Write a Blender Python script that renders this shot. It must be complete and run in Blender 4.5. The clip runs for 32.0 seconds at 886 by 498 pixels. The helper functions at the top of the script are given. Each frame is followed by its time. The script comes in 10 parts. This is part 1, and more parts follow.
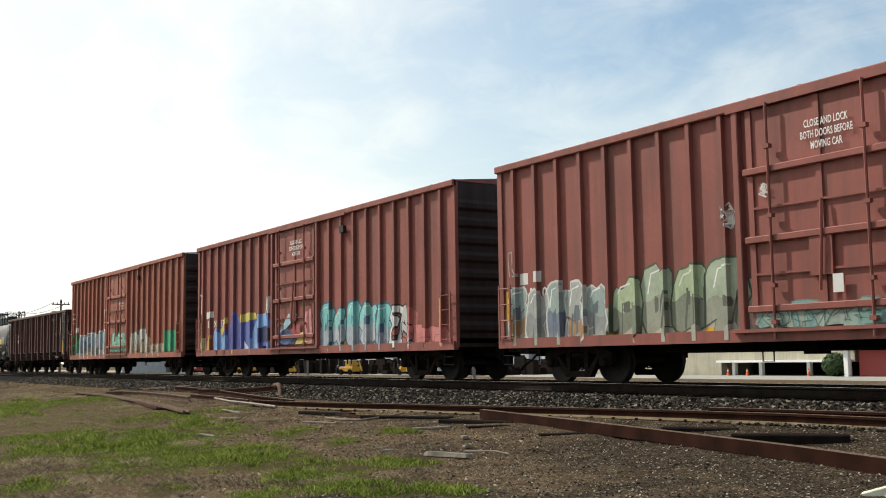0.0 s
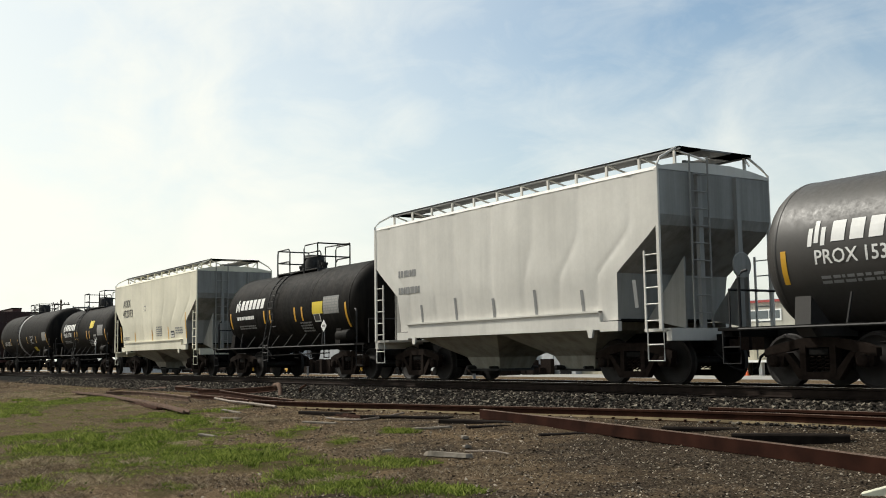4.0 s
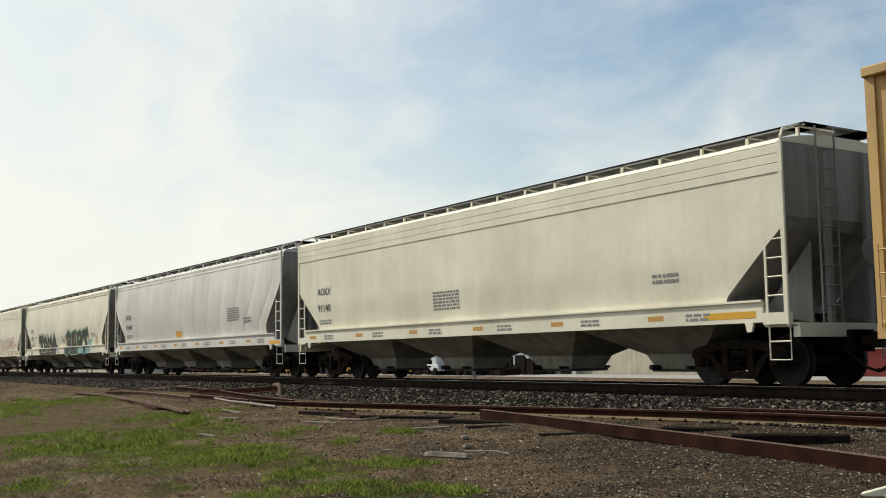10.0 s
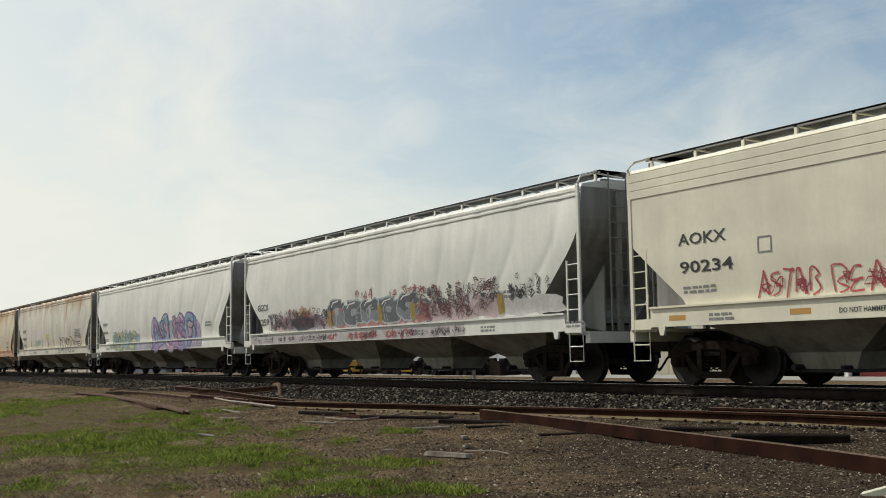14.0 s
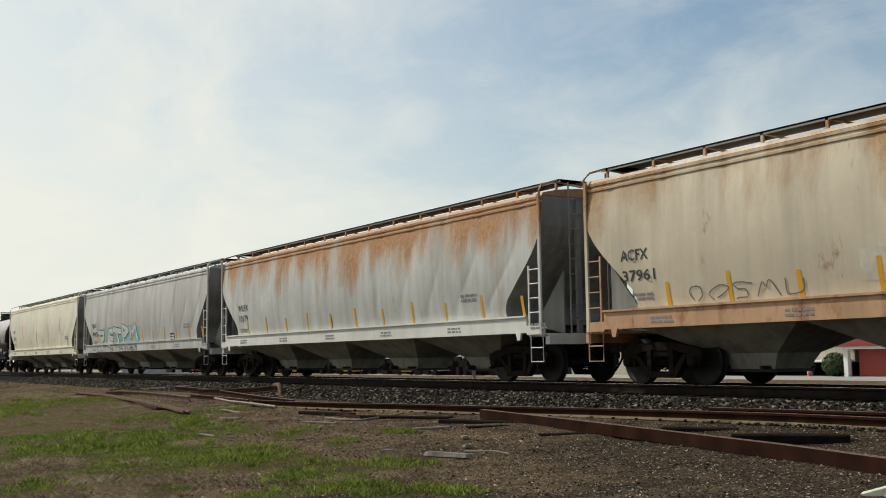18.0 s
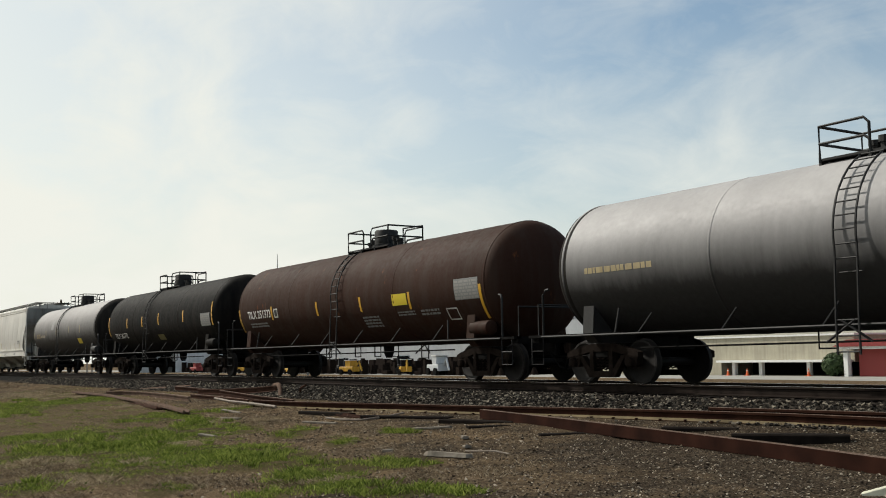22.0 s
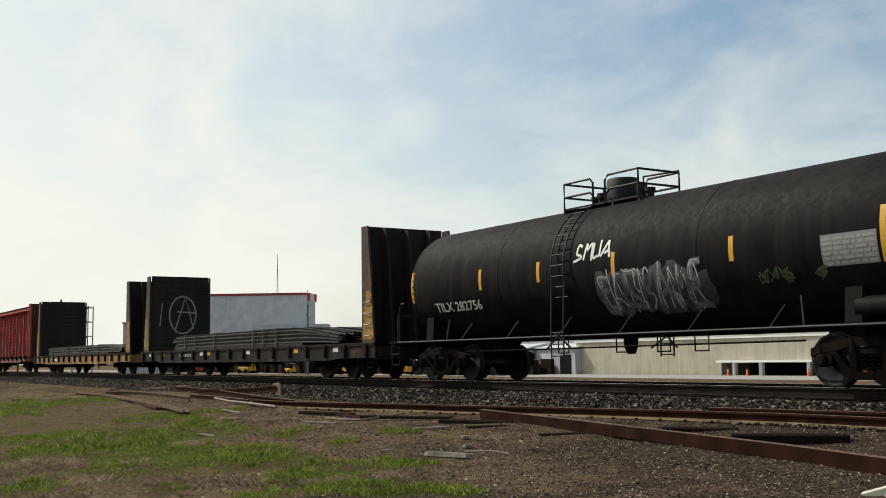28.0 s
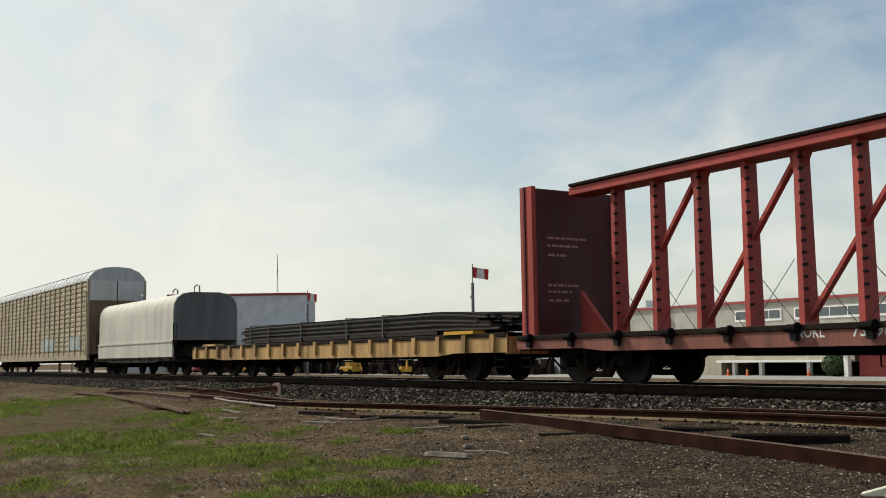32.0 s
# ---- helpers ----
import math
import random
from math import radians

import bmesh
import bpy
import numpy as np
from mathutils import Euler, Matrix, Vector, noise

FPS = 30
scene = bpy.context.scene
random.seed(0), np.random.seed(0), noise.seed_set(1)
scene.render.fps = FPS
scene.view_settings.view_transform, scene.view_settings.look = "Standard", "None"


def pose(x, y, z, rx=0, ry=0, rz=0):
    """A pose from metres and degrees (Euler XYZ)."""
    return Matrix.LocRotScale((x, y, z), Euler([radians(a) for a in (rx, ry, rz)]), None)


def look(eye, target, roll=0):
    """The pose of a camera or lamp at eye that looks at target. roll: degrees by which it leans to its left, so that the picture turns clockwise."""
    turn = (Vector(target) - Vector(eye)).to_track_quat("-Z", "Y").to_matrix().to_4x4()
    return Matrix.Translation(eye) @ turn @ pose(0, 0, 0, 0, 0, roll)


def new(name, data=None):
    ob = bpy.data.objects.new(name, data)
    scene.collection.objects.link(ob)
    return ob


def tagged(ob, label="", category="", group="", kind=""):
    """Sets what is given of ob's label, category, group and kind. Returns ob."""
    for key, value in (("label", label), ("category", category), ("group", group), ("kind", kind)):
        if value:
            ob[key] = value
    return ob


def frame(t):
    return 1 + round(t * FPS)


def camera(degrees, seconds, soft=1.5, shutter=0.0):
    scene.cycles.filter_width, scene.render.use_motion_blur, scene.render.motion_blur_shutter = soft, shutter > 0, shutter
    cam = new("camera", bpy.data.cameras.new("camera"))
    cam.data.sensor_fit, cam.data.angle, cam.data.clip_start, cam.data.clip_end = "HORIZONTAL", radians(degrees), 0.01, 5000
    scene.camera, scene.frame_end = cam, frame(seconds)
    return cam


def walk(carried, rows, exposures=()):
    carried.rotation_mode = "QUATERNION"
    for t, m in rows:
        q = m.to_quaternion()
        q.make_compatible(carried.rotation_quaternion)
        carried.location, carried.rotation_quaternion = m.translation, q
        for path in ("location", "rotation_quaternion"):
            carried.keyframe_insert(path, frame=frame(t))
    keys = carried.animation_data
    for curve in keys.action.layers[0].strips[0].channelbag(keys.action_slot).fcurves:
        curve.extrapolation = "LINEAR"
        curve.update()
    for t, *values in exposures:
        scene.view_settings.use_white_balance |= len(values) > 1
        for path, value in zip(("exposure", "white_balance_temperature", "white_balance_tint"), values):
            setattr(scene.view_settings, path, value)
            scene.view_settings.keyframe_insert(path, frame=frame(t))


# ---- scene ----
cam = camera(45.352, 32.0, 1.0)
EYE = Vector((0.0, -16.036, 0.595))
YAW, PITCH = radians(32.779), radians(5.860)
AIM = EYE + Vector((-math.cos(YAW) * math.cos(PITCH), math.sin(YAW) * math.cos(PITCH), math.sin(PITCH)))
walk(cam, [(0.0, look(EYE, AIM, -0.827)), (32.0, look(EYE, AIM, -0.827))],
     exposures=[(0.0, -0.03), (2.0, -0.08), (3.0, -0.15), (6.0, -0.25), (9.0, -0.2), (10.5, -0.38), (14.0, -0.47), (20.0, -0.45), (21.5, -0.45), (23.0, -0.28), (25.0, -0.32), (27.5, -0.3), (29.0, -0.5), (31.0, -0.44), (32.0, -0.46)])

# ---- light: a hazy spring sun, high and ahead of the train's tail ----
SUN_DIR = Vector((-0.645, -0.315, 0.70)).normalized()
world = bpy.data.worlds.new("sky")
scene.world = world
world.use_nodes = True
wn, wl = world.node_tree.nodes, world.node_tree.links
wn.clear()
w_out = wn.new("ShaderNodeOutputWorld")
w_bg = wn.new("ShaderNodeBackground")
w_sky = wn.new("ShaderNodeTexSky")
w_sky.sky_type = "NISHITA"
w_sky.sun_disc = False
w_sky.sun_elevation = math.asin(SUN_DIR.z)
w_sky.sun_rotation = math.atan2(SUN_DIR.x, SUN_DIR.y)
w_sky.air_density, w_sky.dust_density, w_sky.ozone_density = 1.0, 2.2, 1.0
w_co = wn.new("ShaderNodeTexCoord")
# thin high cloud, spread over the whole sky
w_map = wn.new("ShaderNodeMapping")
w_map.inputs["Scale"].default_value = (1.0, 1.0, 2.0)
w_n1 = wn.new("ShaderNodeTexNoise")
w_n1.inputs["Scale"].default_value, w_n1.inputs["Detail"].default_value = 3.4, 7.0
w_n1.inputs["Roughness"].default_value, w_n1.inputs["Distortion"].default_value = 0.55, 0.7
w_r1 = wn.new("ShaderNodeMapRange")
w_r1.inputs[1].default_value, w_r1.inputs[2].default_value = 0.40, 0.68
w_r1.inputs[3].default_value, w_r1.inputs[4].default_value = 0.02, 0.46
# haze thickens towards the sun and the horizon
w_dot = wn.new("ShaderNodeVectorMath")
w_dot.operation = "DOT_PRODUCT"
w_dot.inputs[1].default_value = SUN_DIR
w_r2 = wn.new("ShaderNodeMapRange")
w_r2.inputs[1].default_value, w_r2.inputs[2].default_value = 0.45, 0.94
w_r2.inputs[3].default_value, w_r2.inputs[4].default_value = 0.0, 0.95
w_sep = wn.new("ShaderNodeSeparateXYZ")
w_r3 = wn.new("ShaderNodeMapRange")
w_r3.inputs[1].default_value, w_r3.inputs[2].default_value = 0.30, 0.0
w_r3.inputs[3].default_value, w_r3.inputs[4].default_value = 0.0, 0.62
# the horizon's haze is thin on the side away from the sun
w_r4 = wn.new("ShaderNodeMapRange")
w_r4.inputs[1].default_value, w_r4.inputs[2].default_value = -0.35, 0.34
w_r4.inputs[3].default_value, w_r4.inputs[4].default_value = 0.15, 1.0
w_m4 = wn.new("ShaderNodeMath")
w_m4.operation = "MULTIPLY"
wl.new(w_dot.outputs["Value"], w_r4.inputs[0])
wl.new(w_r4.outputs[0], w_m4.inputs[0])
wl.new(w_r3.outputs[0], w_m4.inputs[1])
w_a1, w_a2 = wn.new("ShaderNodeMath"), wn.new("ShaderNodeMath")
w_a1.operation = w_a2.operation = "ADD"
w_a2.use_clamp = True
w_mix = wn.new("ShaderNodeMix")
w_mix.data_type = "RGBA"
w_mix.inputs["B"].default_value = (8.95, 9.0, 8.2, 1.0)
wl.new(w_co.outputs["Generated"], w_map.inputs["Vector"])
wl.new(w_map.outputs["Vector"], w_n1.inputs["Vector"])
w_n2 = wn.new("ShaderNodeTexNoise")
w_n2.inputs["Scale"].default_value, w_n2.inputs["Detail"].default_value = 8.5, 9.0
w_n2.inputs["Roughness"].default_value, w_n2.inputs["Distortion"].default_value = 0.62, 1.1
w_wisp = wn.new("ShaderNodeMath")
w_wisp.operation = "MULTIPLY_ADD"
w_wisp.inputs[1].default_value = 0.38
w_soft = wn.new("ShaderNodeMath")
w_soft.operation = "MULTIPLY_ADD"
w_soft.inputs[1].default_value, w_soft.inputs[2].default_value = 0.9, -0.14
wl.new(w_map.outputs["Vector"], w_n2.inputs["Vector"])
wl.new(w_n2.outputs["Fac"], w_wisp.inputs[0])
wl.new(w_n1.outputs["Fac"], w_soft.inputs[0])
wl.new(w_soft.outputs[0], w_wisp.inputs[2])
wl.new(w_wisp.outputs[0], w_r1.inputs[0])
wl.new(w_co.outputs["Generated"], w_dot.inputs[0])
wl.new(w_dot.outputs["Value"], w_r2.inputs[0])
wl.new(w_co.outputs["Generated"], w_sep.inputs[0])
wl.new(w_sep.outputs["Z"], w_r3.inputs[0])
wl.new(w_r1.outputs[0], w_a1.inputs[0])
wl.new(w_r2.outputs[0], w_a1.inputs[1])
wl.new(w_a1.outputs[0], w_a2.inputs[0])
wl.new(w_m4.outputs[0], w_a2.inputs[1])
wl.new(w_a2.outputs[0], w_mix.inputs["Factor"])
w_gain = wn.new("ShaderNodeVectorMath")
w_gain.operation = "MULTIPLY"
w_gain.inputs[1].default_value = (1.17, 1.275, 1.205)
wl.new(w_sky.outputs["Color"], w_gain.inputs[0])
wl.new(w_gain.outputs["Vector"], w_mix.inputs["A"])
wl.new(w_mix.outputs["Result"], w_bg.inputs["Color"])
w_bg.inputs["Strength"].default_value = 0.130
wl.new(w_bg.outputs["Background"], w_out.inputs["Surface"])

sun_data = bpy.data.lights.new("sun", "SUN")
sun_data.energy, sun_data.angle, sun_data.color = 5.0, radians(0.9), (1.0, 0.963, 0.875)
sun = new("sun", sun_data)
sun.matrix_world = look(SUN_DIR * 200, (0, 0, 0))


# ---- materials ----
def nd(tree, kind, **inputs):
    n = tree.nodes.new(kind)
    for key, value in inputs.items():
        n.inputs[key.replace("_", " ")].default_value = value
    return n


def mixc(tree, fac, a, b, mode="MIX"):
    """A colour mix; fac, a and b are sockets or values."""
    n = tree.nodes.new("ShaderNodeMix")
    n.data_type, n.blend_type = "RGBA", mode
    for key, value in (("Factor", fac), ("A", a), ("B", b)):
        if isinstance(value, bpy.types.NodeSocket):
            tree.links.new(value, n.inputs[key])
        elif key == "Factor":
            n.inputs[key].default_value = value
        else:
            n.inputs[key].default_value = (*value, 1.0)[:4]
    return n.outputs["Result"]


def ramp(tree, value, lo, hi, out0=0.0, out1=1.0):
    n = tree.nodes.new("ShaderNodeMapRange")
    tree.links.new(value, n.inputs[0])
    for i, x in enumerate((lo, hi, out0, out1)):
        n.inputs[i + 1].default_value = x
    return n.outputs[0]


def math2(tree, op, a, b):
    n = tree.nodes.new("ShaderNodeMath")
    n.operation = op
    for i, value in enumerate((a, b)):
        if isinstance(value, bpy.types.NodeSocket):
            tree.links.new(value, n.inputs[i])
        else:
            n.inputs[i].default_value = value
    return n.outputs[0]


def noise_of(tree, scale, stretch=(1, 1, 1), detail=4.0, rough=0.55, offset=(0, 0, 0), coord="Object"):
    co = tree.nodes.new("ShaderNodeTexCoord")
    mp = nd(tree, "ShaderNodeMapping", Scale=stretch, Location=offset)
    nz = nd(tree, "ShaderNodeTexNoise", Scale=scale, Detail=detail, Roughness=rough)
    tree.links.new(co.outputs[coord], mp.inputs["Vector"])
    tree.links.new(mp.outputs["Vector"], nz.inputs["Vector"])
    return nz.outputs["Fac"]


def start_mat(name, rough=0.6, metal=0.0):
    m = bpy.data.materials.new(name)
    m.use_nodes = True
    t = m.node_tree
    t.nodes.clear()
    out = t.nodes.new("ShaderNodeOutputMaterial")
    b = nd(t, "ShaderNodeBsdfPrincipled", Roughness=rough, Metallic=metal)
    t.links.new(b.outputs["BSDF"], out.inputs["Surface"])
    return m, t, b


def bump(tree, bsdf, height, strength, dist=0.01):
    n = nd(tree, "ShaderNodeBump", Strength=strength, Distance=dist)
    tree.links.new(height, n.inputs["Height"])
    tree.links.new(n.outputs["Normal"], bsdf.inputs["Normal"])


RUST = (0.22, 0.075, 0.022)


def paint(name, col, dirt=0.35, rust=0.0, rust_top=None, rough=0.55, seed=0.0, grime=(0.055, 0.045, 0.036), fade=0.12, spec=0.3, relief=0.12, shade_z=None, runs_tone=(0.36, 0.16, 0.055)):
    """Weathered railway paint: blotches, run-down streaks, grime and rust."""
    m, t, b = start_mat(name, rough)
    off = (seed * 3.1, seed * 1.7, seed * 0.9)
    big = noise_of(t, 0.55, offset=off, detail=3)
    fine = noise_of(t, 9.0, offset=off, detail=6, rough=0.7)
    streak = noise_of(t, 1.0, (2.6, 2.6, 0.16), 5.0, 0.62, off)
    light = tuple(min(1, c * (1 + fade) + 0.02 * fade) for c in col)
    dark = tuple(c * (1 - fade) for c in col)
    c = mixc(t, ramp(t, big, 0.3, 0.7), dark, light)
    c = mixc(t, ramp(t, fine, 0.35, 0.75, 0.0, 0.22), c, tuple(x * 0.7 for x in col))
    c = mixc(t, ramp(t, streak, 0.42, 0.72, 0.0, dirt), c, grime)
    if rust > 0:
        spots = noise_of(t, 2.2, (1, 1, 0.45), 7.0, 0.68, (off[1] + 5, off[0], 2.0))
        f = ramp(t, spots, 0.66 - 0.22 * rust, 0.78 - 0.16 * rust, 0.0, 0.9)
        c = mixc(t, f, c, RUST)
    if rust_top:
        co = t.nodes.new("ShaderNodeTexCoord")
        sep = t.nodes.new("ShaderNodeSeparateXYZ")
        t.links.new(co.outputs["Object"], sep.inputs[0])
        runs = noise_of(t, 1.0, (1.1, 0.2, 0.30), 6.0, 0.65, (off[0], 3.0, 1.0))
        h = ramp(t, sep.outputs["Z"], rust_top[0], rust_top[1], 0.0, rust_top[2])
        f = ramp(t, math2(t, "ADD", runs, h), 0.62, 0.86, 0.0, 0.95)
        tone = mixc(t, ramp(t, fine, 0.25, 0.65), RUST, runs_tone)
        c = mixc(t, f, c, tone)
    if shade_z:
        # underside shade, and some dirt, put into the colour below a ragged line
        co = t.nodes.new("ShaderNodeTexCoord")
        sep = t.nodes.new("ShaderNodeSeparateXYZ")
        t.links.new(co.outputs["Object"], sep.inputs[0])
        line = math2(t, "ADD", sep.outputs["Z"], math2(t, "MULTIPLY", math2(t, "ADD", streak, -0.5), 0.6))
        c = mixc(t, ramp(t, line, shade_z + 0.75, shade_z - 0.45, 0.0, 0.96), c, (0.012, 0.011, 0.010))
    t.links.new(c, b.inputs["Base Color"])
    t.links.new(ramp(t, fine, 0.3, 0.7, rough - 0.08, rough + 0.12), b.inputs["Roughness"])
    b.inputs["Specular IOR Level"].default_value = spec
    bump(t, b, fine, relief, 0.006)
    return m


def plain(name, col, rough=0.6, metal=0.0, var=0.12, scale=12.0, bumpy=0.1):
    m, t, b = start_mat(name, rough, metal)
    b.inputs["Specular IOR Level"].default_value = 0.05 if rough > 0.7 else 0.35
    f = noise_of(t, scale, detail=5)
    c = mixc(t, ramp(t, f, 0.3, 0.7), tuple(x * (1 - var) for x in col), tuple(min(1, x * (1 + var)) for x in col))
    t.links.new(c, b.inputs["Base Color"])
    if bumpy:
        bump(t, b, f, bumpy, 0.006)
    return m


def ink(name, col, rough=0.65, wear=0.25):
    """Sprayed or stencilled paint, a little worn."""
    m, t, b = start_mat(name, rough)
    f = noise_of(t, 5.0, (1, 1, 0.6), 6.0, 0.7)
    c = mixc(t, ramp(t, f, 0.45, 0.8, 0.0, wear), col, tuple(x * 0.55 + 0.04 for x in col))
    t.links.new(c, b.inputs["Base Color"])
    return m


M_BLACK = plain("black_running_gear", (0.009, 0.0085, 0.008), 0.85, 0.0, 0.35, 6.0, 0.2)
M_TRUCK = plain("rusty_cast_steel", (0.017, 0.012, 0.0095), 0.9, 0.0, 0.4, 7.0, 0.25)
M_WHEEL = plain("wheel_steel", (0.014, 0.0115, 0.010), 0.7, 0.2, 0.3, 9.0, 0.15)
M_TREAD = plain("polished_tread", (0.45, 0.43, 0.4), 0.28, 0.9, 0.1, 9.0, 0.0)
M_DARKSTEEL = plain("dark_steel", (0.016, 0.015, 0.0145), 0.65, 0.1, 0.3, 8.0, 0.15)
M_GRAYMETAL = plain("galvanised_grating", (0.18, 0.18, 0.175), 0.55, 0.5, 0.2, 14.0, 0.1)
M_WHITE = ink("white_stencil", (0.72, 0.71, 0.68))
M_INKBLACK = ink("black_stencil", (0.03, 0.03, 0.032))
M_INKGREY = ink("grey_stencil", (0.2, 0.2, 0.195))
M_YELLOW = ink("yellow_reflector", (0.62, 0.33, 0.02), 0.4, 0.3)
M_PLACARD = ink("yellow_placard", (0.66, 0.5, 0.02), 0.5, 0.2)
M_RAILRUST = plain("rusty_rail", (0.048, 0.0225, 0.0145), 0.8, 0.1, 0.35, 5.0, 0.25)
M_RAILTOP = plain("worn_rail_head", (0.5, 0.48, 0.46), 0.25, 0.95, 0.08, 3.0, 0.0)


# ---- mesh helpers ----
class Shape:
    """Collects faces for one mesh."""

    def __init__(self):
        self.v, self.f = [], []

    def add(self, verts, faces):
        n = len(self.v)
        self.v.extend(tuple(a) for a in verts)
        self.f.extend(tuple(i + n for i in f) for f in faces)
        return self

    def box(self, x0, x1, y0, y1, z0, z1):
        v = [(x, y, z) for x in (x0, x1) for y in (y0, y1) for z in (z0, z1)]
        return self.add(v, [(0, 1, 3, 2), (4, 6, 7, 5), (0, 4, 5, 1), (2, 3, 7, 6), (0, 2, 6, 4), (1, 5, 7, 3)])

    def cbox(self, x0, x1, y0, y1, z0, z1, c=0.012):
        """A box with its long edges chamfered, along its longest side."""
        d = (x1 - x0, y1 - y0, z1 - z0)
        a = d.index(max(d))
        lo, hi = (x0, y0, z0), (x1, y1, z1)
        p, q = [k for k in range(3) if k != a]
        ring = []
        for s, u in ((c, 0), (d[p] - c, 0), (d[p], c), (d[p], d[q] - c), (d[p] - c, d[q]), (c, d[q]), (0, d[q] - c), (0, c)):
            ring.append((lo[p] + s, lo[q] + u))
        v = []
        for e in (lo[a], hi[a]):
            for r in ring:
                co = [0, 0, 0]
                co[a], co[p], co[q] = e, r[0], r[1]
                v.append(co)
        f = [(i, (i + 1) % 8, 8 + (i + 1) % 8, 8 + i) for i in range(8)] + [tuple(range(7, -1, -1)), tuple(range(8, 16))]
        return self.add(v, f)

    def prism(self, pts, x0, x1, axis="x"):
        """A closed outline pulled along an axis: pts are (y, z) for x, (x, z) for y, (x, y) for z."""
        n = len(pts)
        def at(e, q):
            return {"x": (e, q[0], q[1]), "y": (q[0], e, q[1]), "z": (q[0], q[1], e)}[axis]
        v = [at(e, q) for e in (x0, x1) for q in pts]
        f = [(i, (i + 1) % n, n + (i + 1) % n, n + i) for i in range(n)]
        return self.add(v, f + [tuple(range(n - 1, -1, -1)), tuple(range(n, 2 * n))])

    def tube(self, pts, r, n=6, closed=False):
        """A round bar along a line of points."""
        P = [Vector(q) for q in pts]
        rings = []
        for i, q in enumerate(P):
            a = P[max(i - 1, 0)]
            b = P[min(i + 1, len(P) - 1)]
            d = (b - a).normalized()
            u = d.cross(Vector((0, 0, 1)) if abs(d.z) < 0.9 else Vector((1, 0, 0))).normalized()
            w = d.cross(u)
            rings.append([q + r * (math.cos(k * math.tau / n) * u + math.sin(k * math.tau / n) * w) for k in range(n)])
        v = [c for ring in rings for c in ring]
        f = [(i * n + k, i * n + (k + 1) % n, (i + 1) * n + (k + 1) % n, (i + 1) * n + k) for i in range(len(P) - 1) for k in range(n)]
        f += [tuple(range(n - 1, -1, -1)), tuple(range((len(P) - 1) * n, len(P) * n))]
        return self.add(v, f)

    def lathe(self, prof, n=24, axis="y", at=(0, 0, 0), lo=0.0, hi=math.tau):
        """prof: (along the axis, radius). Turned about the axis through the point at."""
        full = hi - lo > 6.28
        m = n if full else n + 1
        v = []
        for e, r in prof:
            for k in range(m):
                a = lo + (hi - lo) * k / n
                c, s = r * math.cos(a), r * math.sin(a)
                q = {"x": (e, c, s), "y": (c, e, s), "z": (c, s, e)}[axis]
                v.append((at[0] + q[0], at[1] + q[1], at[2] + q[2]))
        f = []
        for i in range(len(prof) - 1):
            for k in range(n):
                k2 = (k + 1) % m if full else k + 1
                f.append((i * m + k, i * m + k2, (i + 1) * m + k2, (i + 1) * m + k))
        if full:
            f += [tuple(range(m)), tuple(range(len(prof) * m - 1, (len(prof) - 1) * m - 1, -1))]
        return self.add(v, f)

    def quad(self, a, b, c, d):
        return self.add([a, b, c, d], [(0, 1, 2, 3)])

    def mirrored(self):
        """The same shape on the far side of the car."""
        s = Shape()
        s.v = [(x, -y, z) for x, y, z in self.v]
        s.f = [tuple(reversed(f)) for f in self.f]
        return s

    def flipped(self):
        """The same shape at the other end of the car."""
        s = Shape()
        s.v = [(-x, y, z) for x, y, z in self.v]
        s.f = [tuple(reversed(f)) for f in self.f]
        return s

    def join(self, other):
        return self.add(other.v, other.f)

    def mesh(self, name, mat, smooth=None):
        me = bpy.data.meshes.new(name)
        me.from_pydata(self.v, [], self.f)
        bm = bmesh.new()
        bm.from_mesh(me)
        bmesh.ops.recalc_face_normals(bm, faces=bm.faces)
        bm.to_mesh(me)
        bm.free()
        me.materials.append(mat)
        if smooth:
            me.shade_smooth()
            me.set_sharp_from_angle(angle=radians(smooth))
        return me


def part(name, shape, mat, parent, label="", smooth=None, m=None):
    """ONE mesh object under a thing or a part; shape may be a Shape or a ready mesh."""
    me = shape if isinstance(shape, bpy.types.Mesh) else shape.mesh(name, mat, smooth)
    ob = new(name, me)
    ob.parent = parent
    if m is not None:
        ob.matrix_basis = m
    if label:
        ob["label"] = label
    return ob


def thing(name, label, category, group="", kind=""):
    return tagged(new(name), label, category, group, kind)


def solid(name, shape, mat, label, category, group="", kind="", smooth=None):
    return tagged(new(name, shape.mesh(name, mat, smooth)), label, category, group, kind)


CACHE = {}


def cached(key, build):
    if key not in CACHE:
        CACHE[key] = build()
    return CACHE[key]


# ---- writing and painted marks, laid on a car's side ----
def letters(text, size, width=None):
    """Polygons of a line of writing, from 0,0; squeezed to a width if given."""
    def build():
        c = bpy.data.curves.new("writing", "FONT")
        c.body, c.size, c.resolution_u, c.offset = text, 1.0, 2, 0.014
        ob = bpy.data.objects.new("writing", c)
        me = bpy.data.meshes.new_from_object(ob)
        polys = [[(me.vertices[i].co.x, me.vertices[i].co.y) for i in q.vertices] for q in me.polygons]
        bpy.data.objects.remove(ob)
        bpy.data.curves.remove(c)
        bpy.data.meshes.remove(me)
        return polys
    polys = cached(("text", text), build)
    w = max(x for q in polys for x, _ in q)
    sx = width / w if width else size
    k = size / 0.72
    return [[(x * (sx if width else k), y * k) for x, y in q] for q in polys]


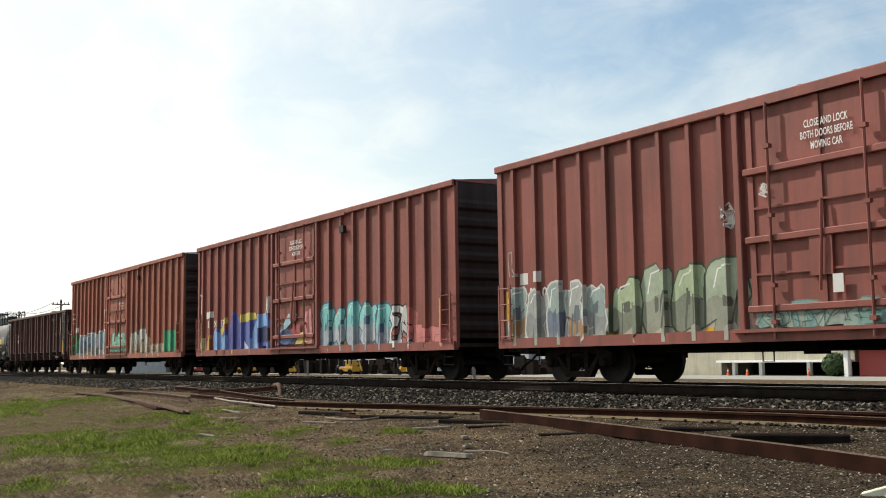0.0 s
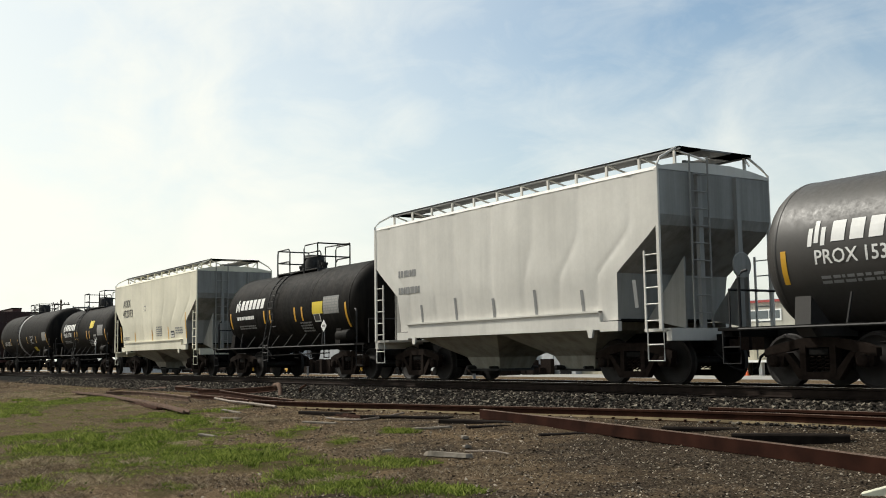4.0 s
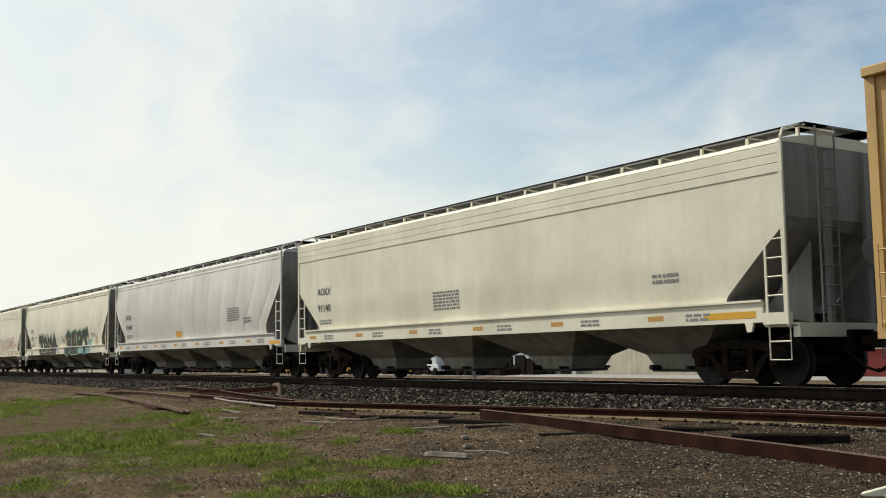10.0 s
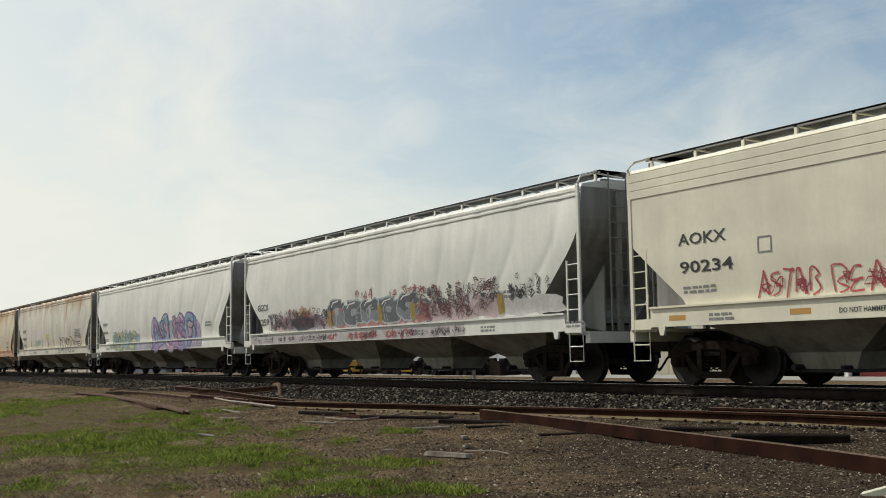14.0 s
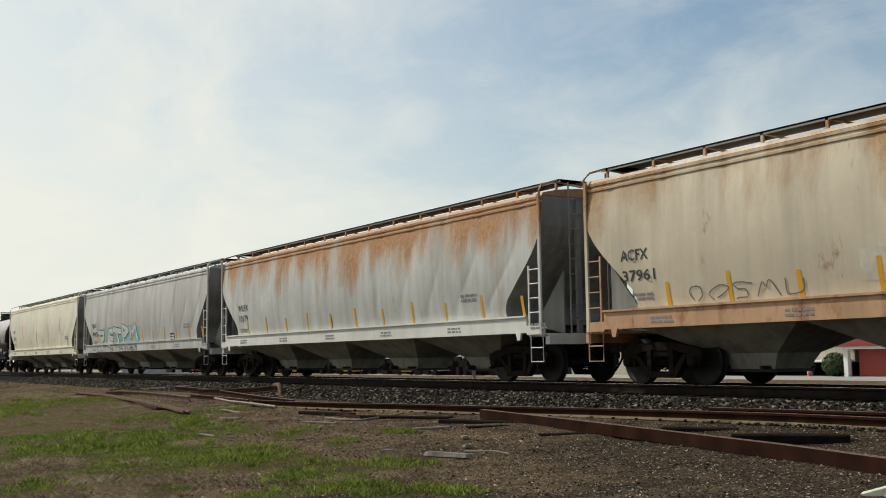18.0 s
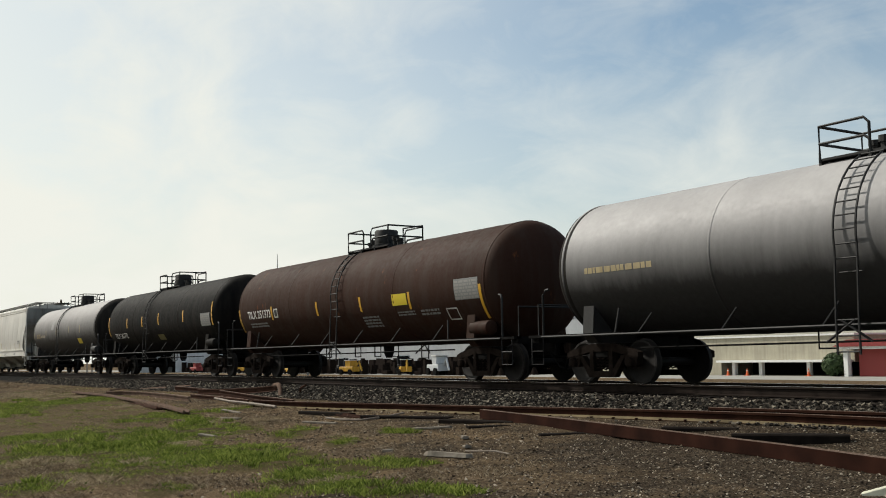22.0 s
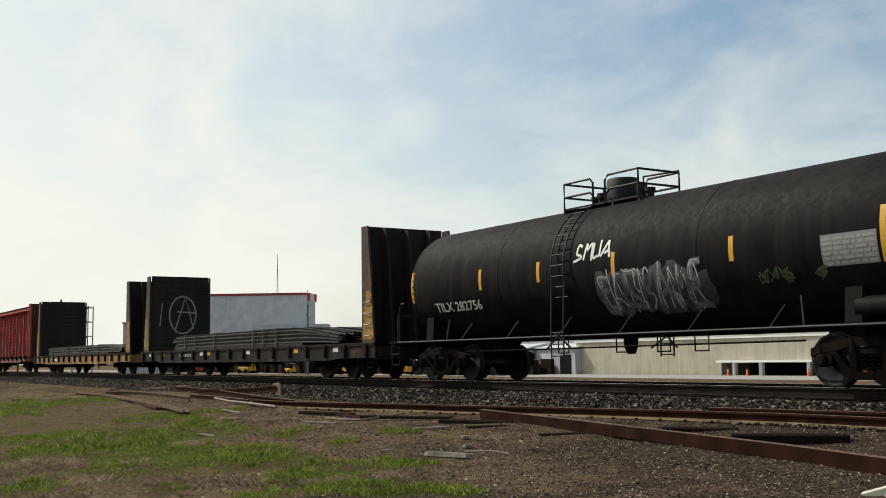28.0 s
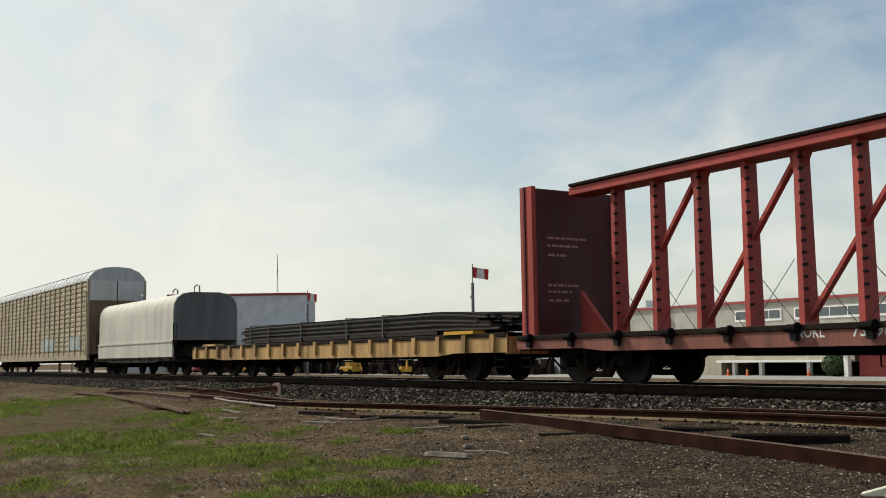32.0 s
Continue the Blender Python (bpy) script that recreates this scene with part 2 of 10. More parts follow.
def bars(x, z, w, h, rows, seed=1, fill=0.6):
    """Writing too small to read: short bars in rows."""
    rnd = random.Random(seed)
    out = []
    step = h / rows
    for r in range(rows):
        a = x
        zz = z + h - (r + 1) * step
        while a < x + w - 0.03:
            l = min(rnd.uniform(0.06, 0.22), x + w - a)
            out.append([(a, zz), (a + l, zz), (a + l, zz + step * fill), (a, zz + step * fill)])
            a += l + rnd.uniform(0.02, 0.05)
    return out


def moved(polys, dx, dz):
    return [[(x + dx, z + dz) for x, z in q] for q in polys]


def rect(x, z, w, h, lean=0.0):
    return [[(x, z), (x + w, z), (x + w + lean, z + h), (x + lean, z + h)]]


def ribbon(pts, w):
    """A brush stroke along points, mitred at its bends."""
    n = len(pts)
    sides = []
    for i, (x, z) in enumerate(pts):
        a, b = pts[max(i - 1, 0)], pts[min(i + 1, n - 1)]
        l = math.hypot(b[0] - a[0], b[1] - a[1]) or 1
        dx, dz = (b[0] - a[0]) / l, (b[1] - a[1]) / l
        e = 0.3 * w * ((i == n - 1) - (i == 0))
        sides.append(((x + e * dx + dz * w / 2, z + e * dz - dx * w / 2), (x + e * dx - dz * w / 2, z + e * dz + dx * w / 2)))
    return [[sides[i][0], sides[i + 1][0], sides[i + 1][1], sides[i][1]] for i in range(n - 1)]


def mark(name, polys, mat, parent, surf, cuts_x=(), cuts_z=(), lift=0.004, label="", mirror=False):
    """Lays polygons in (x, z) on the near side: surf(x, z) is the side's y."""
    bm = bmesh.new()
    rank = bm.faces.layers.int.new("rank")
    for i, q in enumerate(polys):
        bm.faces.new([bm.verts.new((x, 0, max(z, 0.83) if cuts_x else z)) for x, z in q])[rank] = i % 9
    for axis, cuts in ((Vector((1, 0, 0)), cuts_x), (Vector((0, 0, 1)), cuts_z)):
        for c in cuts:
            bmesh.ops.bisect_plane(bm, geom=bm.verts[:] + bm.edges[:] + bm.faces[:], dist=1e-5, plane_co=axis * c, plane_no=axis)
    s = Shape()
    for f in bm.faces:
        cx = sum(v.co.x for v in f.verts) / len(f.verts)
        if f.calc_area() < 1e-6:
            continue
        v = [(q.co.x, surf(cx if cuts_x else q.co.x, q.co.z) - lift - 0.0003 * f[rank], q.co.z) for q in f.verts]
        s.add(v, [tuple(range(len(v)))])
        if cuts_x and surf(cx, 2.0) < -1.5:
            # the spray also coats a post's flank
            for a, b in zip(f.verts, list(f.verts)[1:] + [f.verts[0]]):
                if abs(a.co.x - b.co.x) < 1e-4 and a.co.x > cx and abs(a.co.z - b.co.z) > 1e-3:
                    y = surf(cx, 2.0) - lift
                    s.add([(a.co.x + 0.006, y, a.co.z), (b.co.x + 0.006, y, b.co.z), (b.co.x + 0.010, y + 0.1, b.co.z), (a.co.x + 0.010, y + 0.1, a.co.z)], [(0, 1, 2, 3)])
    bm.free()
    me = bpy.data.meshes.new(name)
    me.from_pydata(s.v, [], s.f)
    me.materials.append(mat)
    ob = new(name, me)
    ob.parent = parent
    if len(polys) > 1 or cuts_x:
        ob["kind"] = "stuff"
    if label:
        ob["label"] = label
    return ob


SPRAY = {}


def spray(col):
    key = tuple(round(c, 3) for c in col)
    if key not in SPRAY:
        m = ink("sprayed_paint", col, 0.6, 0.4)
        t = m.node_tree
        # thin and flaked: the car's own paint shows through in patches
        f = math2(t, "ADD", math2(t, "MULTIPLY", noise_of(t, 1.3, detail=6, rough=0.7), 0.6), math2(t, "MULTIPLY", noise_of(t, 11.0, (1, 1, 0.5), 5.0, 0.7), 0.4))
        t.links.new(ramp(t, f, 0.42, 0.70, 1.0, 0.62), t.nodes["Principled BSDF"].inputs["Alpha"])
        SPRAY[key] = m
    return SPRAY[key]


def blob(rnd, x, z, w, h):
    n = 12
    out = []
    for k in range(n):
        a = k * math.tau / n
        r = rnd.uniform(0.72, 1.12)
        cx = max(-1, min(1, 1.25 * math.cos(a)))
        cz = max(-1, min(1, 1.25 * math.sin(a)))
        out.append((x + w / 2 + w / 2 * cx * r, z + h / 2 + h / 2 * cz * min(r, 1.0)))
    return [out]


def glyph(rnd, x, z, w, h):
    """A made-up angular sign, as strokes: no real letter."""
    kinds = [
        [(0, 0), (0.05, 1), (0.5, 0.95), (0.9, 0.7), (0.5, 0.5), (0.95, 0.1), (0.4, 0)],
        [(0.9, 0.85), (0.5, 1), (0.1, 0.8), (0.3, 0.5), (0.8, 0.4), (0.85, 0.1), (0.1, 0.05)],
        [(0, 1), (1, 0.95), (0.55, 0.95), (0.5, 0)],
        [(0, 0), (0.45, 1), (0.55, 1), (1, 0), (0.75, 0.4), (0.2, 0.4)],
        [(0.95, 0.9), (0.2, 1), (0.15, 0.5), (0.8, 0.55), (0.15, 0.5), (0.1, 0.02), (0.95, 0.1)],
        [(0, 0), (0.15, 1), (0.5, 0.45), (0.85, 1), (1, 0)],
        [(0.05, 1), (0.1, 0.1), (0.5, 0), (0.9, 0.15), (0.95, 1)],
        [(0.3, 0), (0.1, 0.5), (0.4, 1), (0.9, 0.8), (0.9, 0.2), (0.5, 0)],
    ]
    k = [(a + rnd.uniform(-0.2, 0.2), min(1.05, max(-0.05, b + rnd.uniform(-0.15, 0.15)))) for a, b in rnd.choice(kinds)]
    lean = rnd.uniform(-0.1, 0.25)
    out = []
    for i in range(len(k) - 1):
        p0, p1, p2, p3 = k[max(i - 1, 0)], k[i], k[i + 1], k[min(i + 2, len(k) - 1)]
        for u in (0.0, 0.33, 0.67):
            q = [0.5 * (2 * p1[j] + (p2[j] - p0[j]) * u + (2 * p0[j] - 5 * p1[j] + 4 * p2[j] - p3[j]) * u * u + (3 * p1[j] - p0[j] - 3 * p2[j] + p3[j]) * u ** 3) for j in (0, 1)]
            out.append((x + w * (q[0] + lean * q[1]), z + h * max(0.0, min(1.0, q[1]))))
    out.append((x + w * (k[-1][0] + lean * k[-1][1]), z + h * k[-1][1]))
    return out


def graffiti(parent, x0, x1, z0, z1, seed, fills, line, surf, cuts_x=(), cuts_z=(), count=6, cloud=None, width=0.16, edge=None, shine=True):
    """A sprayed piece: a cloud of colour, fat signs with an edge line, and highlights. Pure shapes, nothing to read."""
    rnd = random.Random(seed)
    n = count
    w = (x1 - x0) / n
    if cloud:
        for i, col in enumerate(cloud):
            polys = []
            for k in range(n * 2):
                if k % len(cloud) == i:
                    cx = x0 + (x1 - x0) * k / (n * 2)
                    polys += blob(rnd, cx - 0.3 * w, z0, w * 1.25, (z1 - z0) * rnd.uniform(0.7, 1.0))
            mark("graffiti", polys, spray(col), parent, surf, cuts_x, cuts_z, 0.004 + 0.001 * i)
    edges, body, glint = [], {}, []
    for i in range(n):
        gx, gw = x0 + (i - 0.05) * w, w * rnd.uniform(0.85, 1.1)
        g = glyph(rnd, gx, z0 + (z1 - z0) * rnd.uniform(0.02, 0.12), gw, (z1 - z0) * rnd.uniform(0.74, 0.9))
        edges += ribbon(g, width * 1.55)
        body.setdefault(i % len(fills), []).extend(ribbon(g, width))
        glint += ribbon([(a - width * 0.2, b + width * 0.25) for a, b in g[:6]], width * 0.14)
    mark("graffiti", edges, spray(edge or line), parent, surf, cuts_x, cuts_z, 0.008)
    for i, polys in body.items():
        mark("graffiti", polys, spray(fills[i]), parent, surf, cuts_x, cuts_z, 0.0105)
    fine = []
    for i in range(n * 2):
        g = glyph(rnd, x0 + (i * 0.5 - 0.1) * w, z0 + (z1 - z0) * rnd.uniform(0.0, 0.3), w * rnd.uniform(0.4, 0.8), (z1 - z0) * rnd.uniform(0.4, 0.68))
        fine += ribbon(g, width * 0.14)
    mark("graffiti", fine, spray(tuple(c * 0.5 for c in (edge or line))), parent, surf, cuts_x, cuts_z, 0.0155)
    if shine:
        mark("graffiti", glint, spray((0.75, 0.75, 0.72)), parent, surf, cuts_x, cuts_z, 0.0185)


def bubbles(parent, x0, x1, z0, z1, n, seed, tops, lows, edge, surf, cuts_x=(), cuts_z=(), inner=None, rim=0.055, drip=None):
    """Fat rounded signs side by side: a pale rim, a two-tone body, an inner mark and a glint each. Pure shapes."""
    rnd = random.Random(seed)
    w, hgt = (x1 - x0) / n, z1 - z0
    polys = []
    for k in range(n + 1):
        polys += blob(rnd, x0 + (k - 0.6) * w, z0 - 0.05, w * 1.2, hgt * rnd.uniform(0.45, 0.75))
    mark("graffiti", polys, spray(drip or lows[-1]), parent, surf, cuts_x, cuts_z, 0.0025)
    for i in range(n):
        cx, a = x0 + (i + 0.5) * w, 0.5 * w * rnd.uniform(1.1, 1.35)
        zb, zt = z0 + hgt * rnd.uniform(0.0, 0.08), z1 - hgt * rnd.uniform(0.0, 0.18)
        lean, power = rnd.uniform(-0.06, 0.16), rnd.uniform(0.42, 0.75)
        bend = [rnd.uniform(0.86, 1.1) for _ in range(20)]
        notch = rnd.sample(range(20), 3)
        def ring(k):
            out = []
            for j in range(20):
                th = math.tau * j / 20
                c, q = math.cos(th), math.sin(th)
                r_ = bend[j] * (0.68 if j in notch else 1.0)
                x = (a - k) * math.copysign(abs(c) ** power, c) * r_
                z = (0.5 * (zt - zb) - k) * math.copysign(abs(q) ** power, q) * min(1.0, r_ + 0.06)
                out.append((cx + x + lean * z, 0.5 * (zb + zt) + z))
            return out
        body = ring(rim)
        split = zb + (zt - zb) * rnd.uniform(0.38, 0.55)
        low = [(x, min(z, split + 0.08 * math.sin(9 * x))) for x, z in body]
        lift = 0.005 + 0.0018 * i
        mark("graffiti", [ring(0.0)], spray(edge), parent, surf, cuts_x, cuts_z, lift)
        mark("graffiti", [body], spray(tops[i % len(tops)]), parent, surf, cuts_x, cuts_z, lift + 0.0008)
        mark("graffiti", [low], spray(lows[i % len(lows)]), parent, surf, cuts_x, cuts_z, lift + 0.0012)
        cz = zb + (zt - zb) * rnd.uniform(0.45, 0.62)
        mark("graffiti", blob(rnd, cx - a * 0.22, cz - 0.12 * hgt, a * rnd.uniform(0.25, 0.5), hgt * rnd.uniform(0.14, 0.26)), spray(inner or edge), parent, surf, cuts_x, cuts_z, lift + 0.0016)
        mark("graffiti", ribbon([(cx - a * 0.55, cz + hgt * 0.12), (cx - a * 0.35, zt - 0.14 * hgt), (cx + a * 0.2, zt - 0.1 * hgt)], 0.035), spray((0.75, 0.75, 0.72)), parent, surf, cuts_x, cuts_z, lift + 0.0017)
        for q in range(2):
            u = rnd.uniform(-0.5, 0.4)
            mark("graffiti", ribbon([(cx + a * u, zb + 0.1 * hgt), (cx + a * (u + rnd.uniform(-0.1, 0.3)), cz), (cx + a * (u + rnd.uniform(0.1, 0.5)), cz + hgt * rnd.uniform(-0.15, 0.25))], rnd.uniform(0.03, 0.06)), spray(inner or (0.05, 0.05, 0.055)), parent, surf, cuts_x, cuts_z, lift + 0.0014)
        if drip:
            mark("graffiti", [[(cx - a * 0.7, z0), (cx + a * 0.6, z0), (cx + a * 0.3, z0 + 0.2 * hgt), (cx - a * 0.2, z0 + 0.12 * hgt)]], spray(drip), parent, surf, cuts_x, cuts_z, lift + 0.0017)


SKELETON = {
    "S": [[(0.9, 0.85), (0.5, 1.0), (0.1, 0.8), (0.3, 0.55), (0.75, 0.45), (0.9, 0.2), (0.5, 0.0), (0.05, 0.15)]],
    "E": [[(0.95, 0.95), (0.25, 0.9), (0.15, 0.5), (0.1, 0.05), (0.95, 0.1)], [(0.15, 0.5), (0.75, 0.52)]],
    "P": [[(0.15, 0.0), (0.15, 0.95), (0.75, 0.95), (0.9, 0.7), (0.7, 0.45), (0.2, 0.4)]],
    "T": [[(0.0, 0.88), (1.0, 1.0)], [(0.5, 0.9), (0.55, 0.0)]],
    "M": [[(0.05, 0.0), (0.15, 1.0), (0.5, 0.4), (0.85, 1.0), (0.95, 0.0)]],
    "Q": [[(0.5, 0.9), (0.1, 0.6), (0.15, 0.1), (0.7, 0.05), (0.85, 0.5), (0.5, 0.9)]],
    "V": [[(0.0, 0.0), (0.55, 1.0), (0.95, 0.0)], [(0.2, 0.35), (0.8, 0.35)]]}


def bold(parent, signs, x0, x1, z0, z1, width, fill, edge, line, surf, cuts_z, grow=0.0, wild=0.0):
    """Fat sprayed signs with a pale edge and a dark line round it."""
    w = (x1 - x0) / len(signs)
    for k, (wid, col, lift) in enumerate(((1.42, line, 0.006), (1.28, edge, 0.0095), (1.0, fill, 0.013))):
        polys, rnd = [], random.Random(len(signs) + int(10 * x0))
        for i, sign in enumerate(signs):
            lean = rnd.uniform(-1, 1.5) * wild
            for stroke in SKELETON[sign]:
                pts = [(a + lean * (b - 0.5) + rnd.uniform(-wild, wild), b + rnd.uniform(-wild, wild)) for a, b in stroke]
                polys += ribbon([(x0 + w * (i + 0.06 + 0.86 * a), z0 + (z1 - z0) * (0.12 + 0.76 * b) + grow * i) for a, b in pts], width * wid)
        mark("graffiti", polys, spray(col), parent, surf, (), cuts_z, lift)


def scribble(parent, x0, x1, z0, z1, seed, col, surf, cuts_z=(), count=30, size=0.5, width=0.03, lift=0.012):
    """A tangle of quick sprayed curls."""
    rnd = random.Random(seed)
    polys = []
    for k in range(count):
        s = size * rnd.uniform(0.5, 1.0)
        s = min(s, (z1 - z0) * rnd.uniform(0.7, 1.0))
        cx, cz = rnd.uniform(x0, x1 - s), z0 + (z1 - z0 - s) * rnd.random() ** 1.3
        a, pts = rnd.uniform(0, 6.28), []
        for j in range(rnd.randint(5, 8)):
            a += rnd.uniform(0.4, 2.9) * (1 if k % 3 else -1)
            r = rnd.uniform(0.15, 0.5)
            pts.append((cx + s * (0.5 + r * math.cos(a)), cz + s * (0.5 + r * math.sin(a))))
        polys += ribbon(pts, width * rnd.uniform(0.6, 1.3))
    mark("graffiti", polys, spray(col), parent, surf, (), cuts_z, lift)


def tag_lines(parent, x0, x1, z0, z1, seed, col, surf, cuts_x=(), cuts_z=(), count=5, width=0.035):
    """A quick signature in one thin line."""
    rnd = random.Random(seed)
    polys = []
    w = (x1 - x0) / count
    for i in range(count):
        g = glyph(rnd, x0 + i * w, z0, w * 0.85, z1 - z0)
        polys += ribbon(g, width)
    mark("graffiti", polys, spray(col), parent, surf, cuts_x, cuts_z, 0.009)


# ---- running gear ----
R_WHEEL = 0.457


def wheelset_mesh():
    s = Shape()
    for side in (-1, 1):
        prof = [(0.66, 0.10), (0.665, 0.36), (0.672, 0.40), (0.675, R_WHEEL + 0.024), (0.692, R_WHEEL + 0.026), (0.708, R_WHEEL + 0.004),
                (0.80, R_WHEEL - 0.004), (0.805, 0.41), (0.785, 0.385), (0.77, 0.20), (0.80, 0.15), (0.81, 0.09)]
        s.lathe([(side * a, r) for a, r in prof], 28, "y")
    s.lathe([(-1.05, 0.0), (-1.05, 0.075), (-0.83, 0.08), (-0.6, 0.09), (0.6, 0.09), (0.83, 0.08), (1.05, 0.075), (1.05, 0.0)], 12, "y")
    return s.mesh("wheelset", M_WHEEL, 40)


def side_frame_mesh():
    s = Shape()
    # a cast frame: top member, tension member, columns round the spring opening, jaws over the bearings
    top = [(-1.12, 0.52), (-1.12, 0.66), (-0.92, 0.73), (-0.55, 0.80), (-0.3, 0.84), (0.3, 0.84), (0.55, 0.80), (0.92, 0.73), (1.12, 0.66), (1.12, 0.52),
           (0.95, 0.58), (0.62, 0.62), (0.36, 0.68), (-0.36, 0.68), (-0.62, 0.62), (-0.95, 0.58)]
    s.prism(top, -1.10, -0.96, "y")
    low = [(-0.74, 0.60), (-0.62, 0.60), (-0.32, 0.27), (0.32, 0.27), (0.62, 0.60), (0.74, 0.60), (0.40, 0.14), (-0.40, 0.14)]
    s.prism(low, -1.10, -0.96, "y")
    for x in (-0.36, 0.24):
        s.box(x, x + 0.12, -1.11, -0.95, 0.22, 0.72)
    for x in (-0.89, 0.89):
        s.prism([(x - 0.17, 0.40), (x - 0.19, 0.60), (x + 0.19, 0.60), (x + 0.17, 0.40), (x + 0.13, 0.36), (x - 0.13, 0.36)], -1.09, -0.95, "y")
    return s.mesh("side_frame", M_TRUCK)


def bearing_mesh():
    s = Shape()
    s.lathe([(-1.20, 0.0), (-1.20, 0.07), (-1.17, 0.105), (-1.05, 0.11), (-0.96, 0.11)], 14, "y")
    return s.mesh("bearing_cap", M_TRUCK, 40)


def spring_mesh():
    s = Shape()
    for x in (-0.15, 0.0, 0.15):
        pts = [(x + 0.055 * math.cos(k * 0.9), -1.02 + 0.055 * math.sin(k * 0.9), 0.29 + 0.30 * k / 34) for k in range(35)]
        s.tube(pts, 0.014, 4)
    return s.mesh("spring", M_TRUCK)


def bolster_mesh():
    s = Shape()
    s.prism([(-1.08, 0.56), (-1.08, 0.66), (-0.6, 0.72), (0.6, 0.72), (1.08, 0.66), (1.08, 0.56), (0.5, 0.36), (-0.5, 0.36)], -0.2, 0.2, "x")
    s.lathe([(0.70, 0.0), (0.70, 0.2), (0.86, 0.2), (0.86, 0.0)], 14, "z")
    for x in (-0.42, 0.42):
        s.box(x - 0.04, x + 0.04, -0.85, 0.85, 0.34, 0.42)
    for x in (-0.47, 0.47):
        for y in (-0.74, 0.74):
            s.box(x - 0.04, x + 0.04, y - 0.06, y + 0.06, 0.30, 0.62)
    return s.mesh("truck", M_BLACK)


WHEELSETS = []


def running_gear(car, centres, x0, sill=0.75):
    """Two trucks, couplers with draft sills and air hoses. x0: the car's place, for its rolling wheels."""
    for c in centres:
        t = part("truck", cached("bolster", bolster_mesh), None, car, "dark cast-steel railway truck", m=Matrix.Translation((c, 0, 0)))
        for side in (0, 180):
            part("side_frame", cached("side_frame", side_frame_mesh), None, t, m=pose(0, 0, 0, 0, 0, side))
            part("spring", cached("spring", spring_mesh), None, t, m=pose(0, 0, 0, 0, 0, side))
            for x in (-0.89, 0.89):
                part("bearing_cap", cached("bearing", bearing_mesh), None, t, m=Matrix.Translation((x, 0, 0.457)) @ pose(0, 0, 0, 0, 0, side))
        for x in (-0.89, 0.89):
            w = part("wheelset", cached("wheelset", wheelset_mesh), None, t, m=Matrix.Translation((x, 0, R_WHEEL)))
            WHEELSETS.append((w, x0 + c + x))


def coupler(car, xe, reach):
    """Draft sill, knuckle coupler and air hose at both ends; xe: half the body, reach: to the pulling face."""
    for sgn in (-1, 1):
        s = Shape()
        s.box(xe - 0.9, xe + 0.25, -0.17, 0.17, 0.62, 0.98)
        s.box(xe + 0.05, xe + 0.25, -0.30, 0.30, 0.60, 0.98)
        part("draft_sill", s if sgn > 0 else s.flipped(), M_BLACK, car)
        k = Shape()
        k.box(xe + 0.25, reach - 0.22, -0.07, 0.07, 0.72, 0.88)
        k.prism([(reach - 0.25, -0.10), (reach - 0.05, -0.15), (reach + 0.04, -0.13), (reach + 0.02, 0.0), (reach - 0.08, 0.02), (reach - 0.02, 0.14), (reach - 0.22, 0.15)], 0.66, 0.94, "z")
        part("coupler", k if sgn > 0 else k.flipped(), M_TRUCK, car)
        h = Shape()
        h.tube([(xe + 0.1, -0.35, 0.66), (xe + 0.3, -0.36, 0.52), (reach - 0.25, -0.32, 0.34), (reach - 0.08, -0.24, 0.27), (reach, -0.16, 0.30)], 0.025, 6)
        part("air_hose", h if sgn > 0 else h.flipped(), M_BLACK, car, smooth=60)


def rungs(x0, x1, y, zs, r=0.013, stand=0.07):
    s = Shape()
    for z in zs:
        s.tube([(x0, y + stand, z), (x0, y, z), (x1, y, z), (x1, y + stand, z)], r, 5)
    return s


def ladder(parent, x0, x1, y, zs, mat, stiles=True, name="ladder"):
    s = rungs(x0, x1, y, zs)
    if stiles:
        for x in (x0, x1):
            s.box(x - 0.025, x + 0.025, y - 0.012, y + 0.012, zs[0] - 0.08, zs[-1] + 0.08)
    return part(name, s, mat, parent)


def stirrup(parent, x0, x1, y, z0, z1, mat):
    s = Shape()
    s.tube([(x0, y, z1), (x0, y, z0), (x1, y, z0), (x1, y, z1)], 0.016, 5)
    zm = (z0 + z1) / 2
    s.tube([(x0, y, zm), (x1, y, zm)], 0.014, 5)
    return part("step", s, mat, parent)


def brake_rigging(car, half, z=0.55, y=-0.9, mat=None):
    """Rods, hangers, reservoir and valve under the frame."""
    s = Shape()
    s.tube([(-half, y, z + 0.12), (half, y, z + 0.05)], 0.018, 5)
    part("brake_pipe", s, M_BLACK, car)
    for x in (-half * 0.45, half * 0.15, half * 0.5):
        h = Shape()
        h.tube([(x, y, z + 0.45), (x, y, z - 0.1), (x + 0.25, y, z - 0.1), (x + 0.25, y, z + 0.45)], 0.018, 4)
        part("hanger", h, M_BLACK, car)
    r = Shape()
    r.lathe([(-0.45, 0.0), (-0.45, 0.12), (-0.38, 0.19), (0.38, 0.19), (0.45, 0.12), (0.45, 0.0)], 14, "x", (half * 0.35, y + 0.4, z + 0.22))
    part("air_reservoir", r, M_BLACK, car, smooth=40)
    v = Shape()
    v.box(-half * 0.3, -half * 0.3 + 0.3, y + 0.25, y + 0.6, z + 0.02, z + 0.42)
    v.lathe([(0, 0.0), (0, 0.11), (0.3, 0.11), (0.3, 0.0)], 10, "x", (-half * 0.3 + 0.3, y + 0.42, z + 0.2))
    part("brake_valve", v, M_BLACK, car)


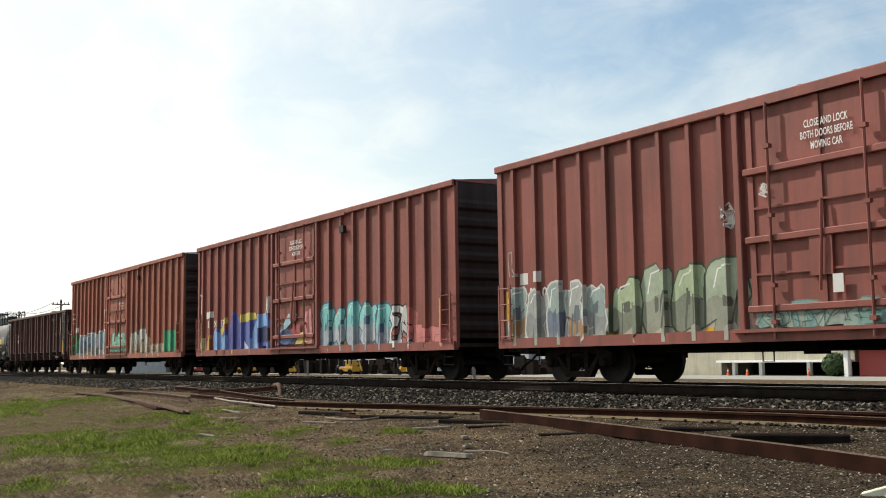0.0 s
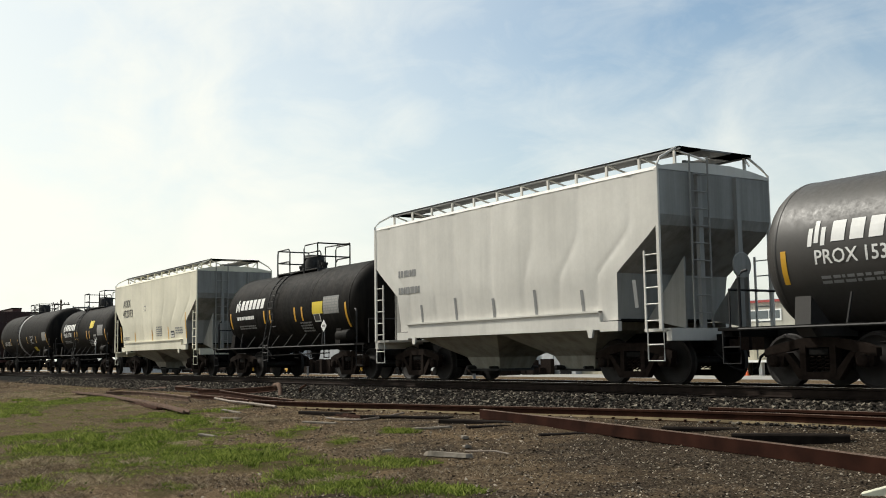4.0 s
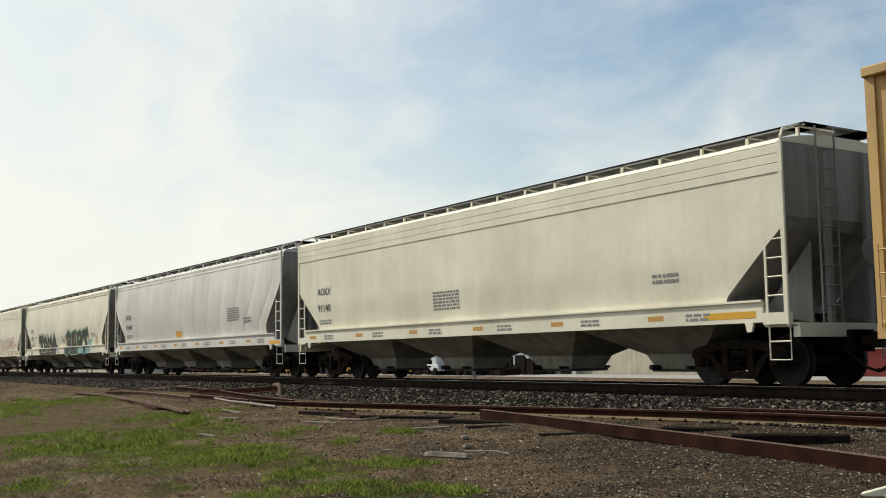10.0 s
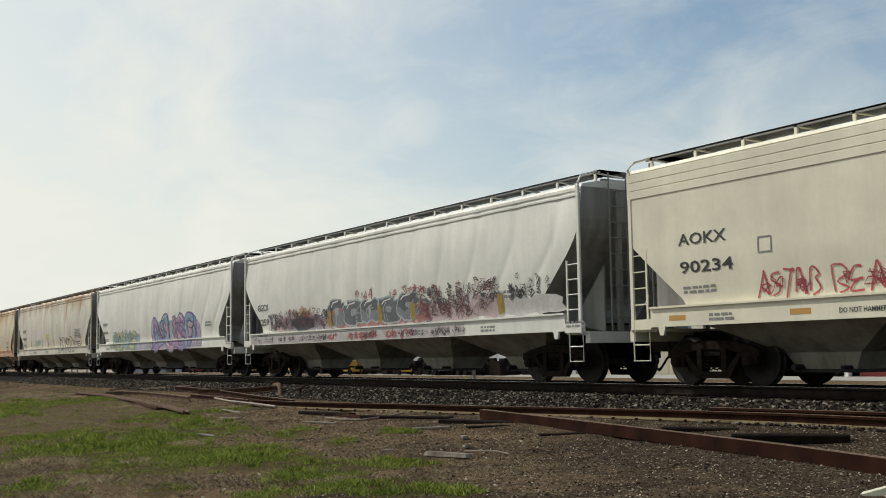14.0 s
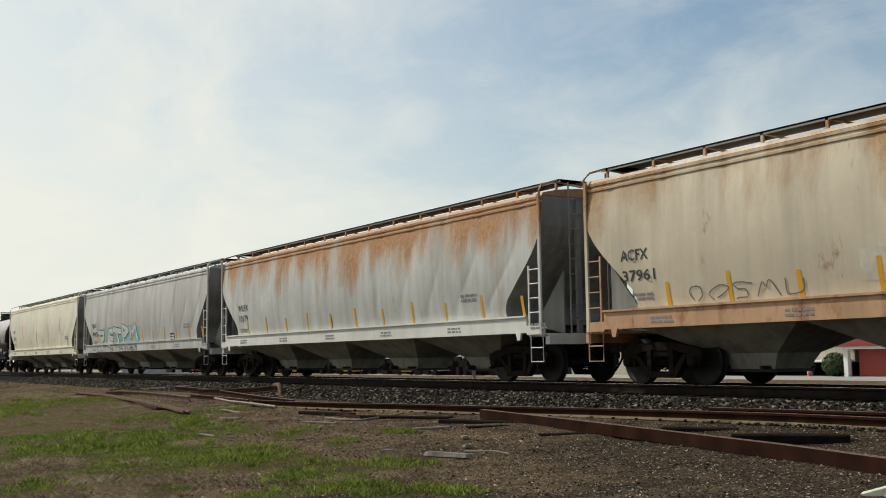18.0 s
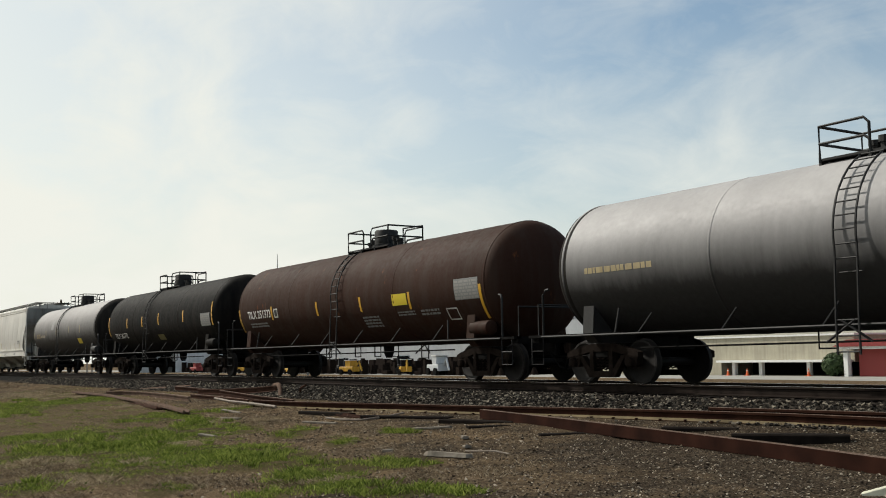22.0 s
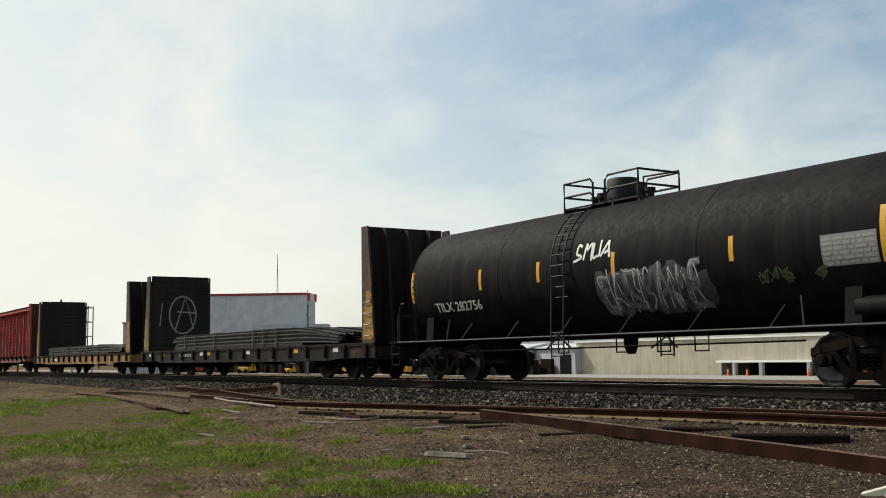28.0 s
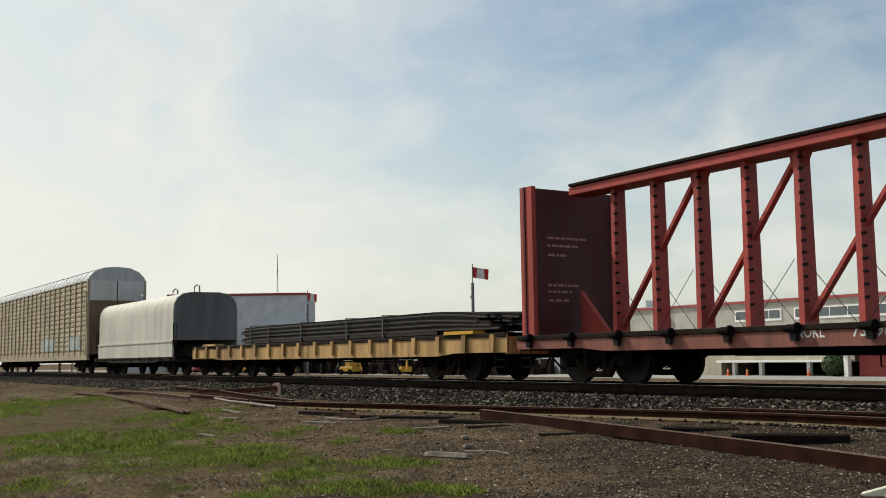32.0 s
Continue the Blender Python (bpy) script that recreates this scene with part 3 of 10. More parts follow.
# ---- covered hoppers ----
def hopper_surf(curve, half, seams):
    """y of the near side by height: flat plates or the bulged sides of a centre-flow car."""
    def y_of(z):
        if curve:
            u = max(0.0, min(1.0, (z - 1.4) / 2.75))
            return -1.40 - 0.20 * math.sin(math.pi * min(1, u * 0.78 + 0.08)) ** 0.8
        u = max(0.0, min(1.0, (z - 1.4) / 0.9))
        return -1.52 - 0.07 * u
    def surf(x, z):
        if z < 1.47:
            return -1.60
        d = min(abs(x - s) for s in seams) if seams else 9
        return y_of(z) + (0.016 * math.exp(-(d / 0.10) ** 2) if z > 1.6 else 0)
    return surf


def hopper(x0, length, mat, label, bays=4, curve=True, belts=3, sill_mat=None, post_step=1.5, short=False, end_mat=None, roof_mat=None, rib_mat=None, bay_mat=None):
    """A covered hopper car; returns the car and its side's surface."""
    car = thing("covered_hopper", label, "railroad car", "freight cars of the train")
    h = length / 2
    bay_mat = bay_mat or P_BAY
    sill_mat, end_mat, roof_mat = sill_mat or mat, end_mat or mat, roof_mat or mat
    n = max(3, round(length / 1.55))
    seams = [-h + length * (k + 0.5) / n for k in range(n)] if curve or short else []
    surf, skin = hopper_surf(curve, h, seams), hopper_surf(curve, h, [])
    if short:
        cut = [(1.0, 1.32), (1.45, 1.32), (2.25, 1.25), (3.05, 0.12), (3.2, 0.0), (5.0, 0.0)]
        sill_h = h - 1.25
    elif curve:
        cut = [(1.0, 1.40), (1.5, 1.42), (1.62, 1.45), (1.85, 1.40), (2.05, 1.18), (2.4, 0.80), (2.8, 0.38), (3.15, 0.13), (3.4, 0.03), (3.6, 0.0), (5.0, 0.0)]
        sill_h = h
    else:
        cut = [(1.0, 1.45), (1.5, 1.45), (1.62, 1.36), (2.75, 0.04), (2.85, 0.0), (5.0, 0.0)]
        sill_h = h
    def inset(z):
        for (a, u), (b, w) in zip(cut, cut[1:]):
            if a <= z <= b:
                return u + (w - u) * (z - a) / (b - a)
        return 0.0
    # shell: rings along the car, drawn in at the ends where the slope sheets run down
    zs = [1.30, 1.47, 1.62, 1.75, 1.9, 2.05, 2.25, 2.4, 2.55, 2.7, 2.9, 3.1, 3.3, 3.5, 3.7, 3.9, 4.06, 4.18]
    xs = []
    for s_ in seams:
        xs += [s_ - 0.3, s_ - 0.1, s_, s_ + 0.1, s_ + 0.3]
    xs = sorted([-h] + xs + [h]) if seams else [-h + length * k / 12 for k in range(13)]
    shell = Shape()
    for side in (1, -1):
        grid = []
        for x in xs:
            for z in zs:
                e = h - inset(z)
                grid.append((x / h * e, side * surf(x, z if z > 1.47 else 1.48), z))
        m = len(zs)
        shell.add(grid, [(i * m + k, (i + 1) * m + k, (i + 1) * m + k + 1, i * m + k + 1) for i in range(len(xs) - 1) for k in range(m - 1)])
    part("body", shell, mat, car, smooth=30)
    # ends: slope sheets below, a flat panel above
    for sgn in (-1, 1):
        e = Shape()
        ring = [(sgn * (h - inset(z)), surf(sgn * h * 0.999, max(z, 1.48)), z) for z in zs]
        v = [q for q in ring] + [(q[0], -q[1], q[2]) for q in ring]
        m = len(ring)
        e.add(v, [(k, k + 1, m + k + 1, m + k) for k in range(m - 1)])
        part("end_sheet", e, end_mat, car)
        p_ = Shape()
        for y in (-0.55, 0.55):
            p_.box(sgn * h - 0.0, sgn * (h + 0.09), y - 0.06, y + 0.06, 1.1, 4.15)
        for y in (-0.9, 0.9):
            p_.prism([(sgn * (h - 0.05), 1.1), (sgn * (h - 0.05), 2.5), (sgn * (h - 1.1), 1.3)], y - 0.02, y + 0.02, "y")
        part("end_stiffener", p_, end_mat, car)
    # roof
    roof = Shape()
    top = [(-1.60 if not curve else -1.52, 4.17), (-1.56 if not curve else -1.48, 4.24), (-1.05, 4.33), (-0.45, 4.39), (0.45, 4.39), (1.05, 4.33), (1.56 if not curve else 1.48, 4.24), (1.60 if not curve else 1.52, 4.17)]
    roof.prism(top, -h, h)
    part("roof", roof, roof_mat, car)
    for i in range(belts if curve else 0):
        z = 4.13 - 0.115 * i
        b = Shape()
        for side in (1, -1):
            y = surf(0, z)
            b.cbox(-h, h, min(side * y, side * (y - 0.026)), max(side * y, side * (y - 0.026)), z - 0.03, z + 0.03, 0.008)
        part("side_belt", b, mat, car)
    if belts and not curve:
        for z in (3.66, 3.826, 3.992):
            b = Shape()
            for side in (1, -1):
                y = surf(0, z)
                b.cbox(-h, h, *sorted((side * (y + 0.03), side * (y - 0.016))), z, z + 0.155, 0.006)
            part("top_chord", b, mat, car)
    tr = Shape()
    tr.prism([(-0.3, 4.38), (-0.28, 4.47), (-0.2, 4.50), (0.2, 4.50), (0.28, 4.47), (0.3, 4.38)], -h + 0.7, h - 0.7)
    part("hatch_cover", tr, roof_mat, car)
    for k in range(int(length / 1.4)):
        x = -h + 0.9 + k * 1.4
        c = Shape()
        c.box(x, x + 0.06, -0.36, 0.36, 4.38, 4.53)
        part("hatch_latch", c, M_GRAYMETAL, car)
    up = 0.10 if short else 0.0
    for side in (1, -1):
        rb = Shape()
        lo, hi = sorted((side * 1.02, side * 0.42))
        rb.box(-h - 0.05, h + 0.05, lo, hi, 4.535 + up, 4.565 + up)
        rb.box(-h - 0.05, h + 0.05, *sorted((side * 1.02, side * 1.0)), 4.50 + up, 4.57 + up)
        part("running_board", rb, M_GRAYMETAL, car, "dark galvanised grating walkway")
        m = max(3, round(length / post_step))
        for k in range(m + 1):
            x = -h + 0.12 + (length - 0.24) * k / m
            p_ = Shape()
            p_.box(x - 0.03, x + 0.03, side * 1.0 - 0.02, side * 1.0 + 0.02, 4.31, 4.54 + up)
            p_.tube([(x, side * 1.0, 4.52 + up), (x + 0.45, side * 0.62, 4.36)], 0.022, 5)
            part("walkway_post", p_, mat, car)
    for sgn in (-1, 1):
        cross = Shape()
        cross.box(*sorted((sgn * (h + 0.05), sgn * (h - 0.5))), -1.02, 1.02, 4.535 + up, 4.565 + up)
        part("crosswalk", cross, M_GRAYMETAL, car)
    # side sills
    for side in (1, -1):
        s = Shape()
        lo, hi = sorted((side * -1.60, side * -1.50))
        lip0, lip1 = sorted((side * -1.64, side * -1.50))
        s.box(-sill_h + 0.55, sill_h - 0.55, lo, hi, 1.12, 1.50)
        s.box(-sill_h + 0.55, sill_h - 0.55, lip0, lip1, 1.47, 1.51)
        s.box(-sill_h, -sill_h + 0.55, lo, hi, 1.08, 1.28)
        s.box(sill_h - 0.55, sill_h, lo, hi, 1.08, 1.28)
        part("side_sill", s, sill_mat, car)
        for sgn in (-1, 1):
            j = Shape()
            j.prism([(sgn * (sill_h - 0.95), 1.14), (sgn * (sill_h - 0.75), 1.14), (sgn * (sill_h - 0.80), 0.96), (sgn * (sill_h - 0.90), 0.96)], *sorted((side * -1.61, side * -1.56)), "y")
            part("jacking_pad", j, sill_mat, car)
    # end platforms, ladders and steps
    for sgn in (-1, 1):
        p_ = Shape()
        p_.box(*sorted((sgn * (h - 0.6), sgn * (h + 0.12))), -1.5, 1.5, 1.04, 1.10)
        p_.box(*sorted((sgn * h, sgn * (h + 0.14))), -1.5, 1.5, 0.86, 1.06)
        part("end_platform", p_, sill_mat, car)
        for side in (1, -1):
            y = side * -1.58
            zz = [1.25 + 0.32 * k for k in range(5)]
            xa, xb = sgn * (h - 0.46), sgn * (h - 0.02)
            l = rungs(xa, xb, y, zz, 0.014, side * 0.03)
            l.box(*sorted((xa - 0.022, xa + 0.022)), y - 0.014, y + 0.014, 1.1, 2.62)
            part("ladder", l, sill_mat, car, "pale steel end ladder")
            g = Shape()
            g.tube([(xb, y, 1.05), (xb, y, 4.28), (xb - sgn * 0.05, y + side * 0.12, 4.42), (xb - sgn * 0.05, side * -1.0, 4.56 + up)], 0.026, 6)
            part("grab_rail", g, mat, car)
            cp = Shape()
            cp.cbox(*sorted((sgn * (h - 0.10), sgn * h)), y - 0.025, y + 0.025, 1.08, 4.2, 0.01)
            part("corner_post", cp, mat, car)
            stirrup(car, xa, xb, side * -1.55, 0.48, 1.1, sill_mat)
        er = Shape()
        for y in (-0.85, -0.35):
            er.tube([(sgn * (h + 0.12), y, 1.1), (sgn * (h + 0.12), y, 4.5)], 0.02, 5)
        for k in range(9):
            er.tube([(sgn * (h + 0.12), -0.85, 1.4 + k * 0.34), (sgn * (h + 0.12), -0.35, 1.4 + k * 0.34)], 0.013, 5)
        part("end_ladder", er, end_mat, car)
    bw = Shape()
    bw.lathe([(0, 0.25), (0.03, 0.27), (0.05, 0.25)], 20, "x", (h + 0.2, 0.4, 2.35))
    bw.tube([(h + 0.05, 0.4, 2.35), (h + 0.22, 0.4, 2.35)], 0.05, 6)
    part("brake_wheel", bw, end_mat, car)
    # bays under the floor
    pitch = 3.6 if short or bays == 2 else min(3.95, (length - 2.7) / bays)
    k_ = pitch / 3.95
    # added black sheet that keeps skylight out of the open hull
    fl = Shape()
    fl.box(-h + 1.3, h - 1.3, -1.45, 1.45, 1.29, 1.33)
    part("light_block_sheet", fl, M_BLACK, car)
    for k in range(bays):
        c = (k - (bays - 1) / 2) * pitch
        b = Shape()
        v, f = [], []
        for z, hx, hy in ((1.30, 1.97, 1.44), (1.12, 1.90, 1.40), (0.60, 0.78, 0.60), (0.30, 0.60, 0.48)):
            v += [(c - hx * k_, -hy, z), (c + hx * k_, -hy, z), (c + hx * k_, hy, z), (c - hx * k_, hy, z)]
        for r in range(3):
            f += [(4 * r + i, 4 * r + (i + 1) % 4, 4 * r + 4 + (i + 1) % 4, 4 * r + 4 + i) for i in range(4)]
        b.add(v, f + [(12, 13, 14, 15)])
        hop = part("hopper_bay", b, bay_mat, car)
        g = Shape()
        g.box(c - 0.68 * k_, c + 0.68 * k_, -0.54, 0.54, 0.25, 0.31)
        g.tube([(c - 0.5, -0.75, 0.34), (c - 0.5, 0.75, 0.34)], 0.055, 8)
        g.tube([(c + 0.5, -0.75, 0.34), (c + 0.5, 0.75, 0.34)], 0.035, 6)
        part("outlet_gate", g, M_DARKSTEEL, hop)
    for sgn in (-1, 1):
        cs = Shape()
        cs.box(*sorted((sgn * (h - 0.3), sgn * (h - 2.7))), -0.2, 0.2, 0.72, 1.05)
        part("centre_sill", cs, M_BLACK, car)
    inset_t = 1.75 if not short else 1.55
    running_gear(car, (-h + inset_t - 0.15, h - inset_t + 0.15), x0)
    coupler(car, h, h + 0.75)
    if rib_mat:
        for k, s_ in enumerate(seams if seams else [-h + length * (q + 1) / 6 for q in range(5)]):
            if 0 < k < (len(seams) or 6) - 0:
                zt = 1.95 if k % 2 else 2.05
                mark("reflector", rect(s_, 1.52, 0.10, zt - 1.5, -0.02), rib_mat, car, skin, (), (1.6, 1.75, 1.9), 0.006)
    return car, skin


CZ = (1.462, 1.478) + tuple(1.5 + 0.15 * k for k in range(18))


def stencil(car, surf, x, z, text, size, mat, cuts=CZ, width=None, lift=0.007):
    mark("lettering", moved(letters(text, size, width), x, z), mat, car, surf, (), tuple(c for c in cuts if z - 0.1 < c < z + size + 0.1), lift)


def small_print(car, surf, x, z, w, h, rows, mat, seed=1, cuts=CZ):
    mark("small_print", bars(x, z, w, h, rows, seed), mat, car, surf, (), tuple(c for c in cuts if z - 0.1 < c < z + h + 0.1), 0.005)


# ---- tank cars ----
def tank_car(x0, length, r, zc, mat, label, truck_c, dome_dx=0.0, platform=2.6, rail_top=4.52, dip_mat=None, rail_mat=None, head_mat=None):
    """A tank on saddles with a top platform, dome, ladders and a walkway rail; returns the car and its side's surface."""
    car = thing("tank_car", label, "railroad car", "freight cars of the train")
    rail_mat = rail_mat or M_DARKSTEEL
    h = length / 2
    def surf(x, z):
        u = max(-1.0, min(1.0, (z - zc) / r))
        return -r * math.sqrt(1 - u * u)
    body = Shape()
    head = 0.62
    prof = []
    for k in range(9):
        a = math.pi / 2 * k / 8
        prof.append((-h + head - head * math.cos(a), max(0.001, r * math.sin(a) ** 0.9)))
    prof += [(-h + head + (length - 2 * head) * k / 10, r) for k in range(1, 10)]
    prof += [(-x, q) for x, q in reversed(prof[:9])]
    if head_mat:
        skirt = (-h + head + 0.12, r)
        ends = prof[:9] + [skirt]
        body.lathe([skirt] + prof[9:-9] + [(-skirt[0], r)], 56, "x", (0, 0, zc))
        part("tank_head", Shape().lathe(ends, 56, "x", (0, 0, zc)), head_mat, car, "dull black tank end", smooth=35)
        part("tank_head", Shape().lathe([(-x, q) for x, q in ends], 56, "x", (0, 0, zc)), head_mat, car, "dull black tank end", smooth=35)
    else:
        body.lathe(prof, 56, "x", (0, 0, zc))
    part("tank", body, mat, car, smooth=35)
    for x in (-h + head, -h * 0.42, h * 0.40, h - head):
        s = Shape()
        s.lathe([(x - 0.03, r + 0.0005), (x - 0.02, r + 0.007), (x + 0.02, r + 0.007), (x + 0.03, r + 0.0005)], 56, "x", (0, 0, zc))
        part("weld_seam", s, mat, car, smooth=50)
    if dip_mat:
        s = Shape()
        s.lathe([(dome_dx - 0.62, r + 0.004), (dome_dx - 0.6, r + 0.008), (dome_dx - 0.1, r + 0.008), (dome_dx - 0.08, r + 0.004)], 40, "x", (0, 0, zc), radians(-60), radians(240))
        part("wash_band", s, dip_mat, car, smooth=50)
    # saddles, stub sills, end platforms
    for sgn in (-1, 1):
        s = Shape()
        s.prism([(-1.45, 1.02), (-1.40, zc - r * 0.55), (-0.9, zc - r * 0.90), (0.9, zc - r * 0.90), (1.40, zc - r * 0.55), (1.45, 1.02), (1.30, 0.86), (-1.30, 0.86)], sgn * truck_c - 0.16, sgn * truck_c + 0.16)
        part("saddle", s, mat, car)
        b = Shape()
        b.box(*sorted((sgn * (truck_c - 1.4), sgn * (h + 0.55))), -0.22, 0.22, 0.70, 1.02)
        b.box(*sorted((sgn * (h + 0.35), sgn * (h + 0.6))), -1.42, 1.42, 0.90, 1.06)
        b.box(*sorted((sgn * (truck_c - 1.2), sgn * (h + 0.6))), -1.52, -1.32, 1.00, 1.06)
        b.box(*sorted((sgn * (truck_c - 1.2), sgn * (h + 0.6))), 1.32, 1.52, 1.00, 1.06)
        part("end_sill", b, M_BLACK, car)
        for side in (-1, 1):
            g = Shape()
            xa = sgn * (h + 0.1)
            g.tube([(xa, side * 1.48, 1.02), (xa, side * 1.48, 1.95), (xa - sgn * 0.06, side * 1.46, 2.04), (xa - sgn * 0.16, side * 1.44, 2.06)], 0.028, 6)
            part("grab_iron", g, rail_mat, car, smooth=60)
            b2 = Shape()
            xb = sgn * (truck_c - 0.9)
            b2.tube([(xb, side * 1.5, 1.02), (xb - sgn * 0.08, side * 1.44, 1.55)], 0.024, 5)
            part("brace", b2, rail_mat, car)
            stirrup(car, sgn * (h + 0.1), sgn * (h + 0.5), side * 1.5, 0.42, 1.0, rail_mat)
        e = Shape()
        e.tube([(sgn * (h + 0.5), -1.3, 1.06), (sgn * (h + 0.5), -1.3, 1.75), (sgn * (h + 0.5), 1.3, 1.75), (sgn * (h + 0.5), 1.3, 1.06)], 0.024, 5)
        part("end_rail", e, rail_mat, car)
    for side in (-1, 1):
        w = Shape()
        w.tube([(-h - 0.1, side * 1.54, 1.02), (h + 0.1, side * 1.54, 1.02)], 0.025, 6)
        part("side_handrail", w, rail_mat, car)
        for k in range(6):
            x = -truck_c + 1.6 + (2 * truck_c - 3.2) * k / 5
            b = Shape()
            b.tube([(x, side * 1.54, 1.02), (x + 0.16, side * 1.30, 1.42)], 0.018, 5)
            part("rail_bracket", b, rail_mat, car)
    # top platform with its rails
    zp, p2, py = zc + r + 0.06, platform / 2, 0.6
    pl = Shape()
    for y0, y1 in ((-py, -0.3), (0.3, py)):
        pl.box(dome_dx - p2, dome_dx + p2, y0, y1, zp - 0.11, zp - 0.07)
    for sx in (-p2, -p2 * 0.33, p2 * 0.33, p2):
        pl.box(dome_dx + sx - 0.03, dome_dx + sx + 0.03, -py, py, zp - 0.2, zp - 0.08)
    plat = part("top_platform", pl, M_DARKSTEEL, car, "dark steel platform on the tank top")
    zb, zt = zp - 0.12, rail_top
    zm = (zb + zt) / 2
    rails = []
    xl, xr = dome_dx - p2, dome_dx + p2
    for y in (-py, py):
        rails.append([(xl, y, zb), (xl, y, zt), (xl + 0.9, y, zt), (xl + 1.0, y, zt - 0.1), (xl + 1.0, y, zb)])
        rails.append([(xl, y, zm), (xl + 0.9, y, zm), (xl + 1.0, y, zm - 0.08)])
        rails.append([(xr, y, zb), (xr, y, zt), (xr - 0.95, y, zt), (xr - 1.05, y, zt - 0.1), (xr - 1.05, y, zb)])
        rails.append([(xr, y, zm), (xr - 0.9, y, zm), (xr - 1.0, y, zm - 0.08)])
    rails.append([(xl + 1.35, py, zb), (xl + 1.35, py, zt + 0.08), (xr, py, zt + 0.04)])
    for x in (xl, xr):
        rails.append([(x, -py, zt), (x, py, zt)])
        rails.append([(x, -py, zm), (x, py, zm)])
    for q in rails:
        s = Shape()
        s.tube(q, 0.026, 6)
        part("guard_rail", s, rail_mat, plat)
    d = Shape()
    d.lathe([(zc + r - 0.1, 0.40), (zc + r + 0.10, 0.40), (zc + r + 0.11, 0.36), (zc + r + 0.50, 0.36), (zc + r + 0.54, 0.33), (zc + r + 0.56, 0.0)], 22, "z", (dome_dx + 0.1, 0, 0))
    part("dome", d, M_DARKSTEEL, car, smooth=40)
    for dx, hh in ((-0.75, 0.24), (-0.55, 0.3), (0.75, 0.32), (1.0, 0.22)):
        v = Shape()
        v.lathe([(zc + r - 0.05, 0.09), (zc + r + hh * 0.6, 0.09), (zc + r + hh * 0.62, 0.12), (zc + r + hh, 0.12), (zc + r + hh, 0.0)], 10, "z", (dome_dx + dx, -0.05, 0))
        part("valve", v, M_DARKSTEEL, car)
    # side ladders
    for side in (-1, 1):
        l = Shape()
        for x in (dome_dx - 0.55, dome_dx - 0.13):
            pts = [(x, side * 1.62, 0.55), (x, side * 1.62, 1.15)]
            for k in range(10):
                a = radians(-8 + 7.6 * k)
                pts.append((x, side * (r + 0.09) * math.cos(a), zc + (r + 0.09) * math.sin(a)))
            l.tube(pts, 0.02, 5)
        for z in (0.6, 0.85, 1.1):
            l.tube([(dome_dx - 0.55, side * 1.62, z), (dome_dx - 0.13, side * 1.62, z)], 0.014, 5)
        for k in range(11):
            a = radians(-22 + 8.4 * k)
            q = (side * (r + 0.09) * math.cos(a), zc + (r + 0.09) * math.sin(a))
            l.tube([(dome_dx - 0.55, *q), (dome_dx - 0.13, *q)], 0.014, 5)
        l.tube([(dome_dx - 0.8, side * 1.55, 0.75), (dome_dx - 0.2, side * 1.62, 1.1)], 0.022, 5)
        l.tube([(dome_dx + 0.05, side * 1.55, 0.75), (dome_dx - 0.45, side * 1.62, 1.1)], 0.022, 5)
        part("ladder", l, rail_mat, car)
    # underside gear
    s = Shape()
    for x in (-1.5, 0.4, 1.6, 2.6):
        s.tube([(x, -1.1, 0.98), (x, -1.1, 0.66), (x + 0.35, -1.1, 0.66), (x + 0.35, -1.1, 0.98)], 0.02, 4)
    s.tube([(-truck_c + 1.2, -1.1, 0.74), (truck_c - 1.2, -1.1, 0.80)], 0.018, 4)
    s.lathe([(zc - r - 0.34, 0.0), (zc - r - 0.34, 0.09), (zc - r - 0.2, 0.15), (zc - r + 0.05, 0.17)], 12, "z", (dome_dx + 0.2, 0, 0))
    part("brake_rigging", s, M_BLACK, car)
    t = Shape()
    t.lathe([(-0.42, 0.0), (-0.42, 0.1), (-0.36, 0.18), (0.36, 0.18), (0.42, 0.1), (0.42, 0.0)], 16, "x", (h - 1.55 + 0.6, -1.30, 1.30))
    part("air_reservoir", t, mat, car, smooth=40)
    running_gear(car, (-truck_c, truck_c), x0)
    coupler(car, h + 0.35, h + 1.0)
    return car, surf


def tank_marks(car, surf, zc, r, strips, strip_mat=None):
    """Yellow reflective strips down the side: (x, z0, z1)."""
    for x, z0, z1 in strips:
        mark("reflector", rect(x, z0, 0.11, z1 - z0), strip_mat or M_YELLOW, car, surf, (), TZ, 0.006)


TZ = tuple(0.9 + 0.1 * k for k in range(34))


def placard(car, x, y, z):
    """A hazard diamond on its post."""
    s = Shape()
    s.prism([(x - 0.19, z), (x, z - 0.19), (x + 0.19, z), (x, z + 0.19)], y - 0.012, y + 0.0, "y")
    p_ = part("placard", s, M_WHITE, car, "white diamond hazard placard")
    b = Shape()
    b.box(x - 0.1, x + 0.1, y - 0.017, y - 0.013, z - 0.03, z + 0.04)
    b.tube([(x, y + 0.02, z - 0.15), (x, y + 0.02, 1.0)], 0.02, 5)
    part("placard_post", b, M_INKGREY, p_)


# ---- box cars ----
def box_surf(ribs, half_w=0.05):
    def surf(x, z):
        for r in ribs:
            if abs(x - r) < half_w:
                return -1.555
        return -1.455
    return surf


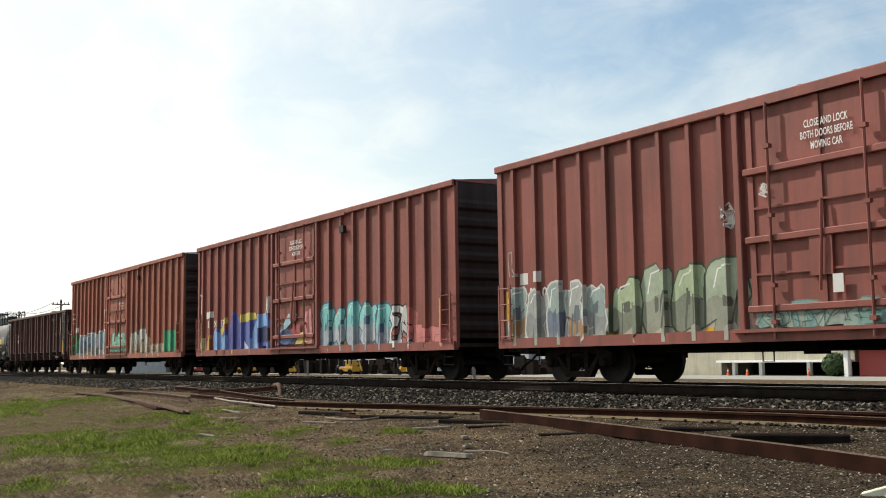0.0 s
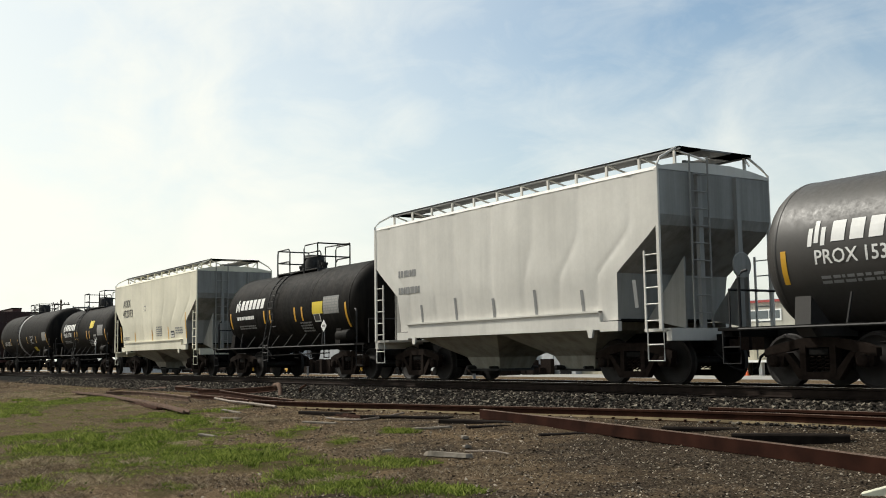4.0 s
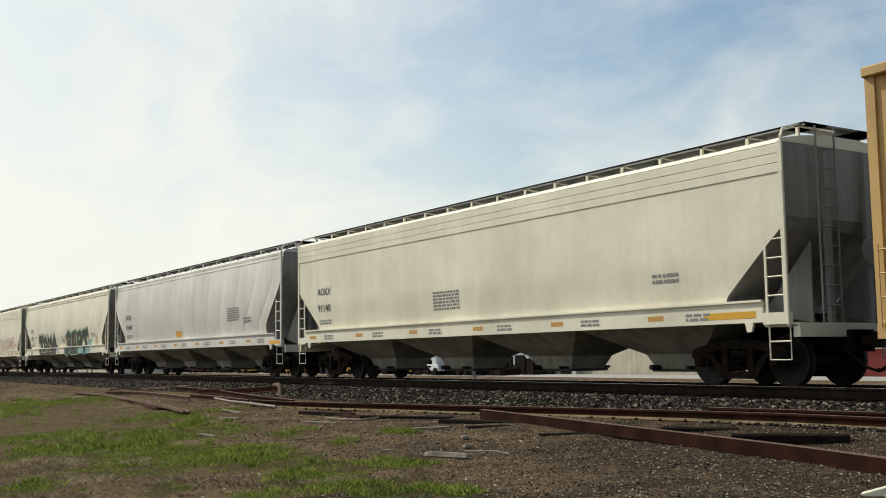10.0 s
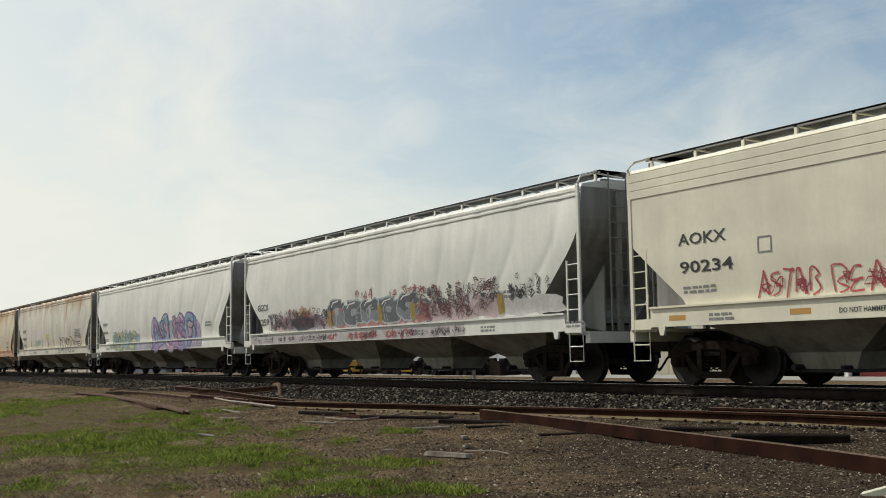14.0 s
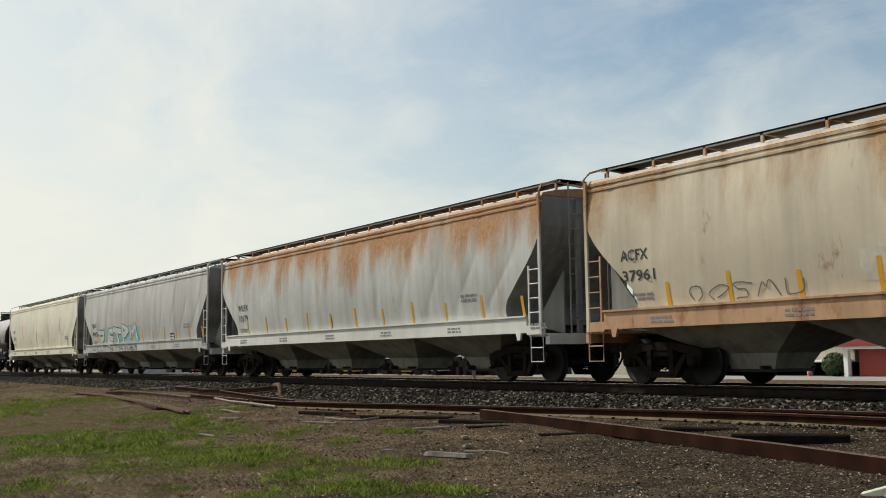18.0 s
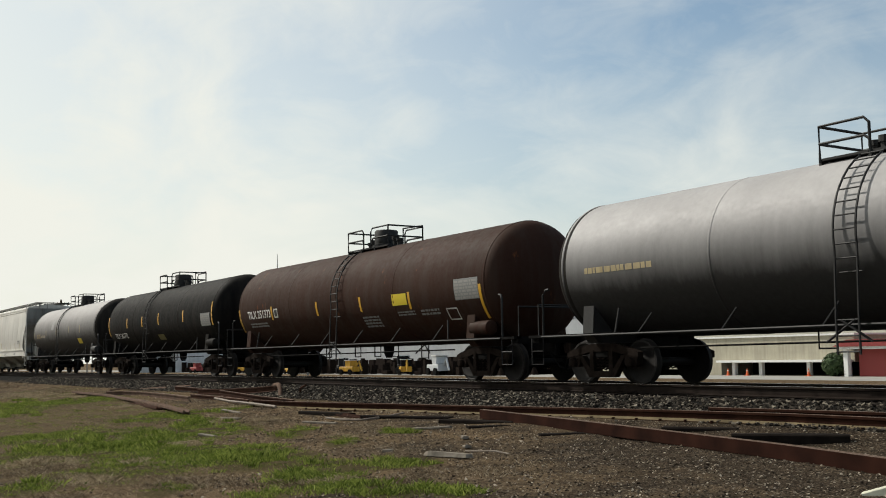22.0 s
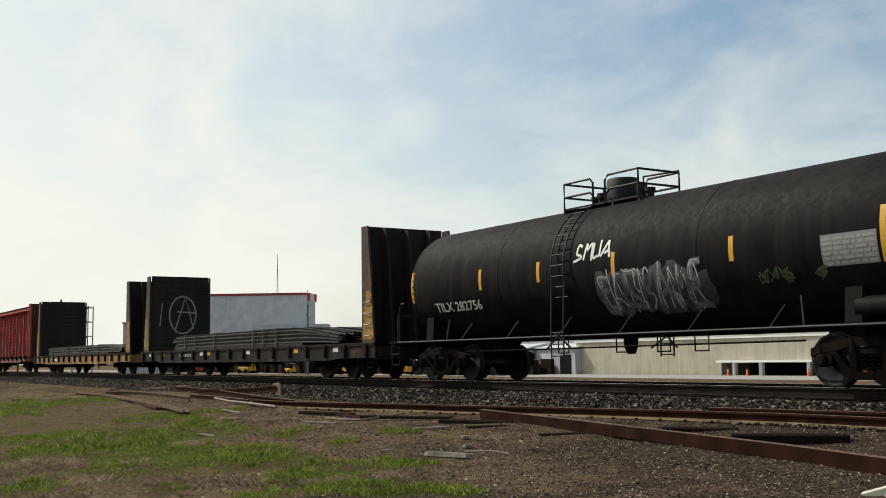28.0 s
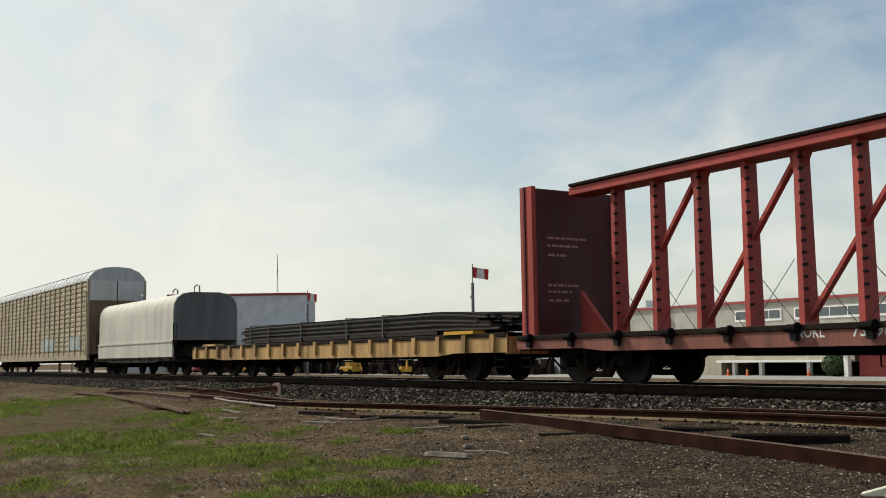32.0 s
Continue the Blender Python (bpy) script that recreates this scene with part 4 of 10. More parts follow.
def box_shell(car, h, mat, roof_mat, end_mat, zt=5.03, zb=0.95):
    s = Shape()
    s.box(-h, h, -1.455, -1.40, zb, zt)
    part("side_wall", s, mat, car)
    part("side_wall", s.mirrored(), mat, car)
    f = Shape()
    f.box(-h, h, -1.45, 1.45, zb, zb + 0.12)
    part("floor", f, M_BLACK, car)
    r = Shape()
    r.prism([(-1.52, zt), (-1.52, zt + 0.03), (0, zt + 0.17), (1.52, zt + 0.03), (1.52, zt)], -h - 0.03, h + 0.03)
    part("roof", r, roof_mat, car)
    n = round(2 * h / 1.1)
    for k in range(1, n):
        x = -h + 2 * h * k / n
        b = Shape()
        b.prism([(-1.5, zt + 0.03), (-1.5, zt + 0.06), (0, zt + 0.21), (1.5, zt + 0.06), (1.5, zt + 0.03), (0, zt + 0.17)], x - 0.04, x + 0.04)
        part("roof_rib", b, roof_mat, car)
    for side in (1, -1):
        e = Shape()
        e.cbox(-h - 0.03, h + 0.03, *sorted((side * -1.575, side * -1.45)), zt - 0.13, zt + 0.035, 0.02)
        part("eave", e, mat, car)
        b = Shape()
        b.box(-h, h, *sorted((side * -1.56, side * -1.42)), zb - 0.16, zb + 0.06)
        part("side_sill", b, mat, car)
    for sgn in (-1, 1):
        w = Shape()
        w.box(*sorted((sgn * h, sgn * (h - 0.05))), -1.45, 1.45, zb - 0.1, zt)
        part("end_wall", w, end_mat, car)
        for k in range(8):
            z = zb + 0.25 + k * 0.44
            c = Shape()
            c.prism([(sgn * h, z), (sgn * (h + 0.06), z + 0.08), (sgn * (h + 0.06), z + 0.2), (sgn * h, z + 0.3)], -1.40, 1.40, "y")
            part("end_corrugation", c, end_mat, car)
        for side in (-1, 1):
            p_ = Shape()
            p_.box(*sorted((sgn * h - sgn * 0.14, sgn * (h + 0.03))), *sorted((side * 1.50, side * 1.40)), zb - 0.1, zt)
            part("corner_post", p_, mat, car)
            ladder(car, sgn * (h - 0.10), sgn * (h - 0.52), side * 1.60, [1.05 + 0.37 * k for k in range(4)], mat)
            stirrup(car, sgn * (h - 0.10), sgn * (h - 0.52), side * 1.5, 0.42, 0.82, M_BLACK)
    cs = Shape()
    cs.box(-h + 0.2, h - 0.2, -0.25, 0.25, 0.62, 0.96)
    for k in range(9):
        x = -h + 2 * h * (k + 0.5) / 9
        cs.box(x - 0.05, x + 0.05, -1.4, 1.4, 0.76, 0.95)
    part("centre_sill", cs, M_BLACK, car)


def plug_door(car, x0, x1, mat, bar_mat, z0=1.08, z1=4.85, bars_z=(1.35, 2.55, 3.75)):
    """A plug door with its panels, bars, lock rods and lever."""
    s = Shape()
    s.cbox(x0, x1, -1.50, -1.44, z0, z1, 0.02)
    door = part("door", s, mat, car, "tall plug door with steel bars and lock rods")
    for xm in (x0 + 0.06, (x0 + x1) / 2, x1 - 0.06):
        s = Shape()
        s.box(xm - 0.06, xm + 0.06, -1.535, -1.49, z0, z1)
        part("door_batten", s, mat, door)
    for z in bars_z:
        b = Shape()
        b.cbox(x0 - 0.05, x1 + 0.05, -1.60, -1.53, z - 0.06, z + 0.06, 0.015)
        part("door_bar", b, bar_mat, door)
    for z in (1.95, 3.1):
        b = Shape()
        b.box(x0 + 0.1, x1 - 0.1, -1.55, -1.52, z - 0.02, z + 0.02)
        part("door_rib", b, bar_mat, door)
    w = x1 - x0
    for xm in (x0 + w * 0.18, x0 + w * 0.82):
        r = Shape()
        r.tube([(xm, -1.625, z0 - 0.25), (xm, -1.625, z1 + 0.05)], 0.026, 6)
        for z in (z0, 1.7, 2.9, 4.1):
            r.box(xm - 0.06, xm + 0.06, -1.66, -1.57, z, z + 0.07)
        part("lock_rod", r, bar_mat, door)
    g = Shape()
    g.box((x0 + x1) / 2 - 0.22, (x0 + x1) / 2 + 0.22, -1.575, -1.53, 1.85, 2.5)
    g.tube([((x0 + x1) / 2, -1.62, 1.6), ((x0 + x1) / 2 + 0.06, -1.62, 2.45), ((x0 + x1) / 2 + 0.06, -1.58, 3.1)], 0.025, 6)
    part("door_lever", g, bar_mat, door)
    t = Shape()
    t.box(x0 - 0.4, x1 + 0.4, -1.66, -1.50, z0 - 0.13, z0 - 0.07)
    part("door_track", t, bar_mat, car)
    t = Shape()
    t.box(x0 - 0.4, x1 + 2.2, -1.60, -1.50, z1 + 0.02, z1 + 0.09)
    part("door_track", t, bar_mat, car)
    return door


def boxcar(x0, length, mat, label, roof_mat=None, end_mat=None):
    """A sixty-foot box car with one wide plug door a side."""
    car = thing("boxcar", label, "railroad car", "freight cars of the train")
    h = length / 2
    box_shell(car, h, mat, roof_mat or mat, end_mat or mat)
    d0, d1 = -1.70, 1.28
    ribs = [-h + 0.62 + 0.79 * k for k in range(9)] + [h - 0.62 - 0.79 * k for k in range(9)]
    for r in ribs:
        s = Shape()
        s.prism([(r - 0.055, -1.45), (r - 0.05, -1.55), (r + 0.05, -1.55), (r + 0.055, -1.45)], 0.98, 4.92, "z")
        part("side_post", s, mat, car)
        part("side_post", s.mirrored(), mat, car)
    for xd in (d0 - 0.22, d1 + 0.22):
        s = Shape()
        s.cbox(xd - 0.07, xd + 0.07, -1.58, -1.44, 0.9, 4.95, 0.015)
        part("door_post", s, mat, car)
        part("door_post", s.mirrored(), mat, car)
    plug_door(car, d0, d1, mat, mat)
    far = Shape()
    far.cbox(-1.28, 1.70, 1.44, 1.52, 1.08, 4.85, 0.02)
    part("door", far, mat, car)
    st = Shape()
    st.box(d1 + 1.9, d1 + 2.15, -1.62, -1.52, 4.35, 4.55)
    part("door_stop", st, M_DARKSTEEL, car)
    brake_rigging(car, 4.6)
    running_gear(car, (-6.98, 6.98), x0)
    coupler(car, h, h + 1.0)
    surf = box_surf(ribs)
    cuts = [c for r in ribs for c in (r - 0.05, r + 0.05)]
    return car, surf, cuts


def pool_boxcar(x0, length, mat, dark, label, roof_mat, end_mat):
    """A yellow high-cube box car: two dark doors and a grid of side ribs."""
    car = thing("boxcar", label, "railroad car", "freight cars of the train")
    h = length / 2
    box_shell(car, h, mat, roof_mat, P_YELEND)
    # pale upper panel on the ends
    for sgn in (-1, 1):
        s = Shape()
        s.box(*sorted((sgn * (h + 0.002), sgn * (h + 0.065))), -1.42, 1.42, 4.42, 5.0)
        part("end_panel", s, end_mat, car)
    left = [-h + 0.45 + 0.87 * k for k in range(7)]
    right = [h - 0.45 - 0.87 * k for k in range(8)]
    right = [r for r in right if r > 2.5]
    ribs = left + right
    for r in ribs:
        s = Shape()
        s.prism([(r - 0.06, -1.45), (r - 0.045, -1.56), (r + 0.045, -1.56), (r + 0.06, -1.45)], 0.98, 4.92, "z")
        part("side_post", s, mat, car)
        part("side_post", s.mirrored(), mat, car)
    for xs in ((left[0], -2.62), (2.62, h - 0.5)):
        for z in (1.85, 3.08, 4.32):
            s = Shape()
            s.cbox(xs[0], xs[1], -1.545, -1.45, z - 0.05, z + 0.05, 0.015)
            part("side_belt", s, mat, car)
    for xd in (-2.6, 2.5):
        s = Shape()
        s.cbox(xd - 0.06, xd + 0.06, -1.58, -1.44, 0.9, 4.95, 0.015)
        part("door_post", s, mat, car)
    plug_door(car, -2.42, -0.08, dark, dark)
    plug_door(car, 0.02, 2.36, dark, dark)
    brake_rigging(car, 4.6)
    running_gear(car, (-7.05, 7.05), x0)
    coupler(car, h, h + 1.0)
    cuts = [c for r in ribs for c in (r - 0.05, r + 0.05)]
    return car, box_surf(ribs), cuts


# ---- open cars ----
M_STRAP = plain("grey_strap", (0.10, 0.09, 0.085), 0.7, 0.2, 0.2, 9.0, 0.0)
# the coil hood's ends are greyed to carry their shade
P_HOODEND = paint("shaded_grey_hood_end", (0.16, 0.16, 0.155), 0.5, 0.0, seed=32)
M_POCKET = plain("grimy_pocket_steel", (0.022, 0.016, 0.012), 0.8, 0.0, 0.4, 5.0, 0.2)
M_OLDYEL = paint("flaking_yellow_paint", (0.36, 0.21, 0.04), 0.8, 0.4, seed=31, grime=(0.03, 0.02, 0.012))
def gondola(x0, length, mat, label):
    car = thing("gondola", label, "railroad car", "freight cars of the train")
    h = length / 2
    for side in (1, -1):
        s = Shape()
        s.box(-h, h, *sorted((side * -1.42, side * -1.38)), 1.26, 3.55)
        part("side_wall", s, mat, car)
        t = Shape()
        t.cbox(-h - 0.06, h + 0.06, *sorted((side * -1.58, side * -1.36)), 3.48, 3.62, 0.02)
        part("top_chord", t, mat, car)
        b = Shape()
        b.prism([(side * -1.42, 1.26), (side * -1.38, 1.26), (side * -1.12, 0.92), (side * -1.18, 0.92)], -h, h)
        part("slope_sheet", b, M_BLACK, car)
        for k in range(19):
            x = -7.27 + 0.83 * k
            main = k % 2 == 0
            p_ = Shape()
            a, c, zl = side * -1.41, side * (-1.57 if main else -1.50), (0.80 if main else 1.30)
            w = 0.055 if main else 0.04
            p_.add([(x - w - 0.02, a, 3.5), (x + w + 0.02, a, 3.5), (x + w, c, 3.5), (x - w, c, 3.5),
                    (x - w - 0.02, a * (0.86 if main else 1), zl), (x + w + 0.02, a * (0.86 if main else 1), zl), (x + w, c * (0.97 if main else 1), zl), (x - w, c * (0.97 if main else 1), zl)],
                   [(0, 1, 2, 3), (7, 6, 5, 4), (0, 4, 5, 1), (1, 5, 6, 2), (2, 6, 7, 3), (3, 7, 4, 0)])
            part("side_post", p_, mat, car)
    for sgn in (-1, 1):
        e = Shape()
        e.box(*sorted((sgn * h, sgn * (h - 0.05))), -1.42, 1.42, 0.9, 3.55)
        part("end_wall", e, mat, car)
        for z in (1.6, 2.3, 3.0):
            c = Shape()
            c.prism([(sgn * h, z - 0.12), (sgn * (h + 0.1), z - 0.06), (sgn * (h + 0.1), z + 0.06), (sgn * h, z + 0.12)], -1.4, 1.4, "y")
            part("end_rib", c, mat, car)
        t = Shape()
        t.box(*sorted((sgn * (h - 0.08), sgn * (h + 0.1))), -1.5, 1.5, 3.48, 3.62)
        part("end_chord", t, mat, car)
        for side in (1, -1):
            ladder(car, sgn * (h - 0.05), sgn * (h - 0.50), side * 1.6, [1.15 + 0.45 * k for k in range(6)], M_GRAYMETAL)
            g = Shape()
            g.tube([(sgn * (h + 0.12), side * 1.45, 1.1), (sgn * (h + 0.12), side * 1.45, 3.3)], 0.02, 5)
            part("grab_iron", g, M_GRAYMETAL, car)
    f = Shape()
    f.box(-h, h, -1.4, 1.4, 1.02, 1.1)
    f.box(-h + 0.2, h - 0.2, -0.25, 0.25, 0.66, 1.02)
    part("floor", f, M_BLACK, car)
    st = Shape()
    st.box(h - 2.05, h - 1.3, -1.62, -1.45, 0.92, 1.02)
    part("step_plate", st, mat, car)
    brake_rigging(car, 4.0)
    running_gear(car, (-h + 2.3, h - 1.05), x0)
    coupler(car, h, h + 0.8)
    return car, (lambda x, z: -1.425)


def deck(car, h, z0, z1, mat, pocket_mat, pockets, sill_mat=None):
    """A flat car's frame: deck, side sills and stake pockets."""
    d = Shape()
    d.box(-h, h, -1.46, 1.46, z1 - 0.09, z1)
    part("deck", d, M_DARKSTEEL, car)
    for side in (1, -1):
        lip = Shape()
        lip.cbox(-h + 0.02, h - 0.02, *sorted((side * -1.53, side * -1.46)), z1 - 0.10, z1 + 0.004, 0.012)
        part("deck_edge", lip, M_POCKET, car)
    for side in (1, -1):
        s = Shape()
        s.prism([(-h, z1 - 0.02), (h, z1 - 0.02), (h, z0 + 0.02), (h - 2.2, z0 + 0.02), (h - 3.0, z0 - 0.05), (-h + 3.0, z0 - 0.05), (-h + 2.2, z0 + 0.02), (-h, z0 + 0.02)], *sorted((side * -1.50, side * -1.44)), "y")
        part("side_sill", s, sill_mat or mat, car)
        for k in range(pockets):
            x = -h + 0.5 + (2 * h - 1.0) * k / (pockets - 1)
            p_ = Shape()
            p_.prism([(x - 0.09, z1 - 0.03), (x + 0.09, z1 - 0.03), (x + 0.06, z0 + 0.05), (x - 0.06, z0 + 0.05)], *sorted((side * -1.58, side * -1.50)), "y")
            part("stake_pocket", p_, pocket_mat, car)
    c = Shape()
    c.box(-h + 0.2, h - 0.2, -0.3, 0.3, 0.56, z1 - 0.1)
    for k in range(11):
        x = -h + 2 * h * (k + 0.5) / 11
        c.box(x - 0.05, x + 0.05, -1.4, 1.4, z0 + 0.08, z1 - 0.1)
    part("centre_sill", c, M_BLACK, car)
    for sgn in (-1, 1):
        e = Shape()
        e.box(*sorted((sgn * h, sgn * (h - 0.12))), -1.46, 1.46, z0 - 0.02, z1 - 0.01)
        part("end_sill", e, mat, car)
        for side in (1, -1):
            stirrup(car, sgn * (h - 0.12), sgn * (h - 0.5), side * 1.48, 0.36, z0 + 0.02, M_BLACK)


def centerbeam(x0, length, mat, label, post_mat=None, deck_mat=None, end_mat=None, rise=0.0, slim=0.10):
    car = thing("centerbeam_flatcar", label, "railroad car", "freight cars of the train")
    h, post_mat, end_mat = length / 2, post_mat or mat, end_mat or mat
    deck(car, h + 0.25, 0.74, 1.06, deck_mat or mat, M_DARKSTEEL, 16, deck_mat or mat)
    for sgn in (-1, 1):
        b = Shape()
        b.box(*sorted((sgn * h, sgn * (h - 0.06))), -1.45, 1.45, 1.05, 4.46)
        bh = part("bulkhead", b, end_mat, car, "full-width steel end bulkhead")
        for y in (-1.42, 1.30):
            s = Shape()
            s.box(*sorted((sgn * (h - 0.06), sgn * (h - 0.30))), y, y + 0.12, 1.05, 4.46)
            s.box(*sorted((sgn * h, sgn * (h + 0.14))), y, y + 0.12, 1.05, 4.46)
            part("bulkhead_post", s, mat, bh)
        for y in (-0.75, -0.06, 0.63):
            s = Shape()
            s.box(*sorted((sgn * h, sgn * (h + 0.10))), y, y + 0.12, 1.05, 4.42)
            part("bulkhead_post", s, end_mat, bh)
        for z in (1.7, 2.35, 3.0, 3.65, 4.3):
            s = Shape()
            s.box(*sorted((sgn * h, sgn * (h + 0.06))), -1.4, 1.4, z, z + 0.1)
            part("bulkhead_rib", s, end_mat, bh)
        g = Shape()
        g.prism([(sgn * (h - 0.3), 1.05), (sgn * (h - 0.3), 2.1), (sgn * (h - 1.3), 1.05)], -0.06, 0.06, "y")
        part("gusset", g, mat, bh)
    top = Shape()
    top.cbox(-h + 0.3, h - 0.3, -0.32, 0.32, 4.30 + rise, 4.50 + rise, 0.02)
    part("top_chord", top, post_mat, car)
    cap = Shape()
    cap.cbox(-h + 0.35, h - 0.35, -0.37, 0.37, 4.502 + rise, 4.575 + rise, 0.015)
    part("chord_cap", cap, M_POCKET, car)
    n = 16
    xs = [-9.53 + 1.25 * k for k in range(n)]
    for k, x in enumerate(xs):
        p_ = Shape()
        p_.add([(x - slim, -0.2, 1.05), (x + slim, -0.2, 1.05), (x + slim, 0.2, 1.05), (x - slim, 0.2, 1.05),
                (x - slim, -0.16, 4.32 + rise), (x + slim, -0.16, 4.32 + rise), (x + slim, 0.16, 4.32 + rise), (x - slim, 0.16, 4.32 + rise)],
               [(3, 2, 1, 0), (4, 5, 6, 7), (0, 1, 5, 4), (1, 2, 6, 5), (2, 3, 7, 6), (3, 0, 4, 7)])
        post = part("post", p_, post_mat, car)
        hk = Shape()
        for z in [1.5 + 0.22 * j for j in range(13)]:
            hk.box(x + slim, x + 0.14, -0.2, -0.15, z, z + 0.05)
        part("strap_hook", hk, M_BLACK, post)["kind"] = "stuff"
    for lo, hi in ((0, 2), (2, 4), (4, 6), (6, 8), (9, 7), (11, 9), (13, 11), (15, 13)):
        p0, p1 = xs[lo], xs[hi]
        w = 0.75 * slim
        d = Shape()
        d.prism([(p0 - w, 1.15), (p0 + w, 1.15), (p1 + w, 4.32 + rise), (p1 - w, 4.32 + rise)], -0.07, 0.07, "y")
        part("diagonal_brace", d, post_mat, car)
        g = Shape()
        g.prism([(p1 - 0.22, 4.32 + rise), (p1 + 0.22, 4.32 + rise), (p1 + (0.04 if p1 > p0 else 0.16), 3.98 + rise), (p1 - (0.16 if p1 > p0 else 0.04), 3.98 + rise)], -0.085, 0.085, "y")
        part("gusset", g, post_mat, car)
    for k in range(n - 1):
        c = Shape()
        c.tube([(xs[k] + 0.1, -0.2, 1.1), (xs[k + 1] - 0.1, -0.2, 2.3)], 0.008, 4)
        c.tube([(xs[k] + 0.1, -0.2, 2.3), (xs[k + 1] - 0.1, -0.2, 1.1)], 0.008, 4)
        part("tie_cable", c, M_DARKSTEEL, car)
    for k in range(16):
        x = -h + 0.25 + (2 * h - 0.5) * k / 15
        for side in (-1, 1):
            w = Shape()
            w.lathe([(x - 0.17, 0.03), (x - 0.16, 0.055), (x - 0.09, 0.07), (x + 0.07, 0.07), (x + 0.09, 0.10), (x + 0.13, 0.10), (x + 0.14, 0.03)], 12, "x", (0, side * 1.60, 1.0))
            part("strap_winch", w, M_BLACK, car, "black strap winch on the deck edge", smooth=40)
    for side in (-1, 1):
        w = Shape()
        w.tube([(-4.6, side * 1.2, 0.66), (3.2, side * 1.2, 0.60)], 0.022, 5)
        part("truss_rod", w, M_BLACK, car)
    brake_rigging(car, 5.5, 0.45)
    running_gear(car, (-9.2, 9.2), x0)
    coupler(car, h + 0.25, h + 0.95)
    return car, (lambda x, z: -1.50)


def bulkhead_flat(x0, length, deck_mat, bulk_mat, side_mat, label, inset=1.05, pocket_mat=None):
    car = thing("bulkhead_flatcar", label, "railroad car", "freight cars of the train")
    h = length / 2
    deck(car, h, 0.60, 1.05, deck_mat, M_POCKET, 17)
    for sgn in (-1, 1):
        xf = sgn * (h - inset)
        b = Shape()
        # plank face towards the load, tapered side plates behind
        b.box(*sorted((xf, xf + sgn * 0.08)), -1.30, 1.30, 1.05, 4.44)
        bh = part("bulkhead", b, bulk_mat, car, "dark plank-faced end bulkhead")
        for k in range(13):
            s = Shape()
            z = 1.07 + k * 0.26
            w = 1.34 if z < 4.1 else 1.18
            s.cbox(*sorted((xf - sgn * 0.045, xf)), -w, w, z, z + 0.245, 0.012)
            part("plank", s, bulk_mat, bh)
        for y in (-1.42, 1.36):
            s = Shape()
            s.prism([(xf, 1.05), (xf, 4.42), (xf + sgn * 0.36, 4.42), (xf + sgn * 0.74, 1.05)], y, y + 0.06, "y")
            plate = part("side_plate", s, side_mat, bh)
            if y < 0:
                for q, (u, v, uw, vw) in enumerate(((0.06, 1.07, 0.62, 0.62), (0.12, 1.5, 0.5, 0.72), (0.2, 2.05, 0.34, 0.5))):
                    mark("worn_paint", blob(random.Random(int(x0) * 7 + q), xf + u if sgn > 0 else xf - u - uw, v, uw, vw), M_OLDYEL, plate, lambda u_, v_: -1.42, (), (), 0.003 + 0.001 * q)
        for y in (-0.75, 0.0, 0.75):
            s = Shape()
            s.prism([(xf, 1.05), (xf, 4.40), (xf + sgn * 0.34, 4.40), (xf + sgn * 0.7, 1.05)], y - 0.04, y + 0.04, "y")
            part("back_rib", s, bulk_mat, bh)
        hk = Shape()
        for k in range(14):
            hk.box(*sorted((xf - sgn * 0.08, xf - sgn * 0.02)), 1.33, 1.38, 1.3 + k * 0.22, 1.33 + k * 0.22)
            hk.box(*sorted((xf - sgn * 0.08, xf - sgn * 0.02)), -1.38, -1.33, 1.3 + k * 0.22, 1.33 + k * 0.22)
        part("strap_hook", hk, bulk_mat, bh)["kind"] = "stuff"
        l = rungs(xf + sgn * 0.18, xf + sgn * 0.56, -1.47, [1.25 + 0.32 * k for k in range(4)], 0.014, 0.05)
        part("ladder", l, M_GRAYMETAL, bh)
    brake_rigging(car, 5.0, 0.40)
    running_gear(car, (-7.3, 7.3), x0)
    coupler(car, h, h + 0.75)
    return car, (lambda x, z: -1.505)


